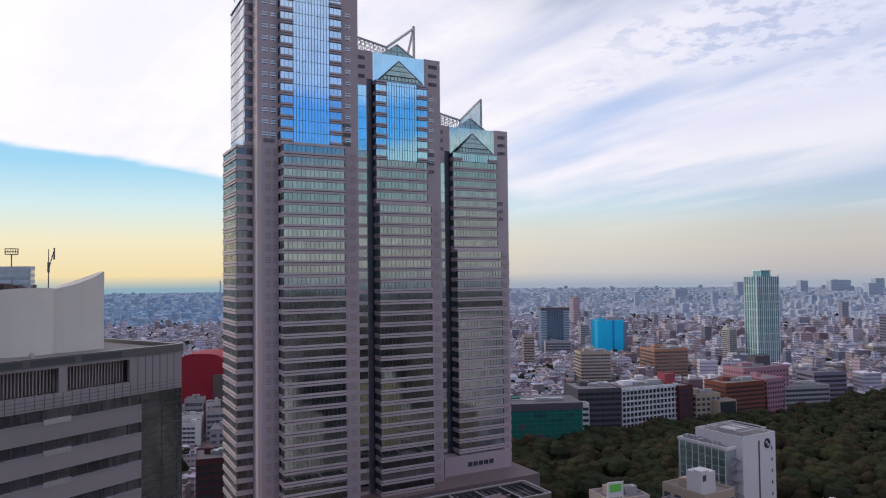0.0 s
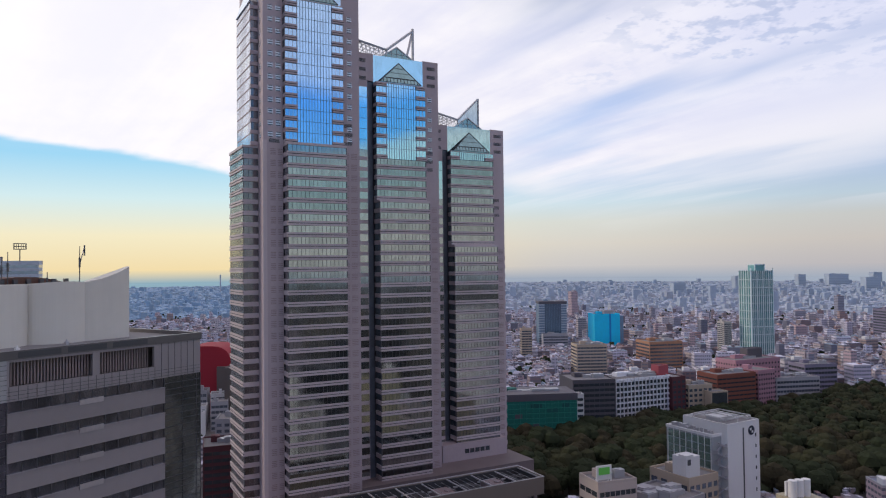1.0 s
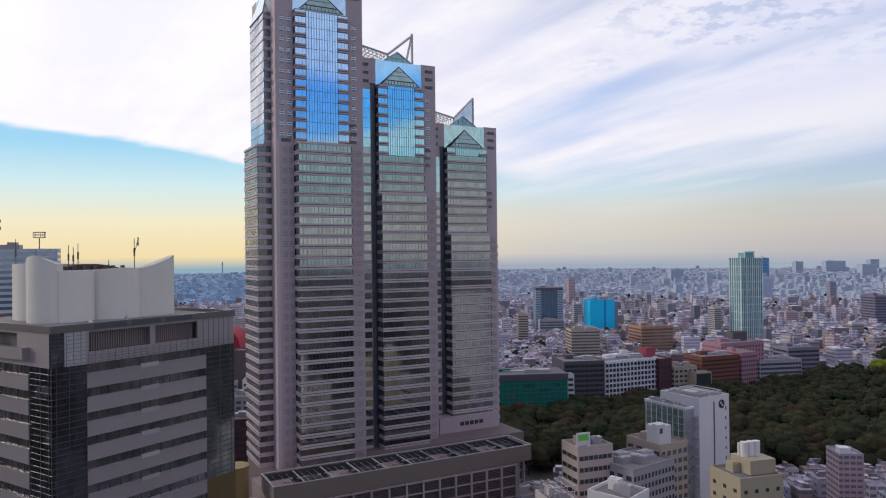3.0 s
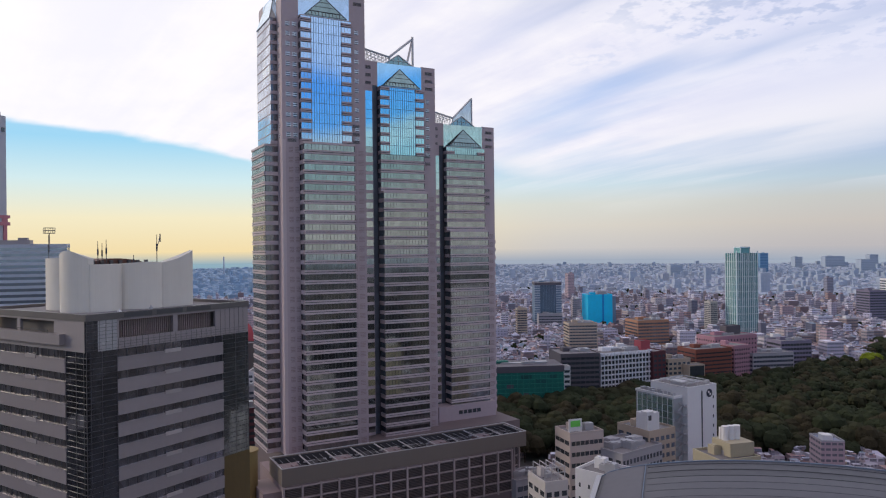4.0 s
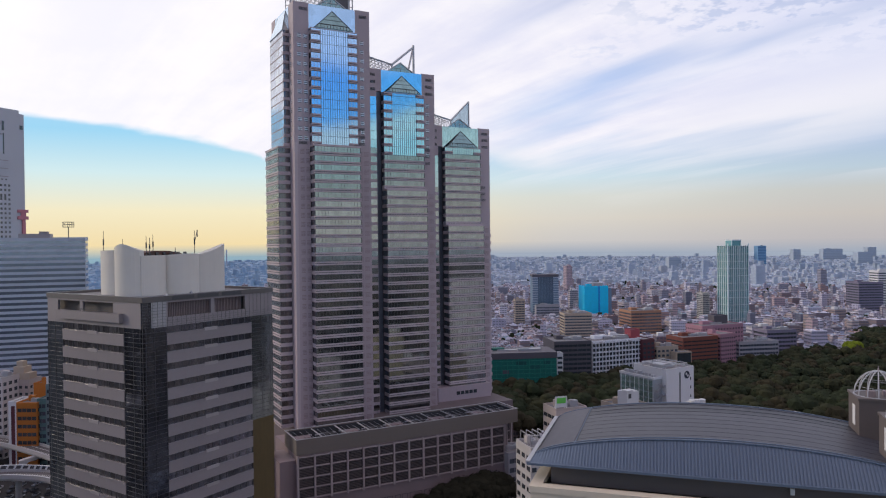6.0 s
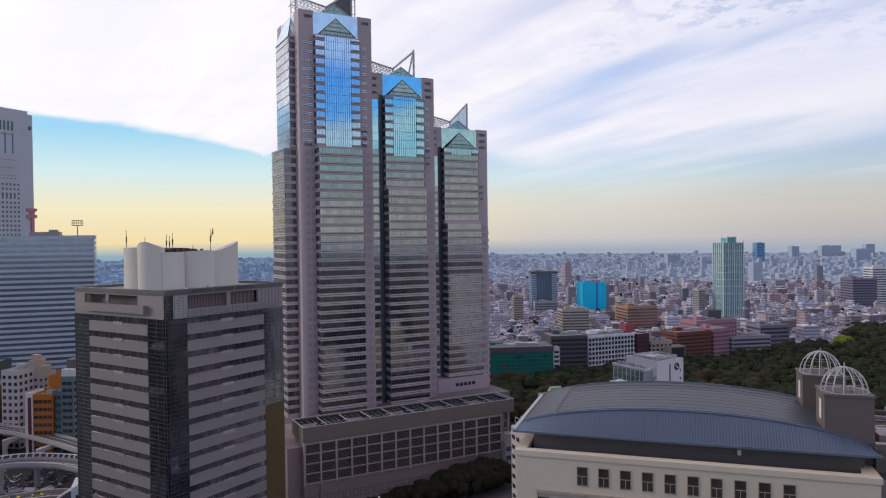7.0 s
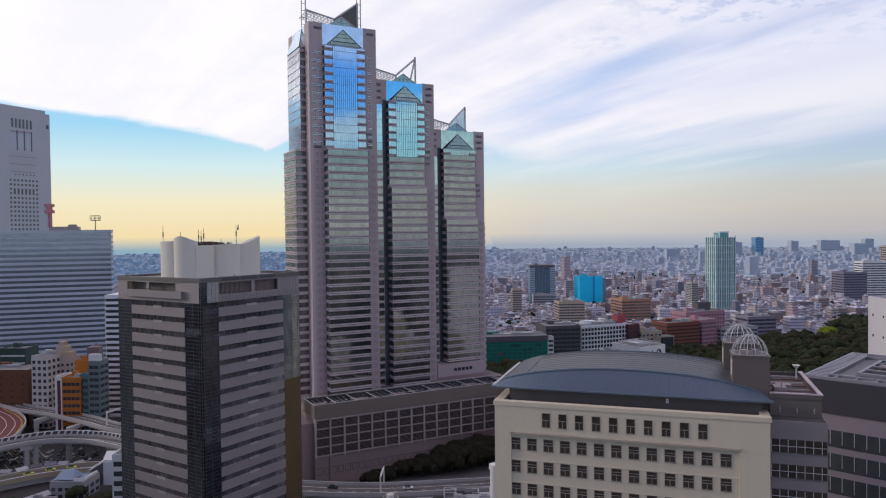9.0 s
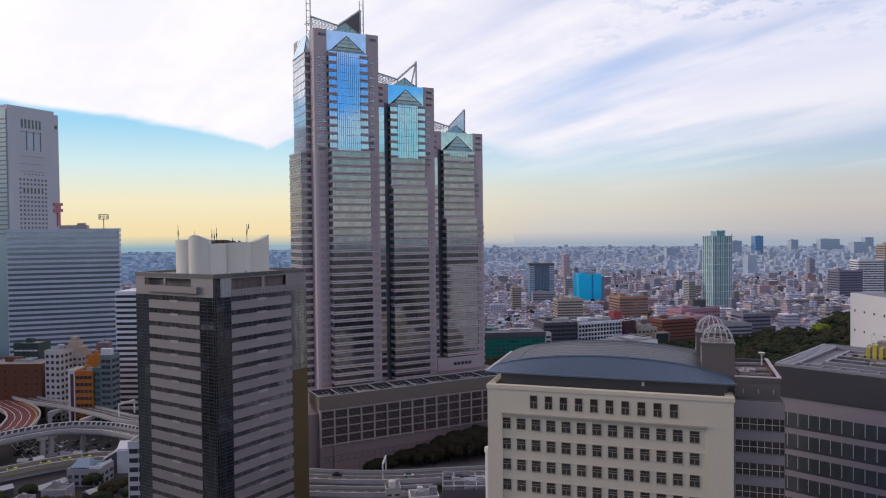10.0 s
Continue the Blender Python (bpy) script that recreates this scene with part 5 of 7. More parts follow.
# ---------------------------------------------------------------- named buildings of the town
def building(name, label, category, x, y, rz, w, d, h, wall, floors=0, cols=0, style="punched", flank=0, glass=None, roof=None, base=0.0, clutter=2, win=(0.62, 0.5), top=1.2, group="", seed=1):
    """A house with its front (local -y) centred on x, y. style: punched windows, ribbon bands or a proud grid; flank: window columns on both sides."""
    o = thing(name, label, category, x, y, base, rz, group)
    glass, roof = glass or GLASS_OFFICE, roof or ROOF_GREY
    part("wall", G().box(-w / 2, 0, 0, w / 2, d, h), wall, o)
    part("parapet", G().box(-w / 2, 0, h, w / 2, 0.4, h + 0.9).box(-w / 2, d - 0.4, h, w / 2, d, h + 0.9).box(-w / 2, 0.4, h, -w / 2 + 0.4, d - 0.4, h + 0.9).box(w / 2 - 0.4, 0.4, h, w / 2, d - 0.4, h + 0.9), wall, o)
    part("roof", G().box(-w / 2 + 0.4, 0.4, h, w / 2 - 0.4, d - 0.4, h + 0.15), roof, o)
    rnd = random.Random(seed)
    for i in range(clutter):
        a, b = rnd.uniform(-w * 0.35, w * 0.2), rnd.uniform(d * 0.15, d * 0.6)
        e, f, k = rnd.uniform(0.12, 0.3) * w, rnd.uniform(0.2, 0.35) * d, rnd.uniform(1.5, 4.0)
        part("roof_unit", G().box(a, b, h + 0.15, a + e, b + f, h + 0.15 + k).box(a + 0.3, b + 0.3, h + 0.15 + k, a + e * 0.5, b + f * 0.6, h + 0.5 + k), wall if i == 0 else STEEL, o)
    if not floors:
        return o
    fh = (h - top) / floors
    sides = [("f", w, cols), ("l", d, flank), ("r", d, flank)]
    for side, length, n in sides:
        if not n:
            continue
        m0 = {"f": pose(-w / 2, 0, 0), "l": pose(-w / 2, d, 0, 0, 0, -90), "r": pose(w / 2, 0, 0, 0, 0, 90)}[side]
        if style == "ribbon":
            me = G().box(0.5, -0.06, 0, length - 0.5, 0.05, fh * win[1]).mesh("window_band", glass)
            bars = G()
            for i in range(n + 1):
                u = 0.5 + (length - 1) * i / n
                bars.box(u - 0.1, -0.12, 0, u + 0.1, -0.05, fh * win[1])
            bm = bars.mesh("mullions", wall)
            for r in range(floors):
                b = part("window_band", me, None, o, m=m0 @ pose(0, 0, fh * r + fh * 0.3))
                part("mullions", bm, None, b)
        elif style == "grid":
            step = length / n
            me = G().box(-step * win[0] / 2, -0.02, 0, step * win[0] / 2, 0.05, fh * win[1]).mesh("pane", glass)
            for r in range(floors):
                for i in range(n):
                    part("window", me, None, o, m=m0 @ pose(step * (i + 0.5), 0, fh * r + fh * 0.25))
            for i in range(n + 1):
                part("post", G().box(step * i - 0.24, -0.7, 0, step * i + 0.24, 0.02, h + 0.5), wall, o, m=m0)
            for r in range(floors + 1):
                part("rail", G().box(0, -0.6, fh * r - 0.2, length, 0.02, fh * r + 0.28), wall, o, m=m0)
        else:
            step = length / n
            me = G().box(-step * win[0] / 2, -0.05, 0, step * win[0] / 2, 0.05, fh * win[1]).box(-step * win[0] / 2 - 0.1, -0.15, -0.12, step * win[0] / 2 + 0.1, 0.05, 0, 1).mesh("window", [glass, wall])
            for r in range(floors):
                for i in range(n):
                    part("window", me, None, o, m=m0 @ pose(step * (i + 0.5), 0, fh * r + fh * 0.28))
    return o


def paint(name, c, rough=0.7, **k):
    return surface(name, c, rough, vary=k.pop("vary", 0.15), streaks=0.25, **k)


# pale blue-grey paint with distance haze put into its colour
HAZY = paint("hazed_paint", (0.42, 0.48, 0.58))
NAVY = paint("navy_panel", (0.15, 0.23, 0.33), 0.4)
CYAN = surface("cyan_sheeting", (0.003, 0.62, 0.98), 0.6, vary=0.18, big=0.12, small=0.3, streaks=0.5)
TEAL_WALL = paint("pale_teal_panel", (0.17, 0.40, 0.43), 0.5)
GREEN_NET = surface("green_netting", (0.01, 0.16, 0.13), 0.7, vary=0.45, big=0.08, small=0.5, streaks=0.6)
GREEN_DEEP = surface("deep_green_netting", (0.008, 0.09, 0.08), 0.7, vary=0.4, big=0.1, small=0.6)
CHARCOAL = paint("charcoal_panel", (0.10, 0.09, 0.11), 0.6)
WHITE_GRID = paint("white_precast", (0.78, 0.78, 0.83))
MAROON = paint("maroon_tile", (0.11, 0.03, 0.04))
BRICK = paint("red_brown_tile", (0.21, 0.062, 0.042))
PINK = paint("pink_tile", (0.42, 0.22, 0.28))
BEIGE = paint("beige_render", (0.46, 0.37, 0.29))
GREY = paint("grey_render", (0.36, 0.35, 0.38))
LILAC = paint("lilac_grey_panel", (0.20, 0.18, 0.26))
RED = paint("red_cladding", (0.34, 0.012, 0.03))
ORANGE = paint("orange_tile", (0.50, 0.16, 0.02))
TEAL = paint("teal_tile", (0.10, 0.19, 0.19))
TAN = paint("tan_tile", (0.42, 0.21, 0.12))
YELLOW = paint("pale_yellow_render", (0.42, 0.375, 0.27))
BROWN_RED = paint("brown_brick", (0.16, 0.065, 0.035))

# behind the park, seen past the tower
nv = building("navy_office", "dark navy glass office slab with pale ledges at both edges", "office building", 607, 800, -28, 39, 30, 63, NAVY, clutter=2)
part("curtain_wall", G().box(-11.5, -0.35, 2, 11.5, 0.1, 60.5), coated_glass("navy_curtain_glass", (0.17, 0.27, 0.38), 0.6, 0.12), nv, "navy blue curtain glass")
part("attic_band", G().box(-19.8, -0.5, 60.5, 19.8, 30.3, 64.2), CHARCOAL, nv)
for k in range(11):
    part("mullion", G().box(-11.5 + 2.3 * k - 0.12, -0.5, 2, -11.5 + 2.3 * k + 0.12, -0.34, 60.5), NAVY, nv)
for r in range(17):
    for u in (-19.7, 11.7):
        part("ledge", G().box(u, -1.1, 2.6 + 3.5 * r, u + 8.0, 0.1, 3.9 + 3.5 * r), PALE_BLUE, nv)
    part("ledge", G().box(19.4, 0.2, 2.6 + 3.5 * r, 20.2, 29.8, 3.9 + 3.5 * r), PALE_BLUE, nv)
building("podium_wing", "low grey office wing at the foot of the navy slab", "office building", 590, 772, -28, 34, 16, 20, GREY, 5, 10, "ribbon")
c = building("sheeted_building", "building wrapped in bright cyan sheeting", "building", 665, 753, -20, 37, 26, 46, CYAN, clutter=1)
part("flank", G().box(18.5, 1, 6, 24, 24, 44), NAVY, c)
part("notch", G().box(3, -0.4, 8, 5.5, 0.2, 46.9), surface("cyan_sheeting_deep", (0.004, 0.26, 0.70), 0.6), c)
part("roof_house", G().box(-2, 6, 46, 12, 18, 51), GREY, c)


def build_far_tower():
    o = thing("apartment_tower", "slim pale teal apartment tower with white vertical ribs", "skyscraper", 729.5, 554, 0, -14)
    rib_white = paint("pale_mint_precast", (0.68, 0.78, 0.80))
    W, D, H = 30.0, 21.0, 106.0
    part("wall", G().box(-W / 2, 0, 0, W / 2, D, H), paint("deep_teal_wall", (0.045, 0.19, 0.21), 0.3), o)
    part("crown", G().box(-6.5, 4, H, 6.5, 16, H + 6.5), TEAL_WALL, o)
    part("crown_frame", G().box(-7, 2.6, H + 6.5, 7, 16.5, H + 8).box(-7, 2.6, H, -6.2, 3.4, H + 6.5).box(6.2, 2.6, H, 7, 3.4, H + 6.5), rib_white, o)
    for i in range(12):
        u = -W / 2 + W * i / 11
        wide = 0.55 if i % 3 == 0 else 0.26
        part("rib", G().box(u - wide, -0.9, 0, u + wide, 0.1, H + (3 if i in (0, 11) else 0)), rib_white, o)
    for i in range(6):
        v = D * i / 5
        part("rib", G().box(W / 2 - 0.1, v - 0.5, 0, W / 2 + 0.8, v + 0.5, H), rib_white, o)
        part("rib", G().box(-W / 2 - 0.8, v - 0.5, 0, -W / 2 + 0.1, v + 0.5, H), rib_white, o)
    for r in range(33):
        z = 3.1 * r + 2
        part("balcony", G().box(-W / 2 - 0.4, -0.6, z, W / 2 + 0.4, D, z + 0.8), TEAL_WALL if r % 3 else rib_white, o)


build_far_tower()
building("green_net_building", "long low building wrapped in dark green netting", "building", 254, 364.4, -22, 70, 26, 32.0, GREEN_NET, 9, 1, "ribbon", 0, GREEN_NET, clutter=3, win=(0.9, 0.12))
gn = [o for o in scene.objects if o.name == "green_net_building"][0]
part("roof_band", G().box(-35.3, -0.5, 29, 35.3, 27, 33.4), CHARCOAL, gn)
for k in range(9):
    part("scaffold_rail", G().box(-35, -0.45, 2.4 + 3.1 * k, 35, -0.25, 2.7 + 3.1 * k), surface("green_rail", (0.02, 0.26, 0.20), 0.6) if k == 0 else bpy.data.materials["green_rail"], gn)
for k in range(18):
    part("scaffold_pole", G().box(-35 + 4.1 * k, -0.5, 0, -34.8 + 4.1 * k, -0.3, 29), bpy.data.materials["green_rail"], gn)
random.seed(12)
for k in range(14):
    a, b = random.uniform(-34, 26), 2.7 + 3.1 * random.randrange(8)
    part("net_panel", G().box(a, -0.3, b, a + random.uniform(4, 9), -0.1, b + 2.8), CHARCOAL if k % 3 == 0 else GREEN_DEEP, gn)
building("white_annex", "narrow white annex with stacked ledges", "building", 294.5, 358, -22, 5, 8, 30, WHITE, 8, 1, "ribbon", clutter=0)
building("charcoal_office", "dark charcoal office block", "office building", 314, 367, -20, 30, 30, 36.5, CHARCOAL, 10, 8, "ribbon", clutter=3, glass=GLASS_DARK)
building("grid_office", "white precast office with a grid of deep windows", "office building", 358, 366, -5, 48, 24, 34.6, WHITE_GRID, 9, 15, "grid", 0, GLASS_DARK, clutter=4, win=(0.9, 0.86))
building("maroon_block", "maroon tiled block beside a white office", "building", 386, 360, -5, 12, 24, 33.5, MAROON, 9, 3, "punched", clutter=1)
building("red_roof_house", "bright red rooftop house on a maroon block", "building", 380, 369, -5, 9, 8, 41, paint("dull_red_panel", (0.36, 0.07, 0.09)), clutter=0)
building("beige_block", "beige rendered apartment block", "building", 402, 355, -12, 20, 16, 27, BEIGE, 7, 5, "punched", 4, clutter=3)
building("dark_front_block", "small block with a dark glass front", "building", 410, 345, -12, 14, 10, 23, BEIGE, 1, 1, "ribbon", 0, GLASS_DARK, clutter=0, win=(0.9, 0.75))
building("brick_apartments", "red-brown tiled apartment block with balconies", "apartment building", 438, 353, -8, 36, 22, 32.5, BRICK, 10, 9, "ribbon", 5, GLASS_DARK, clutter=3, win=(0.6, 0.35))
building("pink_hotel", "pink tiled hotel with rows of small windows", "hotel", 498, 381, -6, 48, 22, 36, PINK, 9, 14, "punched", 8, GLASS_DARK, clutter=2, win=(0.4, 0.4))
building("pink_wing", "pink hotel wing with regular square windows", "hotel", 470, 352, -2, 18, 24, 33, PINK, 9, 7, "punched", 7, GLASS_DARK, clutter=1, win=(0.5, 0.45))
building("billboard_house", "black rooftop structure on the pink hotel", "building", 508, 392, -6, 16, 8, 43, CHARCOAL, clutter=0)
building("grey_terraced_office", "pale grey office with stepped bands", "office building", 530, 368, -18, 40, 26, 20, GREY, 5, 14, "ribbon", 7, GLASS_OFFICE, clutter=4)
building("slate_office", "dark slate office block by the park", "office building", 584, 384, -18, 32, 22, 25, LILAC, 6, 10, "ribbon", 6, GLASS_DARK, clutter=3)
building("beige_stepped_block", "beige stepped apartment block", "apartment building", 484, 571, -24, 32, 24, 31, BEIGE, 9, 9, "ribbon", 5, GLASS_OFFICE, clutter=4)
building("tan_office", "tan tiled office block with window bands", "office building", 555, 537, -16, 38, 30, 33, TAN, 9, 11, "ribbon", 6, GLASS_OFFICE, clutter=4)
building("lilac_slab", "wide lilac-grey office slab", "office building", 1020, 557, -24, 38, 30, 48, LILAC, 12, 14, "ribbon", 8, GLASS_OFFICE, clutter=2)
building("white_slab", "white apartment slab with bands", "apartment building", 1052, 545, -30, 40, 24, 64, WHITE, 17, 10, "ribbon", 5, GLASS_OFFICE, clutter=1)
building("tan_tower", "tall tan apartment tower with bands", "apartment building", 1085, 530, -30, 26, 24, 88, BEIGE, 24, 6, "ribbon", 5, GLASS_OFFICE, clutter=1)
building("beige_striped_house", "small beige and white striped tower", "building", 492, 700, -24, 13, 12, 38, BEIGE, 12, 3, "ribbon", 2, GLASS_OFFICE, clutter=1)
building("olive_block", "olive green apartment slab", "apartment building", 704, 583, -16, 10, 14, 44, paint("olive_render", (0.46, 0.43, 0.40)), 18, 5, "ribbon", 4, GLASS_OFFICE, clutter=1)
building("white_slab_block", "tall blank white slab with small square vents", "building", 275.5, 49.7, -28, 40, 30, 84, paint("white_tile", (0.66, 0.64, 0.68), vary=0.06), 9, 4, "punched", 4, GLASS_DARK, clutter=0, win=(0.13, 0.12))
# grey far towers: distance haze mixed into panel and pane colours
FAR_BLUE, FAR_GREY = paint("blue_tower_panel", (0.15, 0.30, 0.48)), paint("hazed_tower_panel", (0.40, 0.47, 0.57))
FAR_DEEP, FAR_PANE = paint("deep_blue_pane", (0.10, 0.23, 0.41)), paint("hazed_tower_pane", (0.34, 0.41, 0.52))
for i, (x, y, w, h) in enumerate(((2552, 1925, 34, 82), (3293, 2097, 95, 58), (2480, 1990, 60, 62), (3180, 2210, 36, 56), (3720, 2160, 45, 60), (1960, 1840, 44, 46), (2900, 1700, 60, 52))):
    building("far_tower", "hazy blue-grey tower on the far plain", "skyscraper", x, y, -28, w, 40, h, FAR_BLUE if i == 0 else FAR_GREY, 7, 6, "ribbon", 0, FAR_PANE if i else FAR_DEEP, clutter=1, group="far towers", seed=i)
red = thing("red_hall", "large red clad block with a rounded top", "building", 96, 575, 0, -26)
n = 24
outline = [(-21, 0)] + [(-21 * math.copysign(abs(math.cos(math.pi * i / n)) ** 0.6, math.cos(math.pi * i / n)), 34 + 20 * math.sin(math.pi * i / n) ** 0.7) for i in range(n + 1)] + [(21, 0)]
k = len(outline)
part("body", G().add([(x, 0, z) for x, z in outline] + [(x, 34, z) for x, z in outline], [tuple(range(k)), tuple(range(2 * k - 1, k - 1, -1))] + [(i, k + i, k + (i + 1) % k, (i + 1) % k) for i in range(k)]), RED, red)
part("side_stair", G().box(10, -3, 0, 20, 0, 38), BROWN, red)
for i, (x, y, w, h, m) in enumerate(((72, 548, 12, 19, WHITE), (86, 545, 13, 24, GREY), (100, 540, 12, 21, WHITE), (113, 536, 13, 26, BEIGE), (80, 520, 14, 17, WHITE), (95, 512, 12, 20, GREY), (74, 498, 12, 16, WHITE))):
    building("small_flats", "small pale flat-roofed apartment house", "apartment building", x, y, -26 + 7 * (i % 3), w, 12, h, m, 5, 4, "ribbon", 0, GLASS_OFFICE, clutter=2, group="small flats", seed=40 + i)
building("brown_tank_house", "brown rectangular block in front of the red one", "building", 106, 520, -26, 12, 12, 42, BROWN, clutter=0)
building("brick_walkup", "red brick apartment house with balcony bands", "apartment building", 62, 336, -10, 16, 22, 31, MAROON, 9, 4, "ribbon", 4, GLASS_DARK, clutter=3)
building("grey_walkup", "small grey apartment house", "apartment building", 84, 420, -20, 18, 18, 26, GREY, 7, 4, "punched", 3, clutter=3)
building("white_walkup", "small white apartment house", "apartment building", 100, 455, -25, 16, 16, 30, WHITE, 8, 4, "punched", 3, clutter=3)

building("far_chimney", "thin chimney on the far plain", "chimney", 673, 3506, -28, 5, 5, 86, HAZY, clutter=0)
# between podium, park and hall
w6 = building("signed_block", "pinkish beige ten-storey block with a green rooftop sign", "office building", 156.7, 169.9, -9, 14.8, 12, 43.4, paint("pinkish_tile", (0.50, 0.42, 0.39)), 10, 7, "ribbon", 3, GLASS_DARK, clutter=3, win=(0.5, 0.38))
part("sign_frame", G().box(-7.2, 1.0, 44.6, -1.6, 1.5, 49.2).beam((-6.8, 2.6, 43.6), (-6.8, 1.4, 47.5), 0.25).beam((-2.0, 2.6, 43.6), (-2.0, 1.4, 47.5), 0.25).box(-7.2, 1.0, 43.6, -6.8, 1.5, 44.6).box(-2.0, 1.0, 43.6, -1.6, 1.5, 44.6), WHITE, w6)
part("sign_face", G().box(-6.5, 0.85, 46.3, -2.4, 1.05, 48.6), surface("green_sign", (0.16, 0.62, 0.10), 0.5), w6, "bright green sign face")
building("grey_shop", "grey low office with rows of windows and cluttered roof", "office building", 176, 160, 8, 24, 20, 36.5, GREY, 10, 12, "punched", 5, GLASS_DARK, clutter=6, win=(0.6, 0.5))
b = building("beige_annex", "dull beige block with a white water tank house", "building", 193.5, 167, 2, 15, 18, 40.3, BEIGE, 11, 5, "punched", 4, clutter=2)
part("tank_house", G().box(-6.6, 2, 40.4, 0.4, 8, 47.6).box(-6.9, 1.7, 47.6, -3.1, 5, 48.4), WHITE, b)
part("tank_door", G().box(-5.8, 1.9, 44.8, -4.2, 2.02, 46.8), FRAME, b)


def build_white_tower_office():
    o = thing("white_office", "white office tower with a green glazed wing and outside stairs", "office building", 221.4, 184.5, -0.8, 2)
    part("tower", G().box(5.5, 0, 0, 25, 22, 51.5), WHITE, o)
    part("roof_rim", G().box(5.5, 0, 51.5, 25, 0.5, 52.4).box(5.5, 21.5, 51.5, 25, 22, 52.4).box(5.5, 0.5, 51.5, 6, 21.5, 52.4).box(24.5, 0.5, 51.5, 25, 21.5, 52.4), WHITE, o)
    part("facade_joint", G().box(14.6, -0.06, 0, 15.4, 0.1, 50), FRAME, o)
    part("roof_deck", G().box(6, 0.5, 51.5, 24.5, 21.5, 51.56), ROOF_GREY, o)
    part("roof_house", G().box(10, 7, 51.56, 18, 14, 53.4), FRAME_PALE, o)
    for a, b in (((7.5, 2.5), (23, 2.5)), ((7.5, 18), (23, 18)), ((7.5, 2.5), (7.5, 18)), ((23, 2.5), (23, 18)), ((15, 2.5), (15, 18))):
        part("roof_frame", G().beam((*a, 53.6), (*b, 53.6), 0.4).beam((*a, 51.5), (*a, 53.6), 0.3).beam((*b, 51.5), (*b, 53.6), 0.3), FRAME_PALE, o)
    for k in range(10):
        part("slit_window", G().box(22.4, -0.08, 6 + 4.4 * k, 23.0, 0.1, 7.4 + 4.4 * k), GLASS_DARK, o)
    # round badge: plain ring and quarters in dark blue and white
    n = 28
    badge = G().add([(20 + 1.9 * math.cos(2 * math.pi * i / n), -0.12, 48.4 + 1.9 * math.sin(2 * math.pi * i / n)) for i in range(n)] +
                    [(20 + 1.9 * math.cos(2 * math.pi * i / n), 0.0, 48.4 + 1.9 * math.sin(2 * math.pi * i / n)) for i in range(n)],
                    [tuple(range(n))] + [(i, (i + 1) % n, n + (i + 1) % n, n + i) for i in range(n)])
    part("badge", badge, surface("badge_dark", (0.02, 0.025, 0.05), 0.4), o, "round dark blue badge")
    part("badge_quarters", G().box(19.0, -0.2, 48.45, 19.97, -0.11, 49.4).box(20.03, -0.2, 47.4, 21.0, -0.11, 48.35), WHITE, o)
    part("glazed_wing", G().box(0, 3, 0, 5.5, 26, 47.5), paint("wing_wall", (0.36, 0.38, 0.40)), o)
    part("wing_rim", G().box(-0.3, 2.7, 47.5, 5.5, 3.3, 48.6).box(-0.3, 3.3, 47.5, 0.3, 26.2, 48.6).box(0.3, 25.6, 47.5, 5.5, 26.2, 48.6), WHITE, o)
    pane = G().box(-0.06, 0.1, 0.1, 0.02, 2.8, 2.8).mesh("pane", GLASS_WING)
    for r in range(12):
        for i in range(7):
            part("pane", pane, None, o, m=pose(-0.02, 3.6 + 3.1 * i, 11 + 3.0 * r))
    for i in range(8):
        part("glazing_bar", G().box(-0.2, 3.5 + 3.1 * i - 0.12, 10, 0.0, 3.5 + 3.1 * i + 0.12, 47.5), WHITE, o)
    for k in range(9):
        z = 8 + 4.2 * k
        part("stair", G().beam((0.8, 1.9, z), (4.6, 1.9, z + 2.1), 0.9, 0.45).beam((4.6, 0.8, z + 2.1), (0.8, 0.8, z + 4.2), 0.9, 0.45), STEEL, o, "grey zigzag outside stair flight")
        part("landing", G().box(0.0, 0.3, z - 0.15, 1.2, 2.6, z + 0.05).box(0.0, 0.3, z + 0.05, 0.08, 2.6, z + 1.1), STEEL, o)
        part("landing", G().box(4.2, 0.3, z + 1.95, 5.4, 2.6, z + 2.15).box(4.2, 0.3, z + 2.15, 5.4, 0.38, z + 3.2), STEEL, o)
    random.seed(9)
    for k in range(9):
        part("roof_unit", G().box(0.8 + random.uniform(0, 2), 5 + 2.2 * k, 47.5, 2.6 + random.uniform(0, 2), 6.6 + 2.2 * k, 49 + random.uniform(0, 1)), STEEL, o)


build_white_tower_office()
building("white_flat_roof", "white rendered block with a cluttered flat roof", "building", 100.1, 98.8, -71, 11.2, 10.5, 56.0, WHITE, 15, 4, "punched", 3, GLASS_DARK, clutter=3, win=(0.2, 0.3))
b = building("pale_gate_block", "narrow pale block with steel frames on its roof", "building", 108.0, 125.0, -10, 7.6, 12, 45.0, paint("pale_stone_render", (0.50, 0.47, 0.47)), 12, 3, "punched", 3, GLASS_DARK, clutter=2, win=(0.66, 0.42))
for k in range(4):
    part("roof_frame", G().beam((-3.4 + 2.2 * k, 1.0, 45.9), (-3.4 + 2.2 * k, 1.0, 49.6), 0.22).beam((-3.4 + 2.2 * k, 1.0, 49.6), (-3.4 + 2.2 * k, 9.0, 49.6), 0.22).beam((-3.4 + 2.2 * k, 9.0, 45.9), (-3.4 + 2.2 * k, 9.0, 49.6), 0.22), STEEL, b)
part("roof_frame", G().beam((-3.6, 1.0, 48.0), (3.6, 1.0, 48.0), 0.2).beam((-3.6, 1.0, 49.6), (3.6, 1.0, 49.6), 0.2), FRAME_PALE, b)
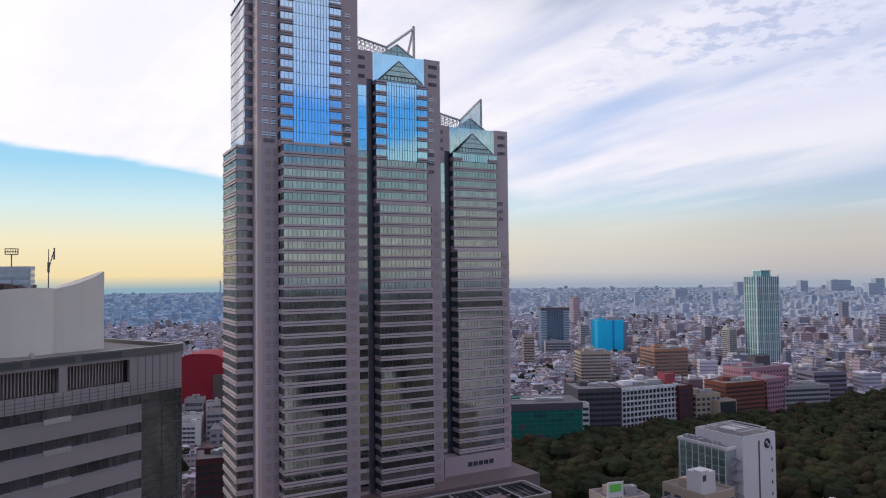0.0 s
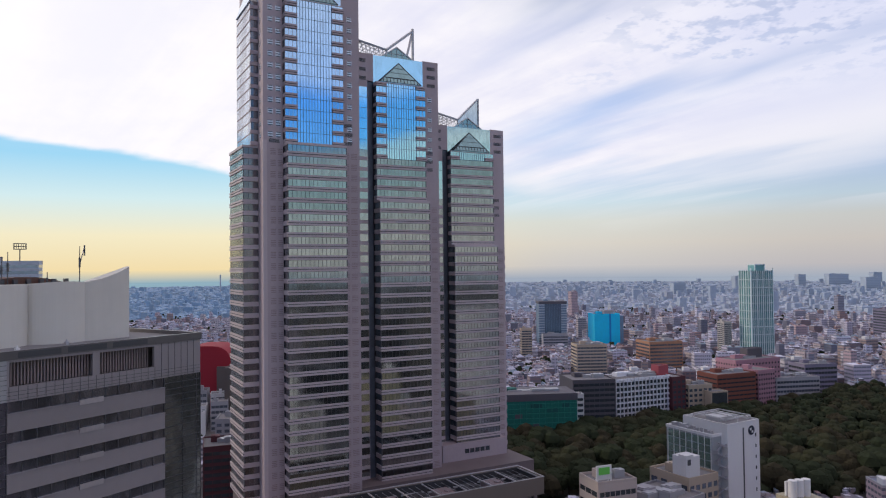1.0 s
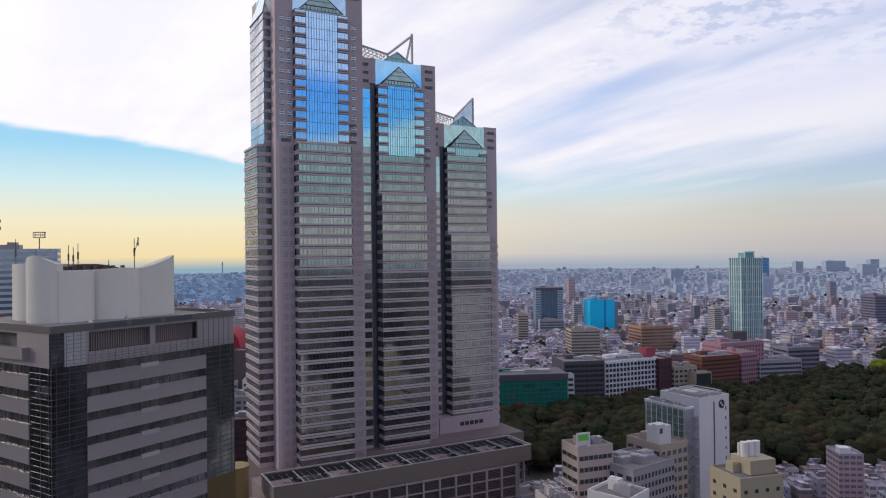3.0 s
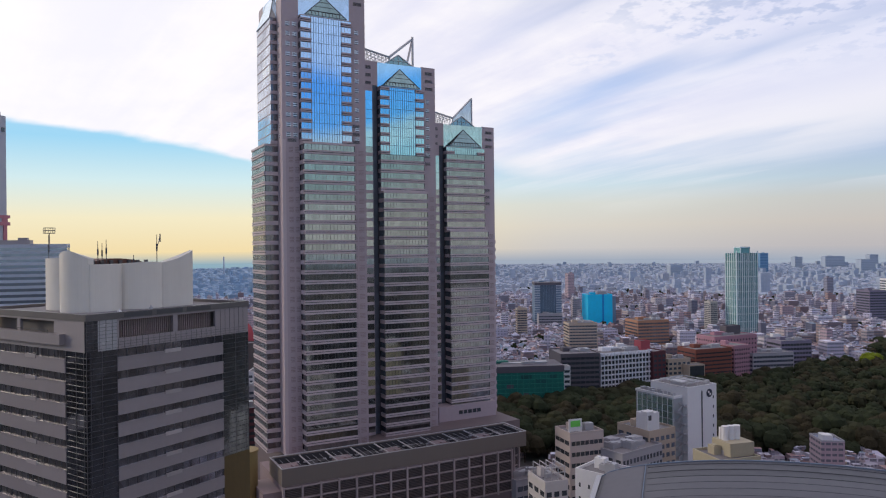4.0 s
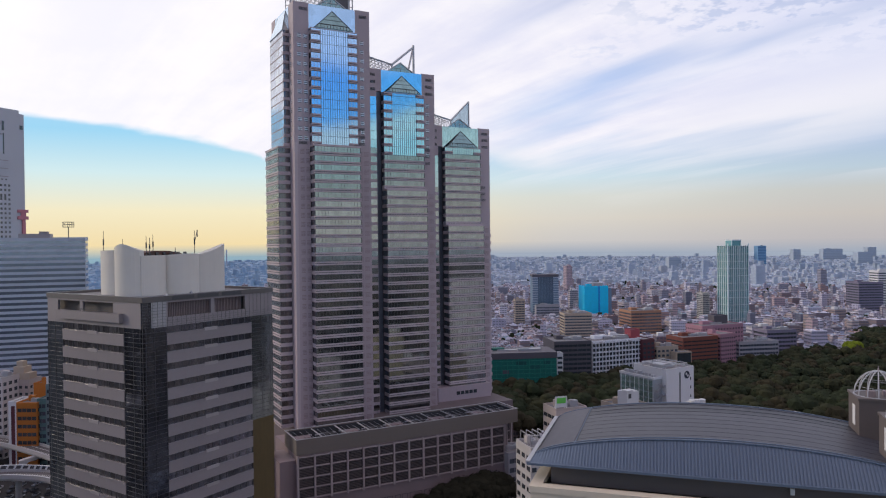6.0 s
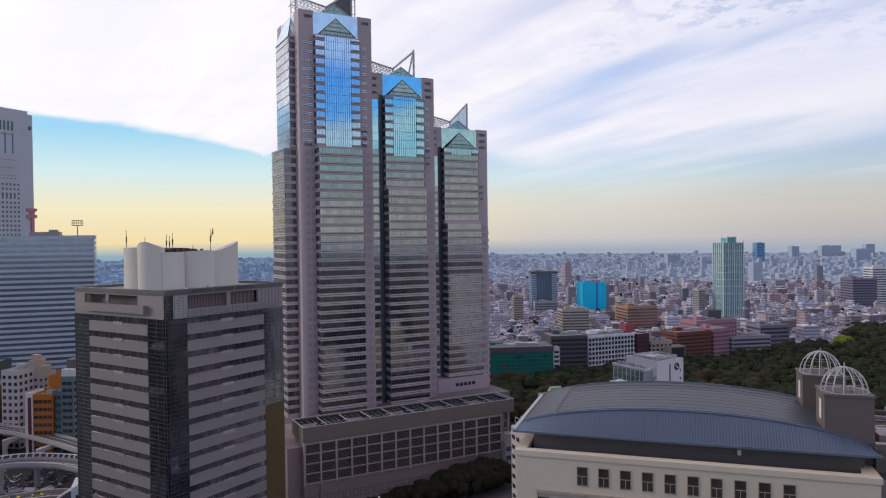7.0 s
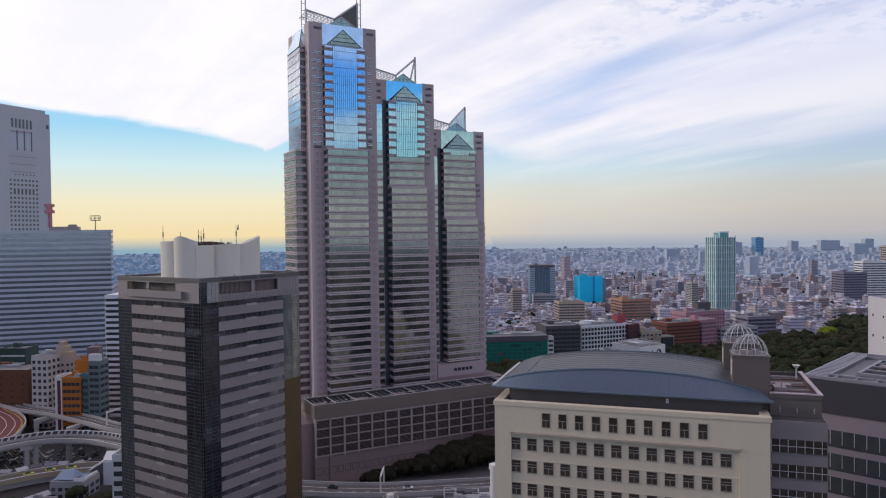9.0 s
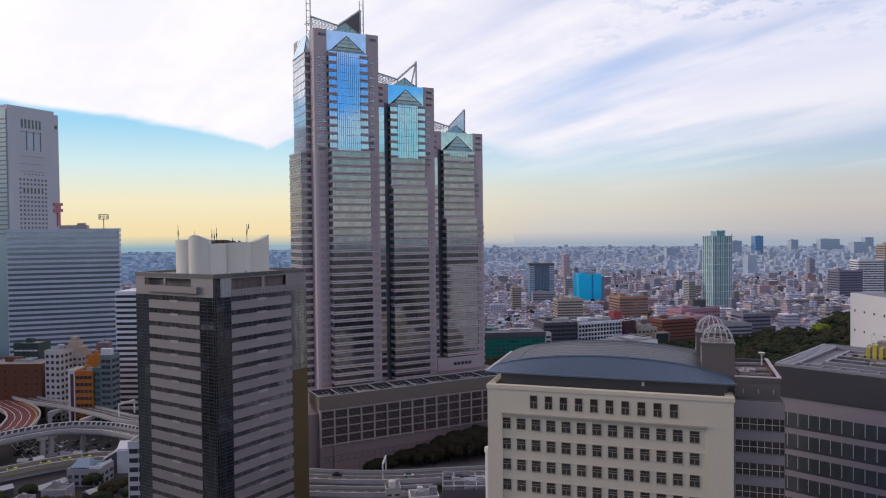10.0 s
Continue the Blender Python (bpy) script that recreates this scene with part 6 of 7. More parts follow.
b = building("cream_stepped_block", "pale yellow stepped block with white ducts", "building", 164.9, 105.8, -12, 15, 14, 48.2, YELLOW, 13, 4, "punched", 3, GLASS_DARK, clutter=3, win=(0.3, 0.3))
part("upper_storey", G().box(-1.5, 3, 48.5, 7.5, 12, 52.8), YELLOW, b)
part("duct", G().cylinder(0.4, 8, 52.8, 57.2, 1.1).cylinder(2.6, 8, 52.8, 57.2, 1.1).cylinder(4.8, 8, 52.8, 57.2, 1.1).box(-0.6, 9.2, 52.8, 6.0, 9.8, 56.6), WHITE, b)
building("corner_shop", "low grey shop by the podium", "building", 152, 200, 0, 16, 14, 18, GREY, 4, 5, "ribbon", 0, clutter=5)
building("low_annex", "low flat annex with roof clutter", "building", 166, 206, 4, 14, 16, 14, CONCRETE, 3, 4, "ribbon", 0, clutter=5)
building("lattice_roof_shop", "low shop with a lattice roof frame", "building", 54, 72, -28, 18, 14, 32.8, CHARCOAL, 9, 4, "ribbon", 3, GLASS_DARK, roof=CHARCOAL, clutter=6)
b = [o for o in scene.objects if o.name == "lattice_roof_shop"][0]
for k in range(6):
    part("lattice_bar", G().beam((-9 + 3.6 * k, 0, 34.6), (-9 + 3.6 * k, 14, 34.6), 0.28).beam((-9 + 3.6 * k, 0.2, 32.8), (-9 + 3.6 * k, 0.2, 34.6), 0.22), FRAME_PALE, b)
for k in range(4):
    part("lattice_bar", G().beam((-9, 0.1 + 4.6 * k, 34.9), (9, 0.1 + 4.6 * k, 34.9), 0.28), FRAME_PALE, b)
single("vent_pipe", G().cylinder(0, 0, 0, 53, 1.2, n=18).cylinder(0, 0, 53, 54.2, 1.5, 1.35, 18), WHITE, "tall white round exhaust pipe", "pipe", pose(47.5, 50, 0))
building("small_house", "small beige house with a white tank below the road", "house", 62, 152, -20, 6.5, 8, 6.4, CONCRETE, 3, 2, "punched", 2, clutter=1)
building("small_house", "small white house with roof units", "house", 70, 138, -20, 12, 9, 6, WHITE, 3, 4, "punched", 2, clutter=3, seed=3)
single("water_tank", G().cylinder(0, 0, 0, 2.6, 1.5, n=18).cylinder(0, 0, 2.6, 2.9, 1.6, 1.2, 18), WHITE, "white round rooftop water tank", "water tank", pose(63.2, 156.0, 6.5))

# west, beyond the ramps
building("white_apartments", "white apartment block with small windows and roof house", "apartment building", -68, 384, -36, 10.5, 16, 43.6, paint("aged_white_render", (0.53, 0.50, 0.51)), 11, 3, "punched", 4, GLASS_DARK, clutter=3, win=(0.55, 0.5))
b = building("pale_tower_house", "pale pink stepped apartment house with a roof tower", "building", -57, 391, -30, 13, 12, 40, paint("greyish_pink_render", (0.45, 0.38, 0.37)), 10, 4, "punched", 3, GLASS_DARK, clutter=0, win=(0.5, 0.4))
part("roof_tower", G().box(-3, 1, 40, 3, 8, 48).box(-1.8, 2, 48, 1.8, 6, 51), BEIGE, b)
part("roof_step", G().box(3, 1, 40, 6, 8, 44.5), BEIGE, b)
building("orange_block", "orange tiled office with white stair edge", "office building", -51.2, 351, -30, 11, 12, 34.5, ORANGE, 8, 4, "ribbon", 3, GLASS_DARK, clutter=2, win=(0.7, 0.45))
b = building("brown_edge_block", "narrow dark brown and white stair block", "building", -57.8, 355, -30, 4.2, 12, 35, WHITE, clutter=0)
part("stair_window", G().box(-0.6, -0.1, 2, 1.3, 0.1, 33.5), MAROON, b)
building("orange_roof_house", "small orange rooftop house", "building", -45, 368, -30, 8.5, 8, 41, ORANGE, clutter=1)
building("teal_block", "dark teal tiled block", "office building", -44.4, 349, -28, 5.0, 12, 36, TEAL, 9, 2, "ribbon", 0, clutter=0)
b = building("teal_glass_block", "teal glass office with a white roof sign", "office building", -39.6, 341, -34, 6.8, 9, 44.4, paint("slate_teal_panel", (0.16, 0.21, 0.22)), 12, 2, "ribbon", 2, GLASS_DARK, clutter=0)
part("sign_box", G().box(-3.4, 0.5, 45.3, 3.4, 3, 49), WHITE, b)
striped("white_banded_tower", "slim white tower with dark window bands", -8, 380, -28, 26, 24, 79, 3.6, WHITE_GRID, GLASS_DARK, 0.5)
building("brick_hall", "brown brick block beside the ramps", "building", -92, 404, -28, 40, 24, 34, BROWN_RED, 8, 6, "punched", 0, GLASS_DARK, clutter=2, win=(0.2, 0.2))
b = building("slanted_roof_shop", "dark green block with white window strips", "building", -84, 424, -30, 17, 14, 44, surface("dark_green_panel", (0.03, 0.06, 0.055), 0.5), 9, 5, "ribbon", 0, WHITE, clutter=1, win=(0.5, 0.2))
building("blue_roof_house", "grey house with a pale blue sheet roof", "house", -54, 243, -30, 15.5, 13, 7.4, GREY, 2, 5, "punched", 3, GLASS_DARK, roof=surface("blue_sheet", (0.25, 0.33, 0.45), 0.5), clutter=1)
b = [o for o in scene.objects if o.name == "blue_roof_house"][0]
part("gable_roof", G().add([(-7, 2, 8.3), (1.5, 2, 8.3), (1.5, 11, 8.3), (-7, 11, 8.3), (-5.5, 6.5, 11.6), (0.2, 6.5, 11.6)], [(3, 2, 1, 0), (0, 1, 5, 4), (1, 2, 5), (2, 3, 4, 5), (3, 0, 4)]), bpy.data.materials["blue_sheet"], b, "pale blue hipped sheet roof")
part("roof_edge", G().box(2.4, 1, 8.3, 7.4, 1.5, 9.4).box(6.9, 1.5, 8.3, 7.4, 12, 9.4), WHITE, b)
b = building("white_shed", "white corrugated shed with a glazed lean-to", "shed", -33, 253, -22, 13, 12, 11, paint("shed_white", (0.62, 0.66, 0.72)), clutter=0)
part("gable_roof", G().add([(-6.9, -0.4, 11), (6.9, -0.4, 11), (6.9, 12.4, 11), (-6.9, 12.4, 11), (-6.9, 6, 14.5), (6.9, 6, 14.5)], [(3, 2, 1, 0), (0, 1, 5, 4), (1, 2, 5), (2, 3, 4, 5), (3, 0, 4)]), WHITE, b)
for k in range(12):
    part("sheet_rib", G().box(-6.3 + 1.1 * k, -0.12, 0.3, -6.1 + 1.1 * k, 0.02, 10.8), WHITE, b)
part("lean_to", G().add([(-13.5, 2, 0), (-7, 2, 0), (-7, 11, 0), (-13.5, 11, 0), (-13.5, 2, 6.5), (-7, 2, 10.5), (-7, 11, 10.5), (-13.5, 11, 6.5)], [(3, 2, 1, 0), (4, 5, 6, 7), (0, 1, 5, 4), (1, 2, 6, 5), (2, 3, 7, 6), (3, 0, 4, 7)]), CHARCOAL, b, "dark glazed lean-to")
for p, q in (((-13.6, 1.9, 6.6), (-6.9, 1.9, 10.7)), ((-13.6, 11.1, 6.6), (-6.9, 11.1, 10.7)), ((-13.6, 1.9, 6.6), (-13.6, 11.1, 6.6)), ((-10.2, 1.9, 8.7), (-10.2, 11.1, 8.7))):
    part("roof_bar", G().beam(p, q, 0.4), WHITE, b)
building("white_balcony_house", "white house with dark balconies", "house", -33, 187, -26, 12, 10, 31.5, WHITE, 8, 3, "ribbon", 2, GLASS_DARK, clutter=1)
building("low_yard_house", "low grey yard building", "house", -66, 222, -26, 10, 9, 6.5, GREY, 2, 3, "punched", 0, clutter=1)


# ---------------------------------------------------------------- raised roads
ROAD = surface("worn_road", (0.115, 0.105, 0.11), 0.85, vary=0.25, big=0.08, small=1.5, streaks=0.0)
RED_ROAD = surface("red_paving", (0.125, 0.026, 0.03), 0.8, vary=0.3, big=0.1, small=0.8)
YELLOW_MARK = surface("yellow_marking", (0.70, 0.55, 0.06), 0.7)
RAIL = surface("rail_white", (0.50, 0.475, 0.485), 0.6, vary=0.18, big=0.1, small=1.2, streaks=0.2)


def raised_road(name, label, pts, width, thick=1.6, rail=1.1, posts=(), slatted=False, paving=None, lines=(0.0,), dashes=(), arms=(), wall_paint=None):
    """A curved deck through a few plan points (x, y, z), with kerbs, side walls, markings and columns."""
    o = thing(name, label, "road")
    P = [Vector(p) for p in pts]
    line = []
    ext = [2 * P[0] - P[1]] + P + [2 * P[-1] - P[-2]]
    for i in range(1, len(ext) - 2):
        a, b, c, d = ext[i - 1:i + 3]
        for k in range(10):
            t = k / 10
            line.append(0.5 * ((2 * b) + (c - a) * t + (2 * a - 5 * b + 4 * c - d) * t * t + (3 * b - a - 3 * c + d) * t ** 3))
    line.append(P[-1])
    side = []
    for i, p in enumerate(line):
        d = (line[min(i + 1, len(line) - 1)] - line[max(i - 1, 0)])
        side.append(Vector((d.y, -d.x, 0)).normalized())

    def strip(u0, u1, z0, z1):
        g = G()
        ring = lambda p, s: [p + s * u0 + Vector((0, 0, z0)), p + s * u1 + Vector((0, 0, z0)), p + s * u1 + Vector((0, 0, z1)), p + s * u0 + Vector((0, 0, z1))]
        v = [q for p, s in zip(line, side) for q in ring(p, s)]
        f = []
        for i in range(len(line) - 1):
            k = 4 * i
            f += [(k + a, k + b, k + 4 + b, k + 4 + a) for a, b in ((0, 1), (1, 2), (2, 3), (3, 0))]
        f += [(3, 2, 1, 0), tuple(4 * (len(line) - 1) + i for i in range(4))]
        return g.add(v, f)

    h = width / 2
    part("girder", strip(-h + 0.7, h - 0.7, -thick, -0.05), CONCRETE, o)
    part("carriageway", strip(-h + 0.6, h - 0.6, -0.05, 0.02), paving or ROAD, o)
    for u in (-h, h - 0.5):
        wall = part("side_wall", strip(u, u + 0.5, -thick * 0.35, rail), wall_paint or RAIL, o)
        part("coping", strip(u - 0.12, u + 0.62, rail, rail + 0.18), FRAME_PALE, wall)
    for u in lines:
        part("lane_line", strip(u - 0.14, u + 0.14, 0.02, 0.03), WHITE, o)
    for u, col in dashes:
        for i in range(1, len(line) - 1, 1 if col is YELLOW_MARK else 2):
            p, q, s = line[i], line[i].lerp(line[i + 1], 0.6), side[i]
            part("lane_dash", G().beam(p + s * u + Vector((0, 0, 0.05)), q + s * u + Vector((0, 0, 0.05)), 0.5 if col is YELLOW_MARK else 0.3, 0.05), col, o)
    if slatted:
        w = part("screen", strip(-h + 0.15, -h + 0.3, rail + 0.18, rail + 1.7), GRANITE_DARK, o, "dark noise screen")
        part("screen_rail", strip(-h - 0.05, -h + 0.5, rail + 1.7, rail + 2.0), WHITE, w)
        post = G().box(-0.4, -0.15, 0, 0.4, 0.12, 1.9).mesh("screen_post", WHITE)
        run, last = 0.0, -9.0
        for i in range(len(line) - 1):
            seg = (line[i + 1] - line[i]).length
            while last + 2.9 < run + seg:
                last = max(last + 2.9, run)
                t, s = (last - run) / seg, side[i]
                q = line[i].lerp(line[i + 1], t) - s * (h - 0.42)
                part("screen_post", post, None, w, m=pose(q.x, q.y, q.z + rail, 0, 0, math.degrees(math.atan2(s.y, s.x)) + 90) @ Matrix.Rotation(0.45, 4, "Y"))
            run += seg
    for x, y, top in posts:
        part("column", G().cylinder(x, y, 0, top - 1.4, 1.4, 1.4, 16).box(x - 2.6, y - 1.6, top - 1.4, x + 2.6, y + 1.6, top), CONCRETE, o)
    for (ax, ay), (bx, by), top in arms:                   # side columns that carry the deck on a long arm
        g = G().beam((ax, ay, 0), (ax, ay, top - 0.6), 2.4, 2.4).beam((ax, ay, top - 1.3), (bx, by, top - 0.5), 2.2, 1.9)
        d = Vector((bx - ax, by - ay, 0)).normalized()
        g.beam((ax, ay, top - 4.2), (ax + 2.6 * d.x, ay + 2.6 * d.y, top - 1.6), 2.0, 1.0)
        part("bracket_column", g, RAIL, o, "pale column with a long side arm")
    return o


raised_road("expressway_ramp", "curved concrete expressway ramp with a slatted screen", [(-150, 262, 12), (-102, 296, 12), (-68, 308.5, 12), (-46, 299, 12), (-30, 279, 12), (5, 225, 10)], 9, posts=((-68, 307, 10.4), (-72, 304.5, 10.4), (-53, 305.5, 10.4), (-34, 284, 10.4), (-100, 296, 10.4)), slatted=True)
raised_road("expressway", "raised expressway passing the apartment blocks", [(-160, 470, 14), (-100, 423, 13.5), (-77, 387, 13), (-58, 361, 13), (-43, 335, 13), (-24, 303, 12.5), (20, 262, 11)], 9.5, lines=(-1.6, 1.6), arms=(((-69.5, 361), (-60, 364), 11.6), ((-53, 332), (-43, 337), 11.6), ((-88, 384), (-77, 390), 11.6)))
raised_road("loop_ramp", "tight curved ramp with reddish paving", [(-150, 416, 12), (-103, 406, 12), (-91, 386, 12), (-84, 364, 11.9), (-83, 343, 11.7), (-90, 318, 11.5), (-120, 294, 11)], 17, paving=RED_ROAD, lines=(-3.2, 1.0, 4.4), dashes=((-6.4, YELLOW_MARK),), posts=((-84, 380, 10.3), (-80, 345, 10.2), (-96, 312, 9.8)))
raised_road("lower_road", "low concrete viaduct with yellow marks", [(-140, 258, 4), (-89, 272, 4), (-60, 277, 4), (-36, 270, 4), (0, 238, 4)], 9.5, thick=3.6, lines=(), dashes=((0.0, WHITE),), wall_paint=paint("tan_concrete", (0.40, 0.34, 0.25)))
raised_road("front_expressway", "wide raised expressway in front of the podium", [(0, 222, 5.8), (36, 190, 5.8), (62, 172, 5.8), (90, 160, 5.8), (125, 148, 5.8), (170, 140, 5.8)], 13, lines=(-2.2,), dashes=((1.8, WHITE),), posts=((30, 195, 4.2), (62, 172, 4.2), (96, 158, 4.2), (130, 146.5, 4.2)))
raised_road("front_slip_road", "slip road beside the expressway", [(5, 198, 4), (32, 176, 4), (55, 161, 4), (80, 150, 4)], 8, lines=(), dashes=((-1.0, WHITE),), posts=((30, 178, 2.4), (58, 159.5, 2.4)))
for i, (x, y, w, h) in enumerate(((-92, 234, 8, 5), (-79, 222, 7, 4.5), (-64, 210, 7, 5), (-98, 214, 8, 6))):
    building("yard_house", "small dull house among the yards below the ramps", "house", x, y, -40 + 9 * i, w, 7, h, (CHARCOAL, GREY, BROWN, BROWN)[i], 2, 3, "punched", 0, GLASS_DARK, roof=CHARCOAL, clutter=1, group="yard houses", seed=60 + i)
single("yard", G().box(-160, 185, 0.02, 10, 470, 0.06), surface("dark_yard", (0.032, 0.03, 0.032), 0.9, vary=0.5, big=0.06, small=0.6), "dark asphalt yards and lanes below the ramps", "road", kind="structure")
lane = G()
for k in range(7):
    lane.beam((-75 + 3.2 * k, 286, 0.09), (-90 + 3.2 * k, 345, 0.09), 0.16, 0.04)
single("parking_lines", lane, WHITE, "thin white lines on the yard", "road marking", kind="structure")
SHED_ROOF = surface("grey_sheet_roof", (0.42, 0.42, 0.45), 0.6, vary=0.3, big=0.3, small=1.5)
for x, y, l, rz in ((-68.5, 243, 16, 32), (-66, 224, 13, 28), (-88, 248, 11, 20), (-49, 226, 10, 30)):
    b = thing("long_shed", "long low shed with a pale grey sheet roof", "shed", x, y, 0.06, rz, group="yard sheds")
    part("wall", G().box(-l / 2, -2.6, 0, l / 2, 2.6, 3.2), CHARCOAL, b)
    part("roof", G().add([(-l / 2 - 0.4, -3, 3.2), (l / 2 + 0.4, -3, 3.2), (l / 2 + 0.4, 3, 3.2), (-l / 2 - 0.4, 3, 3.2), (-l / 2 - 0.4, 0, 4.5), (l / 2 + 0.4, 0, 4.5)], [(3, 2, 1, 0), (0, 1, 5, 4), (1, 2, 5), (2, 3, 4, 5), (3, 0, 4)]), SHED_ROOF, b)
for x, y, rz in ((66, 171, 60), (-30, 322, 40)):
    single("road_gantry", G().box(-6, -0.3, 0, -5.4, 0.3, 7).box(5.4, -0.3, 0, 6, 0.3, 7).box(-6, -0.3, 7, 6, 0.3, 8), WHITE, "white steel gantry over the expressway", "gantry", pose(x, y, 5.8 if x > 0 else 12.5, 0, 0, rz), group="road gantries")
for i in range(5):
    single("street_lamp", G().cylinder(0, 0, 0, 8, 0.09, 0.05, 8).beam((0, 0, 8), (0.9, -0.3, 8.2), 0.08).box(0.7, -0.5, 8.15, 1.3, -0.1, 8.3), FRAME, "slim grey street lamp", "street lamp", pose(62 + 17 * i, 192 - 5 * i, 0), group="street lamps")


# ---------------------------------------------------------------- vehicles on the roads
def vehicle(name, label, x, y, z, rz, size, col):
    l, w, h = size
    o = thing(name, label, "car" if h < 2 else "truck", x, y, z, rz, group="vehicles on the roads")
    if h < 2:
        part("body", G().add([(-l / 2, -w / 2, 0.35), (l / 2, -w / 2, 0.35), (l / 2, w / 2, 0.35), (-l / 2, w / 2, 0.35), (-l / 2, -w / 2, 0.9), (l / 2, -w / 2, 0.85), (l / 2, w / 2, 0.85), (-l / 2, w / 2, 0.9)],
                             [(3, 2, 1, 0), (4, 5, 6, 7), (0, 1, 5, 4), (1, 2, 6, 5), (2, 3, 7, 6), (3, 0, 4, 7)]), col, o)
        part("cabin", G().add([(-l * 0.38, -w * 0.46, 0.88), (l * 0.22, -w * 0.46, 0.88), (l * 0.22, w * 0.46, 0.88), (-l * 0.38, w * 0.46, 0.88), (-l * 0.28, -w * 0.38, h), (l * 0.06, -w * 0.38, h), (l * 0.06, w * 0.38, h), (-l * 0.28, w * 0.38, h)],
                              [(3, 2, 1, 0), (4, 5, 6, 7), (0, 1, 5, 4), (1, 2, 6, 5), (2, 3, 7, 6), (3, 0, 4, 7)]), GLASS_DARK, o)
    else:
        part("cargo_box", G().box(-l / 2, -w / 2, 0.8, l * 0.25, w / 2, h), col, o)
        part("cab", G().box(l * 0.28, -w / 2, 0.5, l / 2, w / 2, h * 0.8), WHITE, o)
    for a in (-0.32, 0.32):
        for s in (-1, 1):
            part("wheel", G().beam((a * l, s * w * 0.5, 0.33), (a * l, s * w * 0.38, 0.33), 0.66), ASPHALT, o)
    return o


YELLOW_CAR = surface("yellow_paint", (0.7, 0.62, 0.05), 0.35)
DARK_CAR = surface("dark_car_paint", (0.04, 0.04, 0.05), 0.3)
for i, (x, y, z, rz, c) in enumerate(((-84, 273.5, 4, 10, YELLOW_CAR), (-70, 276.5, 4, 10, YELLOW_CAR), (-61, 278, 4, 3, YELLOW_CAR), (-52, 277, 4, -12, YELLOW_CAR), (-45, 300, 0, 40, WHITE), (-52, 296, 0, 40, DARK_CAR), (-40, 290, 0, 50, WHITE), (-64, 300, 0, 30, WHITE), (48, 183, 5.8, -34, DARK_CAR), (76, 166, 5.8, -24, WHITE))):
    vehicle("car", {YELLOW_CAR: "small yellow car on the low viaduct", WHITE: "small white car on the road", DARK_CAR: "small dark car on the road"}[c], x, y, z + 0.03, rz, (4.4, 1.8, 1.5), c)
rnd = random.Random(17)
SILVER_CAR = surface("silver_car_paint", (0.40, 0.41, 0.44), 0.3, 0.4)
for k in range(26):
    x, y = -84 + 5.4 * (k % 9) + rnd.uniform(-1, 1), 314 + 8.5 * (k // 9) + rnd.uniform(-1.5, 1.5) - 1.0 * (k % 9)
    col = (WHITE, DARK_CAR, SILVER_CAR)[rnd.randrange(3)]
    vehicle("car", {WHITE: "white car parked in the yard under the ramps", DARK_CAR: "dark car parked in the yard under the ramps", SILVER_CAR: "silver car parked in the yard under the ramps"}[col], x, y, 0.06, rnd.choice((62, 242)) + rnd.uniform(-5, 5), (4.4, 1.8, 1.5), col)
for k in range(7):
    x, y = -80 + 6.2 * k, 292 + rnd.uniform(-2, 2) - (4 * max(0, k - 4))
    single("yard_shed", G().box(-2.4, -1.8, 0, 2.4, 1.8, 2.8).add([(-2.7, -2.1, 2.8), (2.7, -2.1, 2.8), (2.7, 2.1, 2.8), (-2.7, 2.1, 2.8), (-2.7, 0, 3.9), (2.7, 0, 3.9)], [(3, 2, 1, 0), (0, 1, 5, 4), (1, 2, 5), (2, 3, 4, 5), (3, 0, 4)]), (GREY, STEEL, CHARCOAL, LILAC)[k % 4], "small grey yard shed under the ramp", "shed", pose(x, y, 0.06, 0, 0, rnd.uniform(-40, 40)), group="yard sheds")
vehicle("truck", "small green lorry on the expressway", 113, 151.5, 5.83, -18, (7, 2.4, 3.0), surface("lorry_green", (0.02, 0.16, 0.12), 0.5))


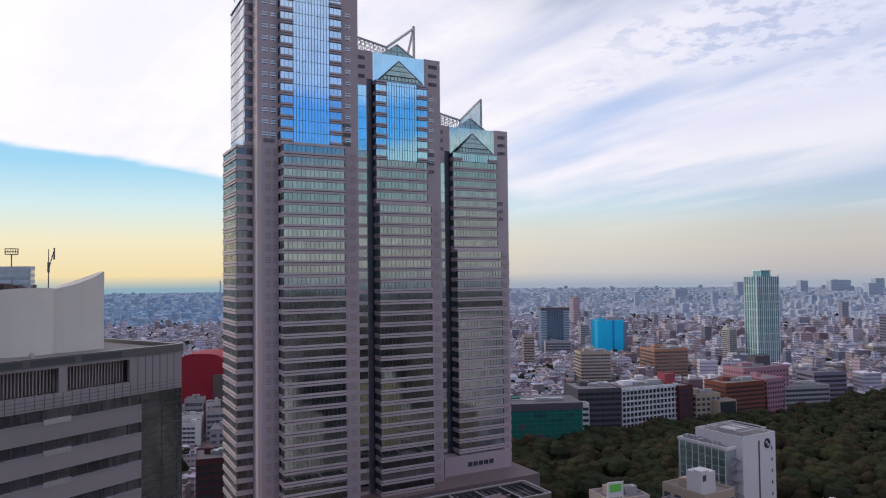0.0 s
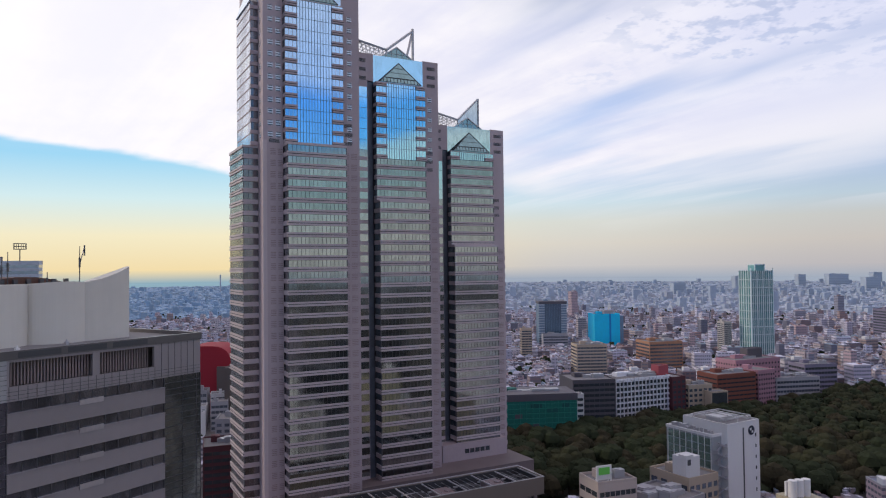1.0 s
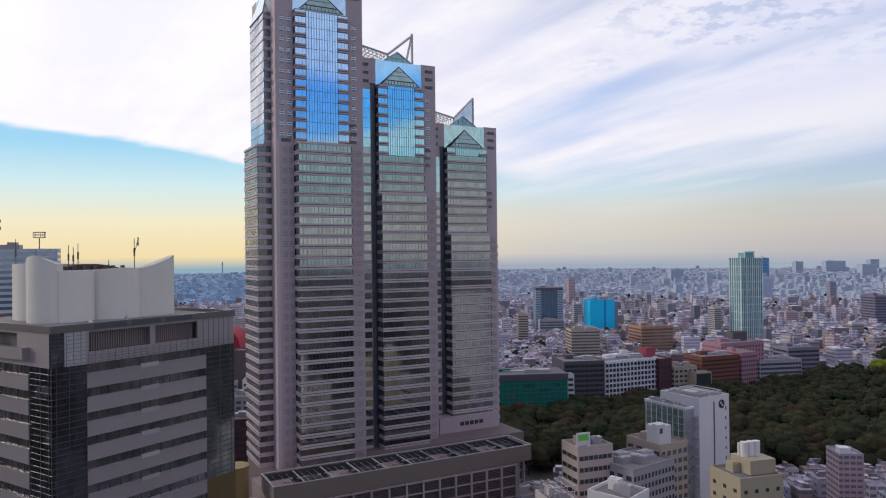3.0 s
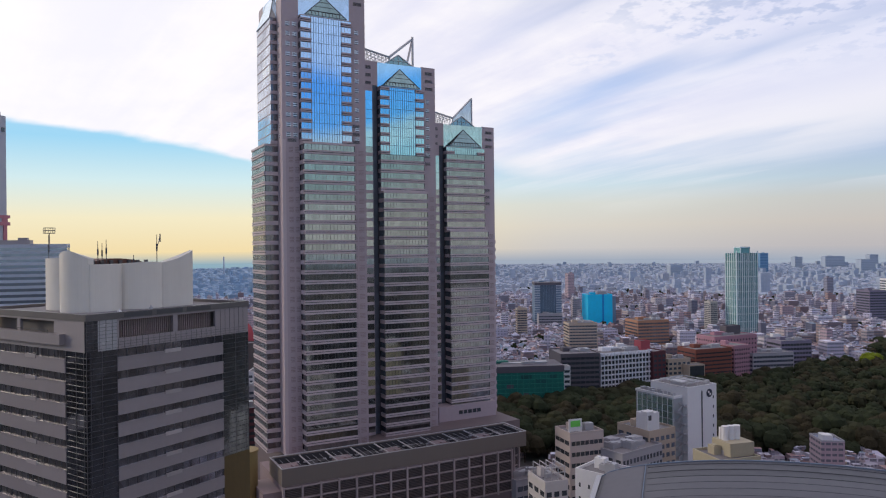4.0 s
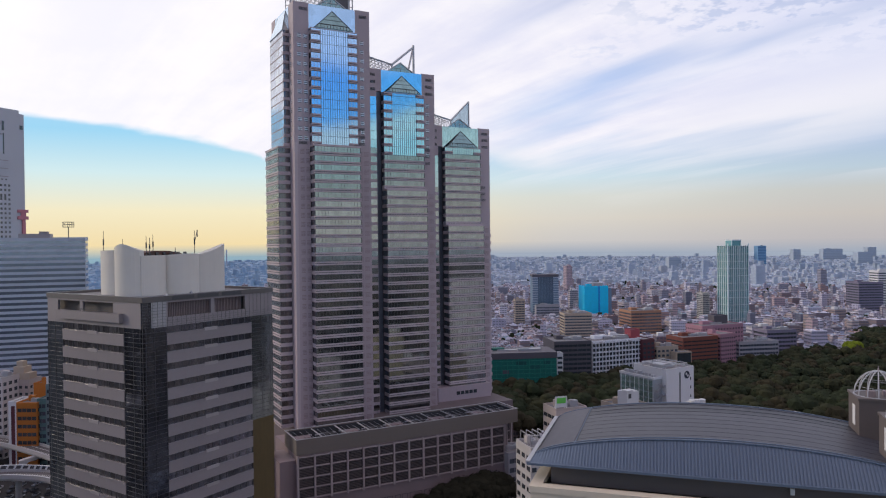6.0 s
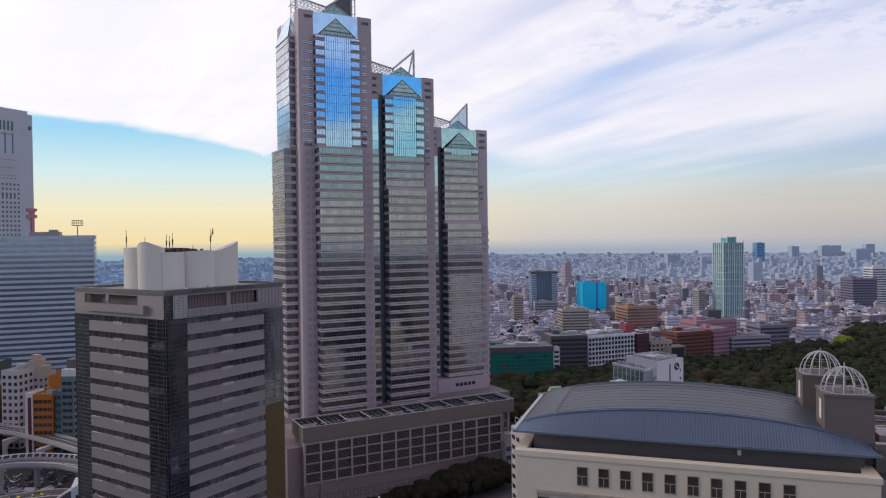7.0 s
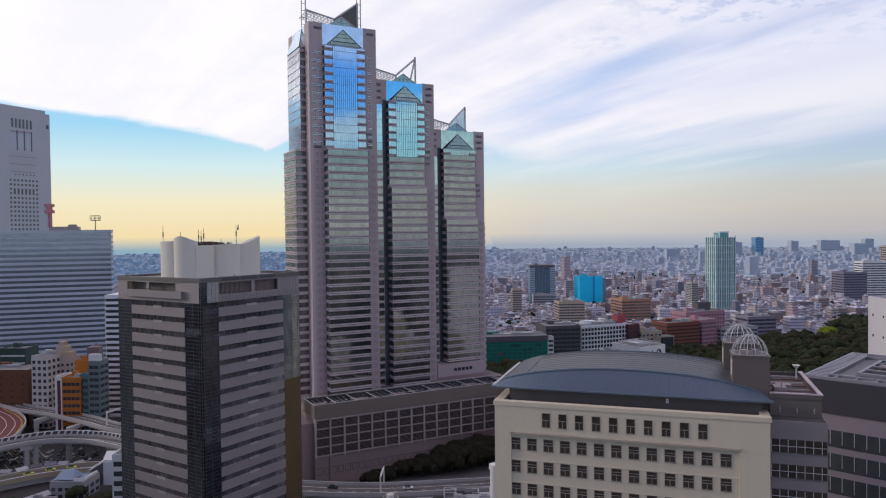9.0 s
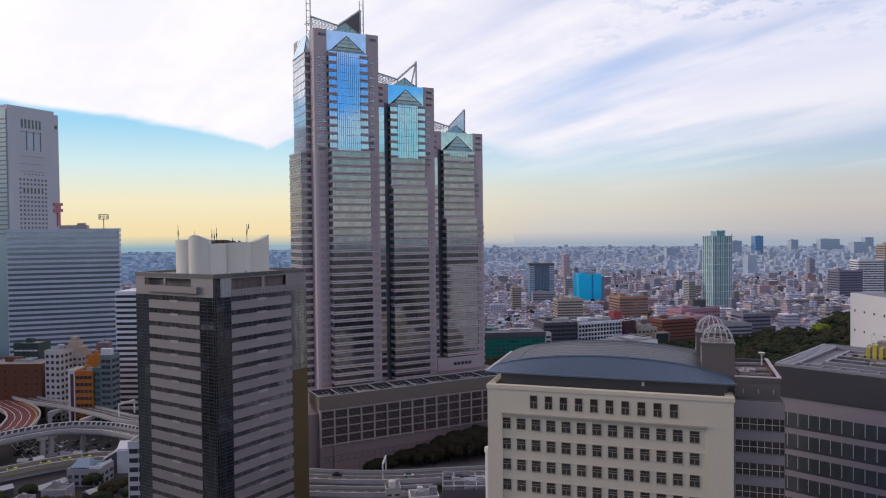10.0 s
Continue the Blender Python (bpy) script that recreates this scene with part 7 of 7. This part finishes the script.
# ---------------------------------------------------------------- trees of the park and the podium's foot
def leaf_crown(seed, r, h, count, size, blobs=9):
    rnd = random.Random(seed)
    centres = []
    for _ in range(blobs):
        x, y = rnd.gauss(0, r * 0.42), rnd.gauss(0, r * 0.42)
        dome = 1 - min(1.0, math.hypot(x, y) / (1.3 * r)) ** 2
        centres.append((x, y, (0.42 + 0.42 * dome * rnd.uniform(0.75, 1.05)) * h, rnd.uniform(0.42, 0.7) * r))
    g = G()
    for cx, cy, cz, cr in centres:                         # dense inner mass, so that no light comes through
        k = len(g.v)
        g.v.append((cx, cy, cz + cr * 0.92))
        for j in range(1, 4):
            for i in range(9):
                q, e = cr * rnd.uniform(0.82, 0.98), math.pi * (j / 4 - 0.5)
                a = 2 * math.pi * (i + 0.5 * (j % 2)) / 9
                g.v.append((cx + q * math.cos(e) * math.cos(a), cy + q * math.cos(e) * math.sin(a), cz - q * math.sin(e)))
        g.v.append((cx, cy, cz - cr * 0.9))
        for i in range(9):
            i1 = (i + 1) % 9
            g.f += [(k, k + 1 + i, k + 1 + i1), (k + 28, k + 19 + i1, k + 19 + i)]
            g.f += [(k + 1 + 9 * j + i, k + 10 + 9 * j + i, k + 10 + 9 * j + i1, k + 1 + 9 * j + i1) for j in range(2)]
            g.m += [0] * 4
    for _ in range(count):
        cx, cy, cz, cr = centres[rnd.randrange(blobs)]
        d = Vector((rnd.gauss(0, 1), rnd.gauss(0, 1), rnd.gauss(0, 0.8))).normalized()
        p = Vector((cx, cy, cz)) + d * cr * rnd.uniform(0.86, 1.05)
        n = (d * 0.9 + Vector((rnd.gauss(0, 0.13), rnd.gauss(0, 0.13), rnd.gauss(0, 0.13) + 0.35))).normalized()
        s = size * rnd.uniform(0.6, 1.4)
        a = n.orthogonal().normalized()
        a = (Matrix.Rotation(rnd.uniform(0, 6.28), 3, n) @ a) * s
        b = n.cross(a).normalized() * s * rnd.uniform(0.5, 0.9)
        g.add([p - a, p - b * 0.8, p + a + n * 0.15, p + b], [(0, 1, 2, 3)])
    return g


def trunk(seed, h):
    rnd = random.Random(seed)
    g = G().cylinder(0, 0, -0.3, h * 0.55, 0.42, 0.24, 9)
    for k in range(5):
        a = rnd.uniform(0, 6.28)
        g.beam((0, 0, h * (0.35 + 0.04 * k)), (math.cos(a) * h * 0.24, math.sin(a) * h * 0.24, h * rnd.uniform(0.6, 0.8)), 0.2)
    return g


KINDS = []
for k in range(6):
    h = (13, 15, 12, 16, 14, 13)[k]
    KINDS.append((trunk(k, h).mesh("trunk", BARK), leaf_crown(20 + k, h * 0.52, h, 900, 0.46).mesh("crown", LEAF[(0, 3, 1, 0, 1, 0)[k]])))
# podium trees: dimmer light at the foot put into a darker leaf colour
SHADED_LEAF = surface("leaf_dusky", (0.031, 0.030, 0.021), 0.9, vary=0.16, big=0.05, small=0.9, island=1, spec=0.03)
SHADY = [leaf_crown(50 + k, 5.8, 13, 1500, 0.5, 14).mesh("crown", SHADED_LEAF) for k in range(3)]
BRIGHT = leaf_crown(77, 6.5, 15, 700, 0.55).mesh("crown", LEAF[2])
PARK = [(196, 268), (290, 212), (392, 140), (560, 170), (760, 330), (770, 420), (640, 352), (470, 338), (330, 352), (214, 352)]


def inside(x, y, poly):
    hit = False
    for (ax, ay), (bx, by) in zip(poly, poly[1:] + poly[:1]):
        if (ay > y) != (by > y) and x < (bx - ax) * (y - ay) / (by - ay) + ax:
            hit = not hit
    return hit


def tree(x, y, kind, scale, rz, label, group, crown=None):
    o = thing("tree", label, "tree", x, y, 0, rz, group)
    o.scale = (scale,) * 3
    part("trunk", KINDS[kind][0], None, o)
    part("crown", crown or KINDS[kind][1], None, o)
    return o


rnd = random.Random(31)
spots = []
tries = 0
while len(spots) < 760 and tries < 30000:
    tries += 1
    x, y = rnd.uniform(190, 775), rnd.uniform(135, 425)
    if inside(x, y, PARK) and all((x - a) ** 2 + (y - b) ** 2 > 49 for a, b in spots) and not (214 < x < 250 and 180 < y < 216):
        spots.append((x, y))
spots.sort(key=lambda p: math.hypot(p[0] - 150, p[1] - 150))
for x, y in spots[:240]:
    tree(x, y, rnd.randrange(6), rnd.uniform(0.8, 1.25), rnd.uniform(0, 360), "dark green broadleaf tree in the park wood", "park trees")
tree(606, 326, 0, 1.35, 40, "bright yellow-green tree among the dark wood", "park trees", BRIGHT)
for i in range(14):
    tree(322 + 7.5 * i + rnd.uniform(-1.5, 1.5), 352 - 0.7 * i + rnd.uniform(-2, 2), rnd.randrange(6), rnd.uniform(0.85, 1.15), rnd.uniform(0, 360), "dark green broadleaf tree in the park wood", "park trees")
woods = G()
for i, (x, y) in enumerate(spots[240:]):
    s = rnd.uniform(0.85, 1.3)
    c = leaf_crown(200 + i, 5.6 * s, 14 * s, 150, 0.95 * s, 7)
    k = len(woods.v)
    woods.v += [(a + x, b + y, z) for a, b, z in c.v]
    woods.f += [tuple(k + j for j in q) for q in c.f]
    woods.m += [rnd.choice((0, 0, 0, 1, 1, 2))] * len(c.f)
single("far_woods", woods, [LEAF[0], LEAF[1], LEAF[3]], "dark mixed wood filling the far park", "trees", kind="stuff")
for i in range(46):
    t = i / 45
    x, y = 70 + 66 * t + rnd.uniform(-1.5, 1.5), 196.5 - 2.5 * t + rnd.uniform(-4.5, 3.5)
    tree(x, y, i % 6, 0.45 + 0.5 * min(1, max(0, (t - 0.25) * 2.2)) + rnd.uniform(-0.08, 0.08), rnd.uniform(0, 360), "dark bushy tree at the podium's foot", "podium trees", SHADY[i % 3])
for i in range(16):
    tree(-96 + 4 * i + rnd.uniform(-2, 2), (205, 214, 232)[i % 3] + rnd.uniform(-6, 6), i % 6, rnd.uniform(0.4, 0.6), rnd.uniform(0, 360), "small dark tree in a yard", "yard trees")


# ---------------------------------------------------------------- the rest of the town
PALETTE = [tuple(min(0.86, a * b) for a, b in zip(c, (1.04, 1.01, 1.16))) for c in [(0.66, 0.64, 0.64), (0.58, 0.54, 0.52), (0.50, 0.48, 0.47), (0.40, 0.36, 0.34), (0.60, 0.59, 0.60), (0.30, 0.29, 0.31), (0.46, 0.40, 0.36), (0.52, 0.50, 0.53), (0.22, 0.17, 0.16), (0.42, 0.42, 0.46), (0.36, 0.24, 0.20), (0.55, 0.52, 0.48), (0.26, 0.27, 0.30), (0.44, 0.34, 0.33), (0.20, 0.15, 0.14), (0.33, 0.26, 0.22), (0.17, 0.18, 0.21), (0.48, 0.42, 0.36), (0.62, 0.62, 0.65)]]
# distance haze is mixed into the far houses' wall and roof colours
HAZED_PALETTE = [tuple(0.74 * a for a in c) for c in [(0.62, 0.58, 0.58), (0.50, 0.50, 0.56), (0.62, 0.70, 0.84), (0.56, 0.64, 0.79), (0.72, 0.77, 0.88), (0.52, 0.60, 0.75), (0.66, 0.71, 0.82), (0.76, 0.80, 0.88), (0.58, 0.65, 0.78), (0.50, 0.59, 0.74)]]
HAZED_PALETTE = [tuple(0.6 * a + 0.4 * b for a, b in zip(c, (0.40, 0.46, 0.56))) for c in HAZED_PALETTE]
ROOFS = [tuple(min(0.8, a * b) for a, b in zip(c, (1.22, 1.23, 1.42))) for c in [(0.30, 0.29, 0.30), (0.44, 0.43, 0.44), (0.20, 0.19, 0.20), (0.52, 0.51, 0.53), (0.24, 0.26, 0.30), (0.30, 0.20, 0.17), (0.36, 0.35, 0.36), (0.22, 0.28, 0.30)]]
TOWN, FAR_TOWN = town_wall("town_wall", PALETTE, window=(0.19, 0.20, 0.245)), town_wall("hazed_town_wall", HAZED_PALETTE, window=(0.37, 0.44, 0.56))
TOWN_ROOF, FAR_ROOF = tinted("town_roof", ROOFS), tinted("hazed_roof", [tuple(0.25 * a + 0.75 * b for a, b in zip(c, (0.44, 0.51, 0.63))) for c in ROOFS])


class Town:
    """Boxes with wall coordinates in metres, all in one mesh."""

    def __init__(self):
        self.v, self.f, self.m, self.uv = [], [], [], []

    def house(self, x, y, w, d, h, a, z0=0.0, ridge=0.0):
        ca, sa = math.cos(a), math.sin(a)
        k = len(self.v)
        c = [(x + ca * u - sa * v, y + sa * u + ca * v) for u, v in ((-w / 2, -d / 2), (w / 2, -d / 2), (w / 2, d / 2), (-w / 2, d / 2))]
        self.v += [(p, q, z0) for p, q in c] + [(p, q, z0 + h) for p, q in c]
        at = 0.0
        for i in range(4):
            j = (i + 1) % 4
            run = w if i % 2 == 0 else d
            self.f.append((k + i, k + j, k + 4 + j, k + 4 + i))
            self.uv += [at, 0, at + run, 0, at + run, h, at, h]
            self.m.append(0)
            at += run
        if not ridge:
            self.f.append((k + 4, k + 5, k + 6, k + 7))
            self.uv += [0.0] * 8
            self.m.append(1)
            return
        e = 0.25 * w                                        # hipped roof along the house's width
        self.v += [(x + ca * u, y + sa * u, z0 + h + ridge) for u in (-e, e)]
        for q in ((k + 4, k + 5, k + 9, k + 8), (k + 5, k + 6, k + 9), (k + 6, k + 7, k + 8, k + 9), (k + 7, k + 4, k + 8)):
            self.f.append(q)
            self.uv += [0.0] * (2 * len(q))
            self.m.append(1)

    def mesh(self, name, mats):
        me = bpy.data.meshes.new(name)
        me.from_pydata(self.v, [], self.f)
        me.uv_layers.new(name="UVMap").data.foreach_set("uv", self.uv)
        for m in mats:
            me.materials.append(m)
        me.polygons.foreach_set("material_index", self.m)
        me.update()
        return me


KEEP_CLEAR = [(o.matrix_basis.translation.x, o.matrix_basis.translation.y, 26 if o.name.split(".")[0] not in ("far_tower",) else 40) for o in scene.objects if o.parent is None and o.type == "EMPTY" and "tree" not in o.name and "car" not in o.name]
KEEP_CLEAR += [(466, 538, 28), (452, 512, 24)]
CLEAR_BOXES = [(30, 190, 190, 310), (-45, 95, 55, 170), (0, 130, -60, 45), (-160, -20, 240, 470), (-70, 0, 180, 250), (-135, 0, 540, 620), (-125, -60, 685, 735), (20, 175, 130, 205), (-200, 40, -220, 60)]


def free(x, y, r=0):
    if inside(x, y, PARK):
        return False
    if any(a - r < x < b + r and c - r < y < d + r for a, b, c, d in CLEAR_BOXES):
        return False
    return all((x - a) ** 2 + (y - b) ** 2 > (q + r) ** 2 for a, b, q in KEEP_CLEAR)


# middle distance: houses that can be told apart, each a thing of its own
rnd = random.Random(8)
TYPES = []
for k in range(9):
    w, d, h = (11, 15, 10, 18, 13, 24, 10, 16, 13)[k], (10, 12, 10, 12, 14, 12, 12, 13, 10)[k], (14, 20, 26, 17, 23, 18, 11, 30, 36)[k]
    t = Town()
    t.house(0, 0, w, d, h, 0)
    body = t.mesh("wall", [town_wall("house_wall", PALETTE, window=(0.12, 0.135, 0.17), island=False) if k == 0 else TYPES[0][0].materials[0], TOWN_ROOF])
    top = G().box(-w / 2, -d / 2, h, w / 2, -d / 2 + 0.4, h + 1).box(-w / 2, d / 2 - 0.4, h, w / 2, d / 2, h + 1).box(-w / 2, -d / 2 + 0.4, h, -w / 2 + 0.4, d / 2 - 0.4, h + 1).box(w / 2 - 0.4, -d / 2 + 0.4, h, w / 2, d / 2 - 0.4, h + 1).mesh("parapet", GREY)
    unit = G().box(-w * 0.3, -d * 0.1, h, w * 0.05, d * 0.35, h + 3.2).mesh("stair_house", WHITE)
    tank = G().cylinder(w * 0.25, d * 0.1, h, h + 2.4, 1.3, n=12).box(w * 0.05, -d * 0.35, h, w * 0.3, -d * 0.2, h + 1.3).mesh("roof_unit", STEEL)
    balc = G()
    for r in range(1, int(h / 3.3)):
        balc.box(-w / 2 + 0.6, -d / 2 - 1.1, r * 3.3 - 0.1, w / 2 - 0.6, -d / 2, r * 3.3 + 1.0)
    TYPES.append((body, top, unit, tank, balc.mesh("balconies", GREY if k % 2 else BEIGE)))
done = []
tries = 0
while len(done) < 96 and tries < 20000:
    tries += 1
    b = rnd.uniform(-0.62, 0.66)
    r = 330 + 950 * rnd.random() ** 0.8
    x, y = -28 + r * math.sin(HEAD + b), -60 + r * math.cos(HEAD + b)
    if not free(x, y, 9) or any((x - p) ** 2 + (y - q) ** 2 < 26 ** 2 for p, q in done):
        continue
    done.append((x, y))
    k = rnd.choices(range(9), (5, 3, 2, 4, 2, 3, 6, 1, 1))[0]
    o = thing("town_house", ("pale mid-rise town building with balcony rows", "plain flat-roofed town building with roof units")[k % 2], "building", x, y, 0, rnd.choice((-28, 62, 152, -118)) + rnd.uniform(-14, 14), group="mid-rise town buildings")
    o.scale = (1, 1, rnd.uniform(0.75, 1.15))
    for name, me in zip(("wall", "parapet", "stair_house", "roof_unit", "balcony_front"), TYPES[k]):
        if name != "balcony_front" or k % 2 == 0:
            part(name, me, None, o)

near, far, edge, behind, west = Town(), Town(), Town(), Town(), Town()


def fill(town, r0, r1, step, b0, b1, lo, hi, size, odds, clutter):
    r = r0
    while r < r1:
        n = max(1, int(r * (b1 - b0) / step))
        for i in range(n):
            b = b0 + (b1 - b0) * (i + rnd.random()) / n
            q = r + rnd.uniform(-0.5, 0.5) * step
            x, y = -28 + q * math.sin(HEAD + b), -60 + q * math.cos(HEAD + b)
            if not free(x, y, 4) or (r < 1300 and abs(b) < 0.7 and any((x - p) ** 2 + (y - s) ** 2 < 17 ** 2 for p, s in done)):
                continue
            h = rnd.uniform(lo, hi)
            if rnd.random() < odds:
                h *= rnd.uniform(1.6, 3.2)
            w, d = size * rnd.uniform(0.55, 1.05), size * rnd.uniform(0.5, 0.95)
            a = rnd.choice((0, 1.571)) - HEAD + rnd.gauss(0, 0.2)
            pitched = h < 11 and r > 420 and rnd.random() < 0.4
            (west if town in (far, edge) and b < -0.1 else town).house(x, y, w, d, h, a, ridge=rnd.uniform(1.6, 3.0) if pitched else 0.0)
            for _ in range(0 if pitched else clutter):
                town.house(x + rnd.uniform(-0.25, 0.25) * w, y + rnd.uniform(-0.25, 0.25) * d, rnd.uniform(1.5, 4), rnd.uniform(1.5, 4), rnd.uniform(1, 3), a, h)
        r += step


fill(near, 250, 1100, 9.8, -0.66, 0.70, 5, 10, 10, 0.025, 2)
fill(near, 500, 900, 34, 0.24, 0.70, 12, 26, 19, 0.02, 3)
fill(near, 900, 1150, 46, 0.22, 0.70, 11, 22, 20, 0.02, 3)
fill(near, 620, 1700, 75, -0.30, 0.70, 11, 22, 20, 0.025, 3)
fill(near, 1100, 1700, 10.5, -0.66, 0.70, 4, 9, 10, 0.06, 1)
fill(far, 1700, 2700, 100, -0.66, 0.70, 10, 19, 24, 0.08, 1)
fill(far, 1700, 2700, 15, -0.66, 0.70, 4, 9, 14, 0.05, 0)
fill(edge, 2700, 3500, 22, -0.66, 0.70, 5, 9, 19, 0.05, 0)
fill(edge, 3500, 4650, 30, -0.66, 0.70, 6, 10, 25, 0.02, 0)
fill(behind, 240, 1000, 50, 0.9, 2 * math.pi - 0.9, 35, 85, 40, 0.0, 0)
fill(behind, 400, 900, 40, 0.71, 0.9, 12, 30, 30, 0.0, 0)
fill(behind, 140, 240, 34, 1.0, 2 * math.pi - 0.9, 15, 40, 26, 0.0, 0)
single("town", near.mesh("town", [TOWN, TOWN_ROOF]), None, "dense low town of small flat-roofed houses", "houses", kind="stuff")
single("high_rise_quarter", behind.mesh("high_rise_quarter", [town_wall("dark_office_wall", [(0.10, 0.095, 0.10), (0.16, 0.15, 0.15), (0.07, 0.07, 0.08), (0.20, 0.18, 0.17)], window=(0.03, 0.035, 0.045)), ROOF_GREY]), None, "dark office blocks of the quarter behind the path", "office buildings", kind="stuff")
single("far_town", far.mesh("far_town", [FAR_TOWN, FAR_ROOF]), None, "endless town paled by haze tint on the far plain", "houses", kind="stuff")
# horizon houses take still more of the haze tint in their paint
HAZED_EDGE = [tuple(0.45 * a + 0.55 * b for a, b in zip(c, (0.33, 0.41, 0.53))) for c in HAZED_PALETTE]
single("far_town", edge.mesh("far_town", [town_wall("hazed_edge_wall", HAZED_EDGE, window=(0.32, 0.40, 0.52)), tinted("hazed_edge_roof", HAZED_EDGE)]), None, "hazy blue-grey town along the horizon", "houses", kind="stuff")
# western houses: backlit blue haze put into wall and roof colour
HAZED_WEST = [tuple(a * b for a, b in zip(c, (0.72, 0.90, 1.02))) for c in HAZED_PALETTE]
single("far_town", west.mesh("far_town", [town_wall("hazed_west_wall", HAZED_WEST, window=(0.22, 0.36, 0.52)), tinted("hazed_west_roof", HAZED_WEST)]), None, "endless town tinted haze-blue on the western plain", "houses", kind="stuff")
greens = G()
for i in range(900):
    b, q = rnd.uniform(-0.64, 0.68), 450 + 1500 * rnd.random() ** 1.1
    x, y = -28 + q * math.sin(HEAD + b), -60 + q * math.cos(HEAD + b)
    if free(x, y, 4):
        s = rnd.uniform(2.5, 5.5)
        for _ in range(3):
            greens.cylinder(x + rnd.uniform(-s, s), y + rnd.uniform(-s, s), 0, s * rnd.uniform(1.6, 2.6), s * 0.9, s * 0.35, 7)
single("street_trees", greens, LEAF[0], "dark trees scattered between the houses", "trees", kind="stuff")
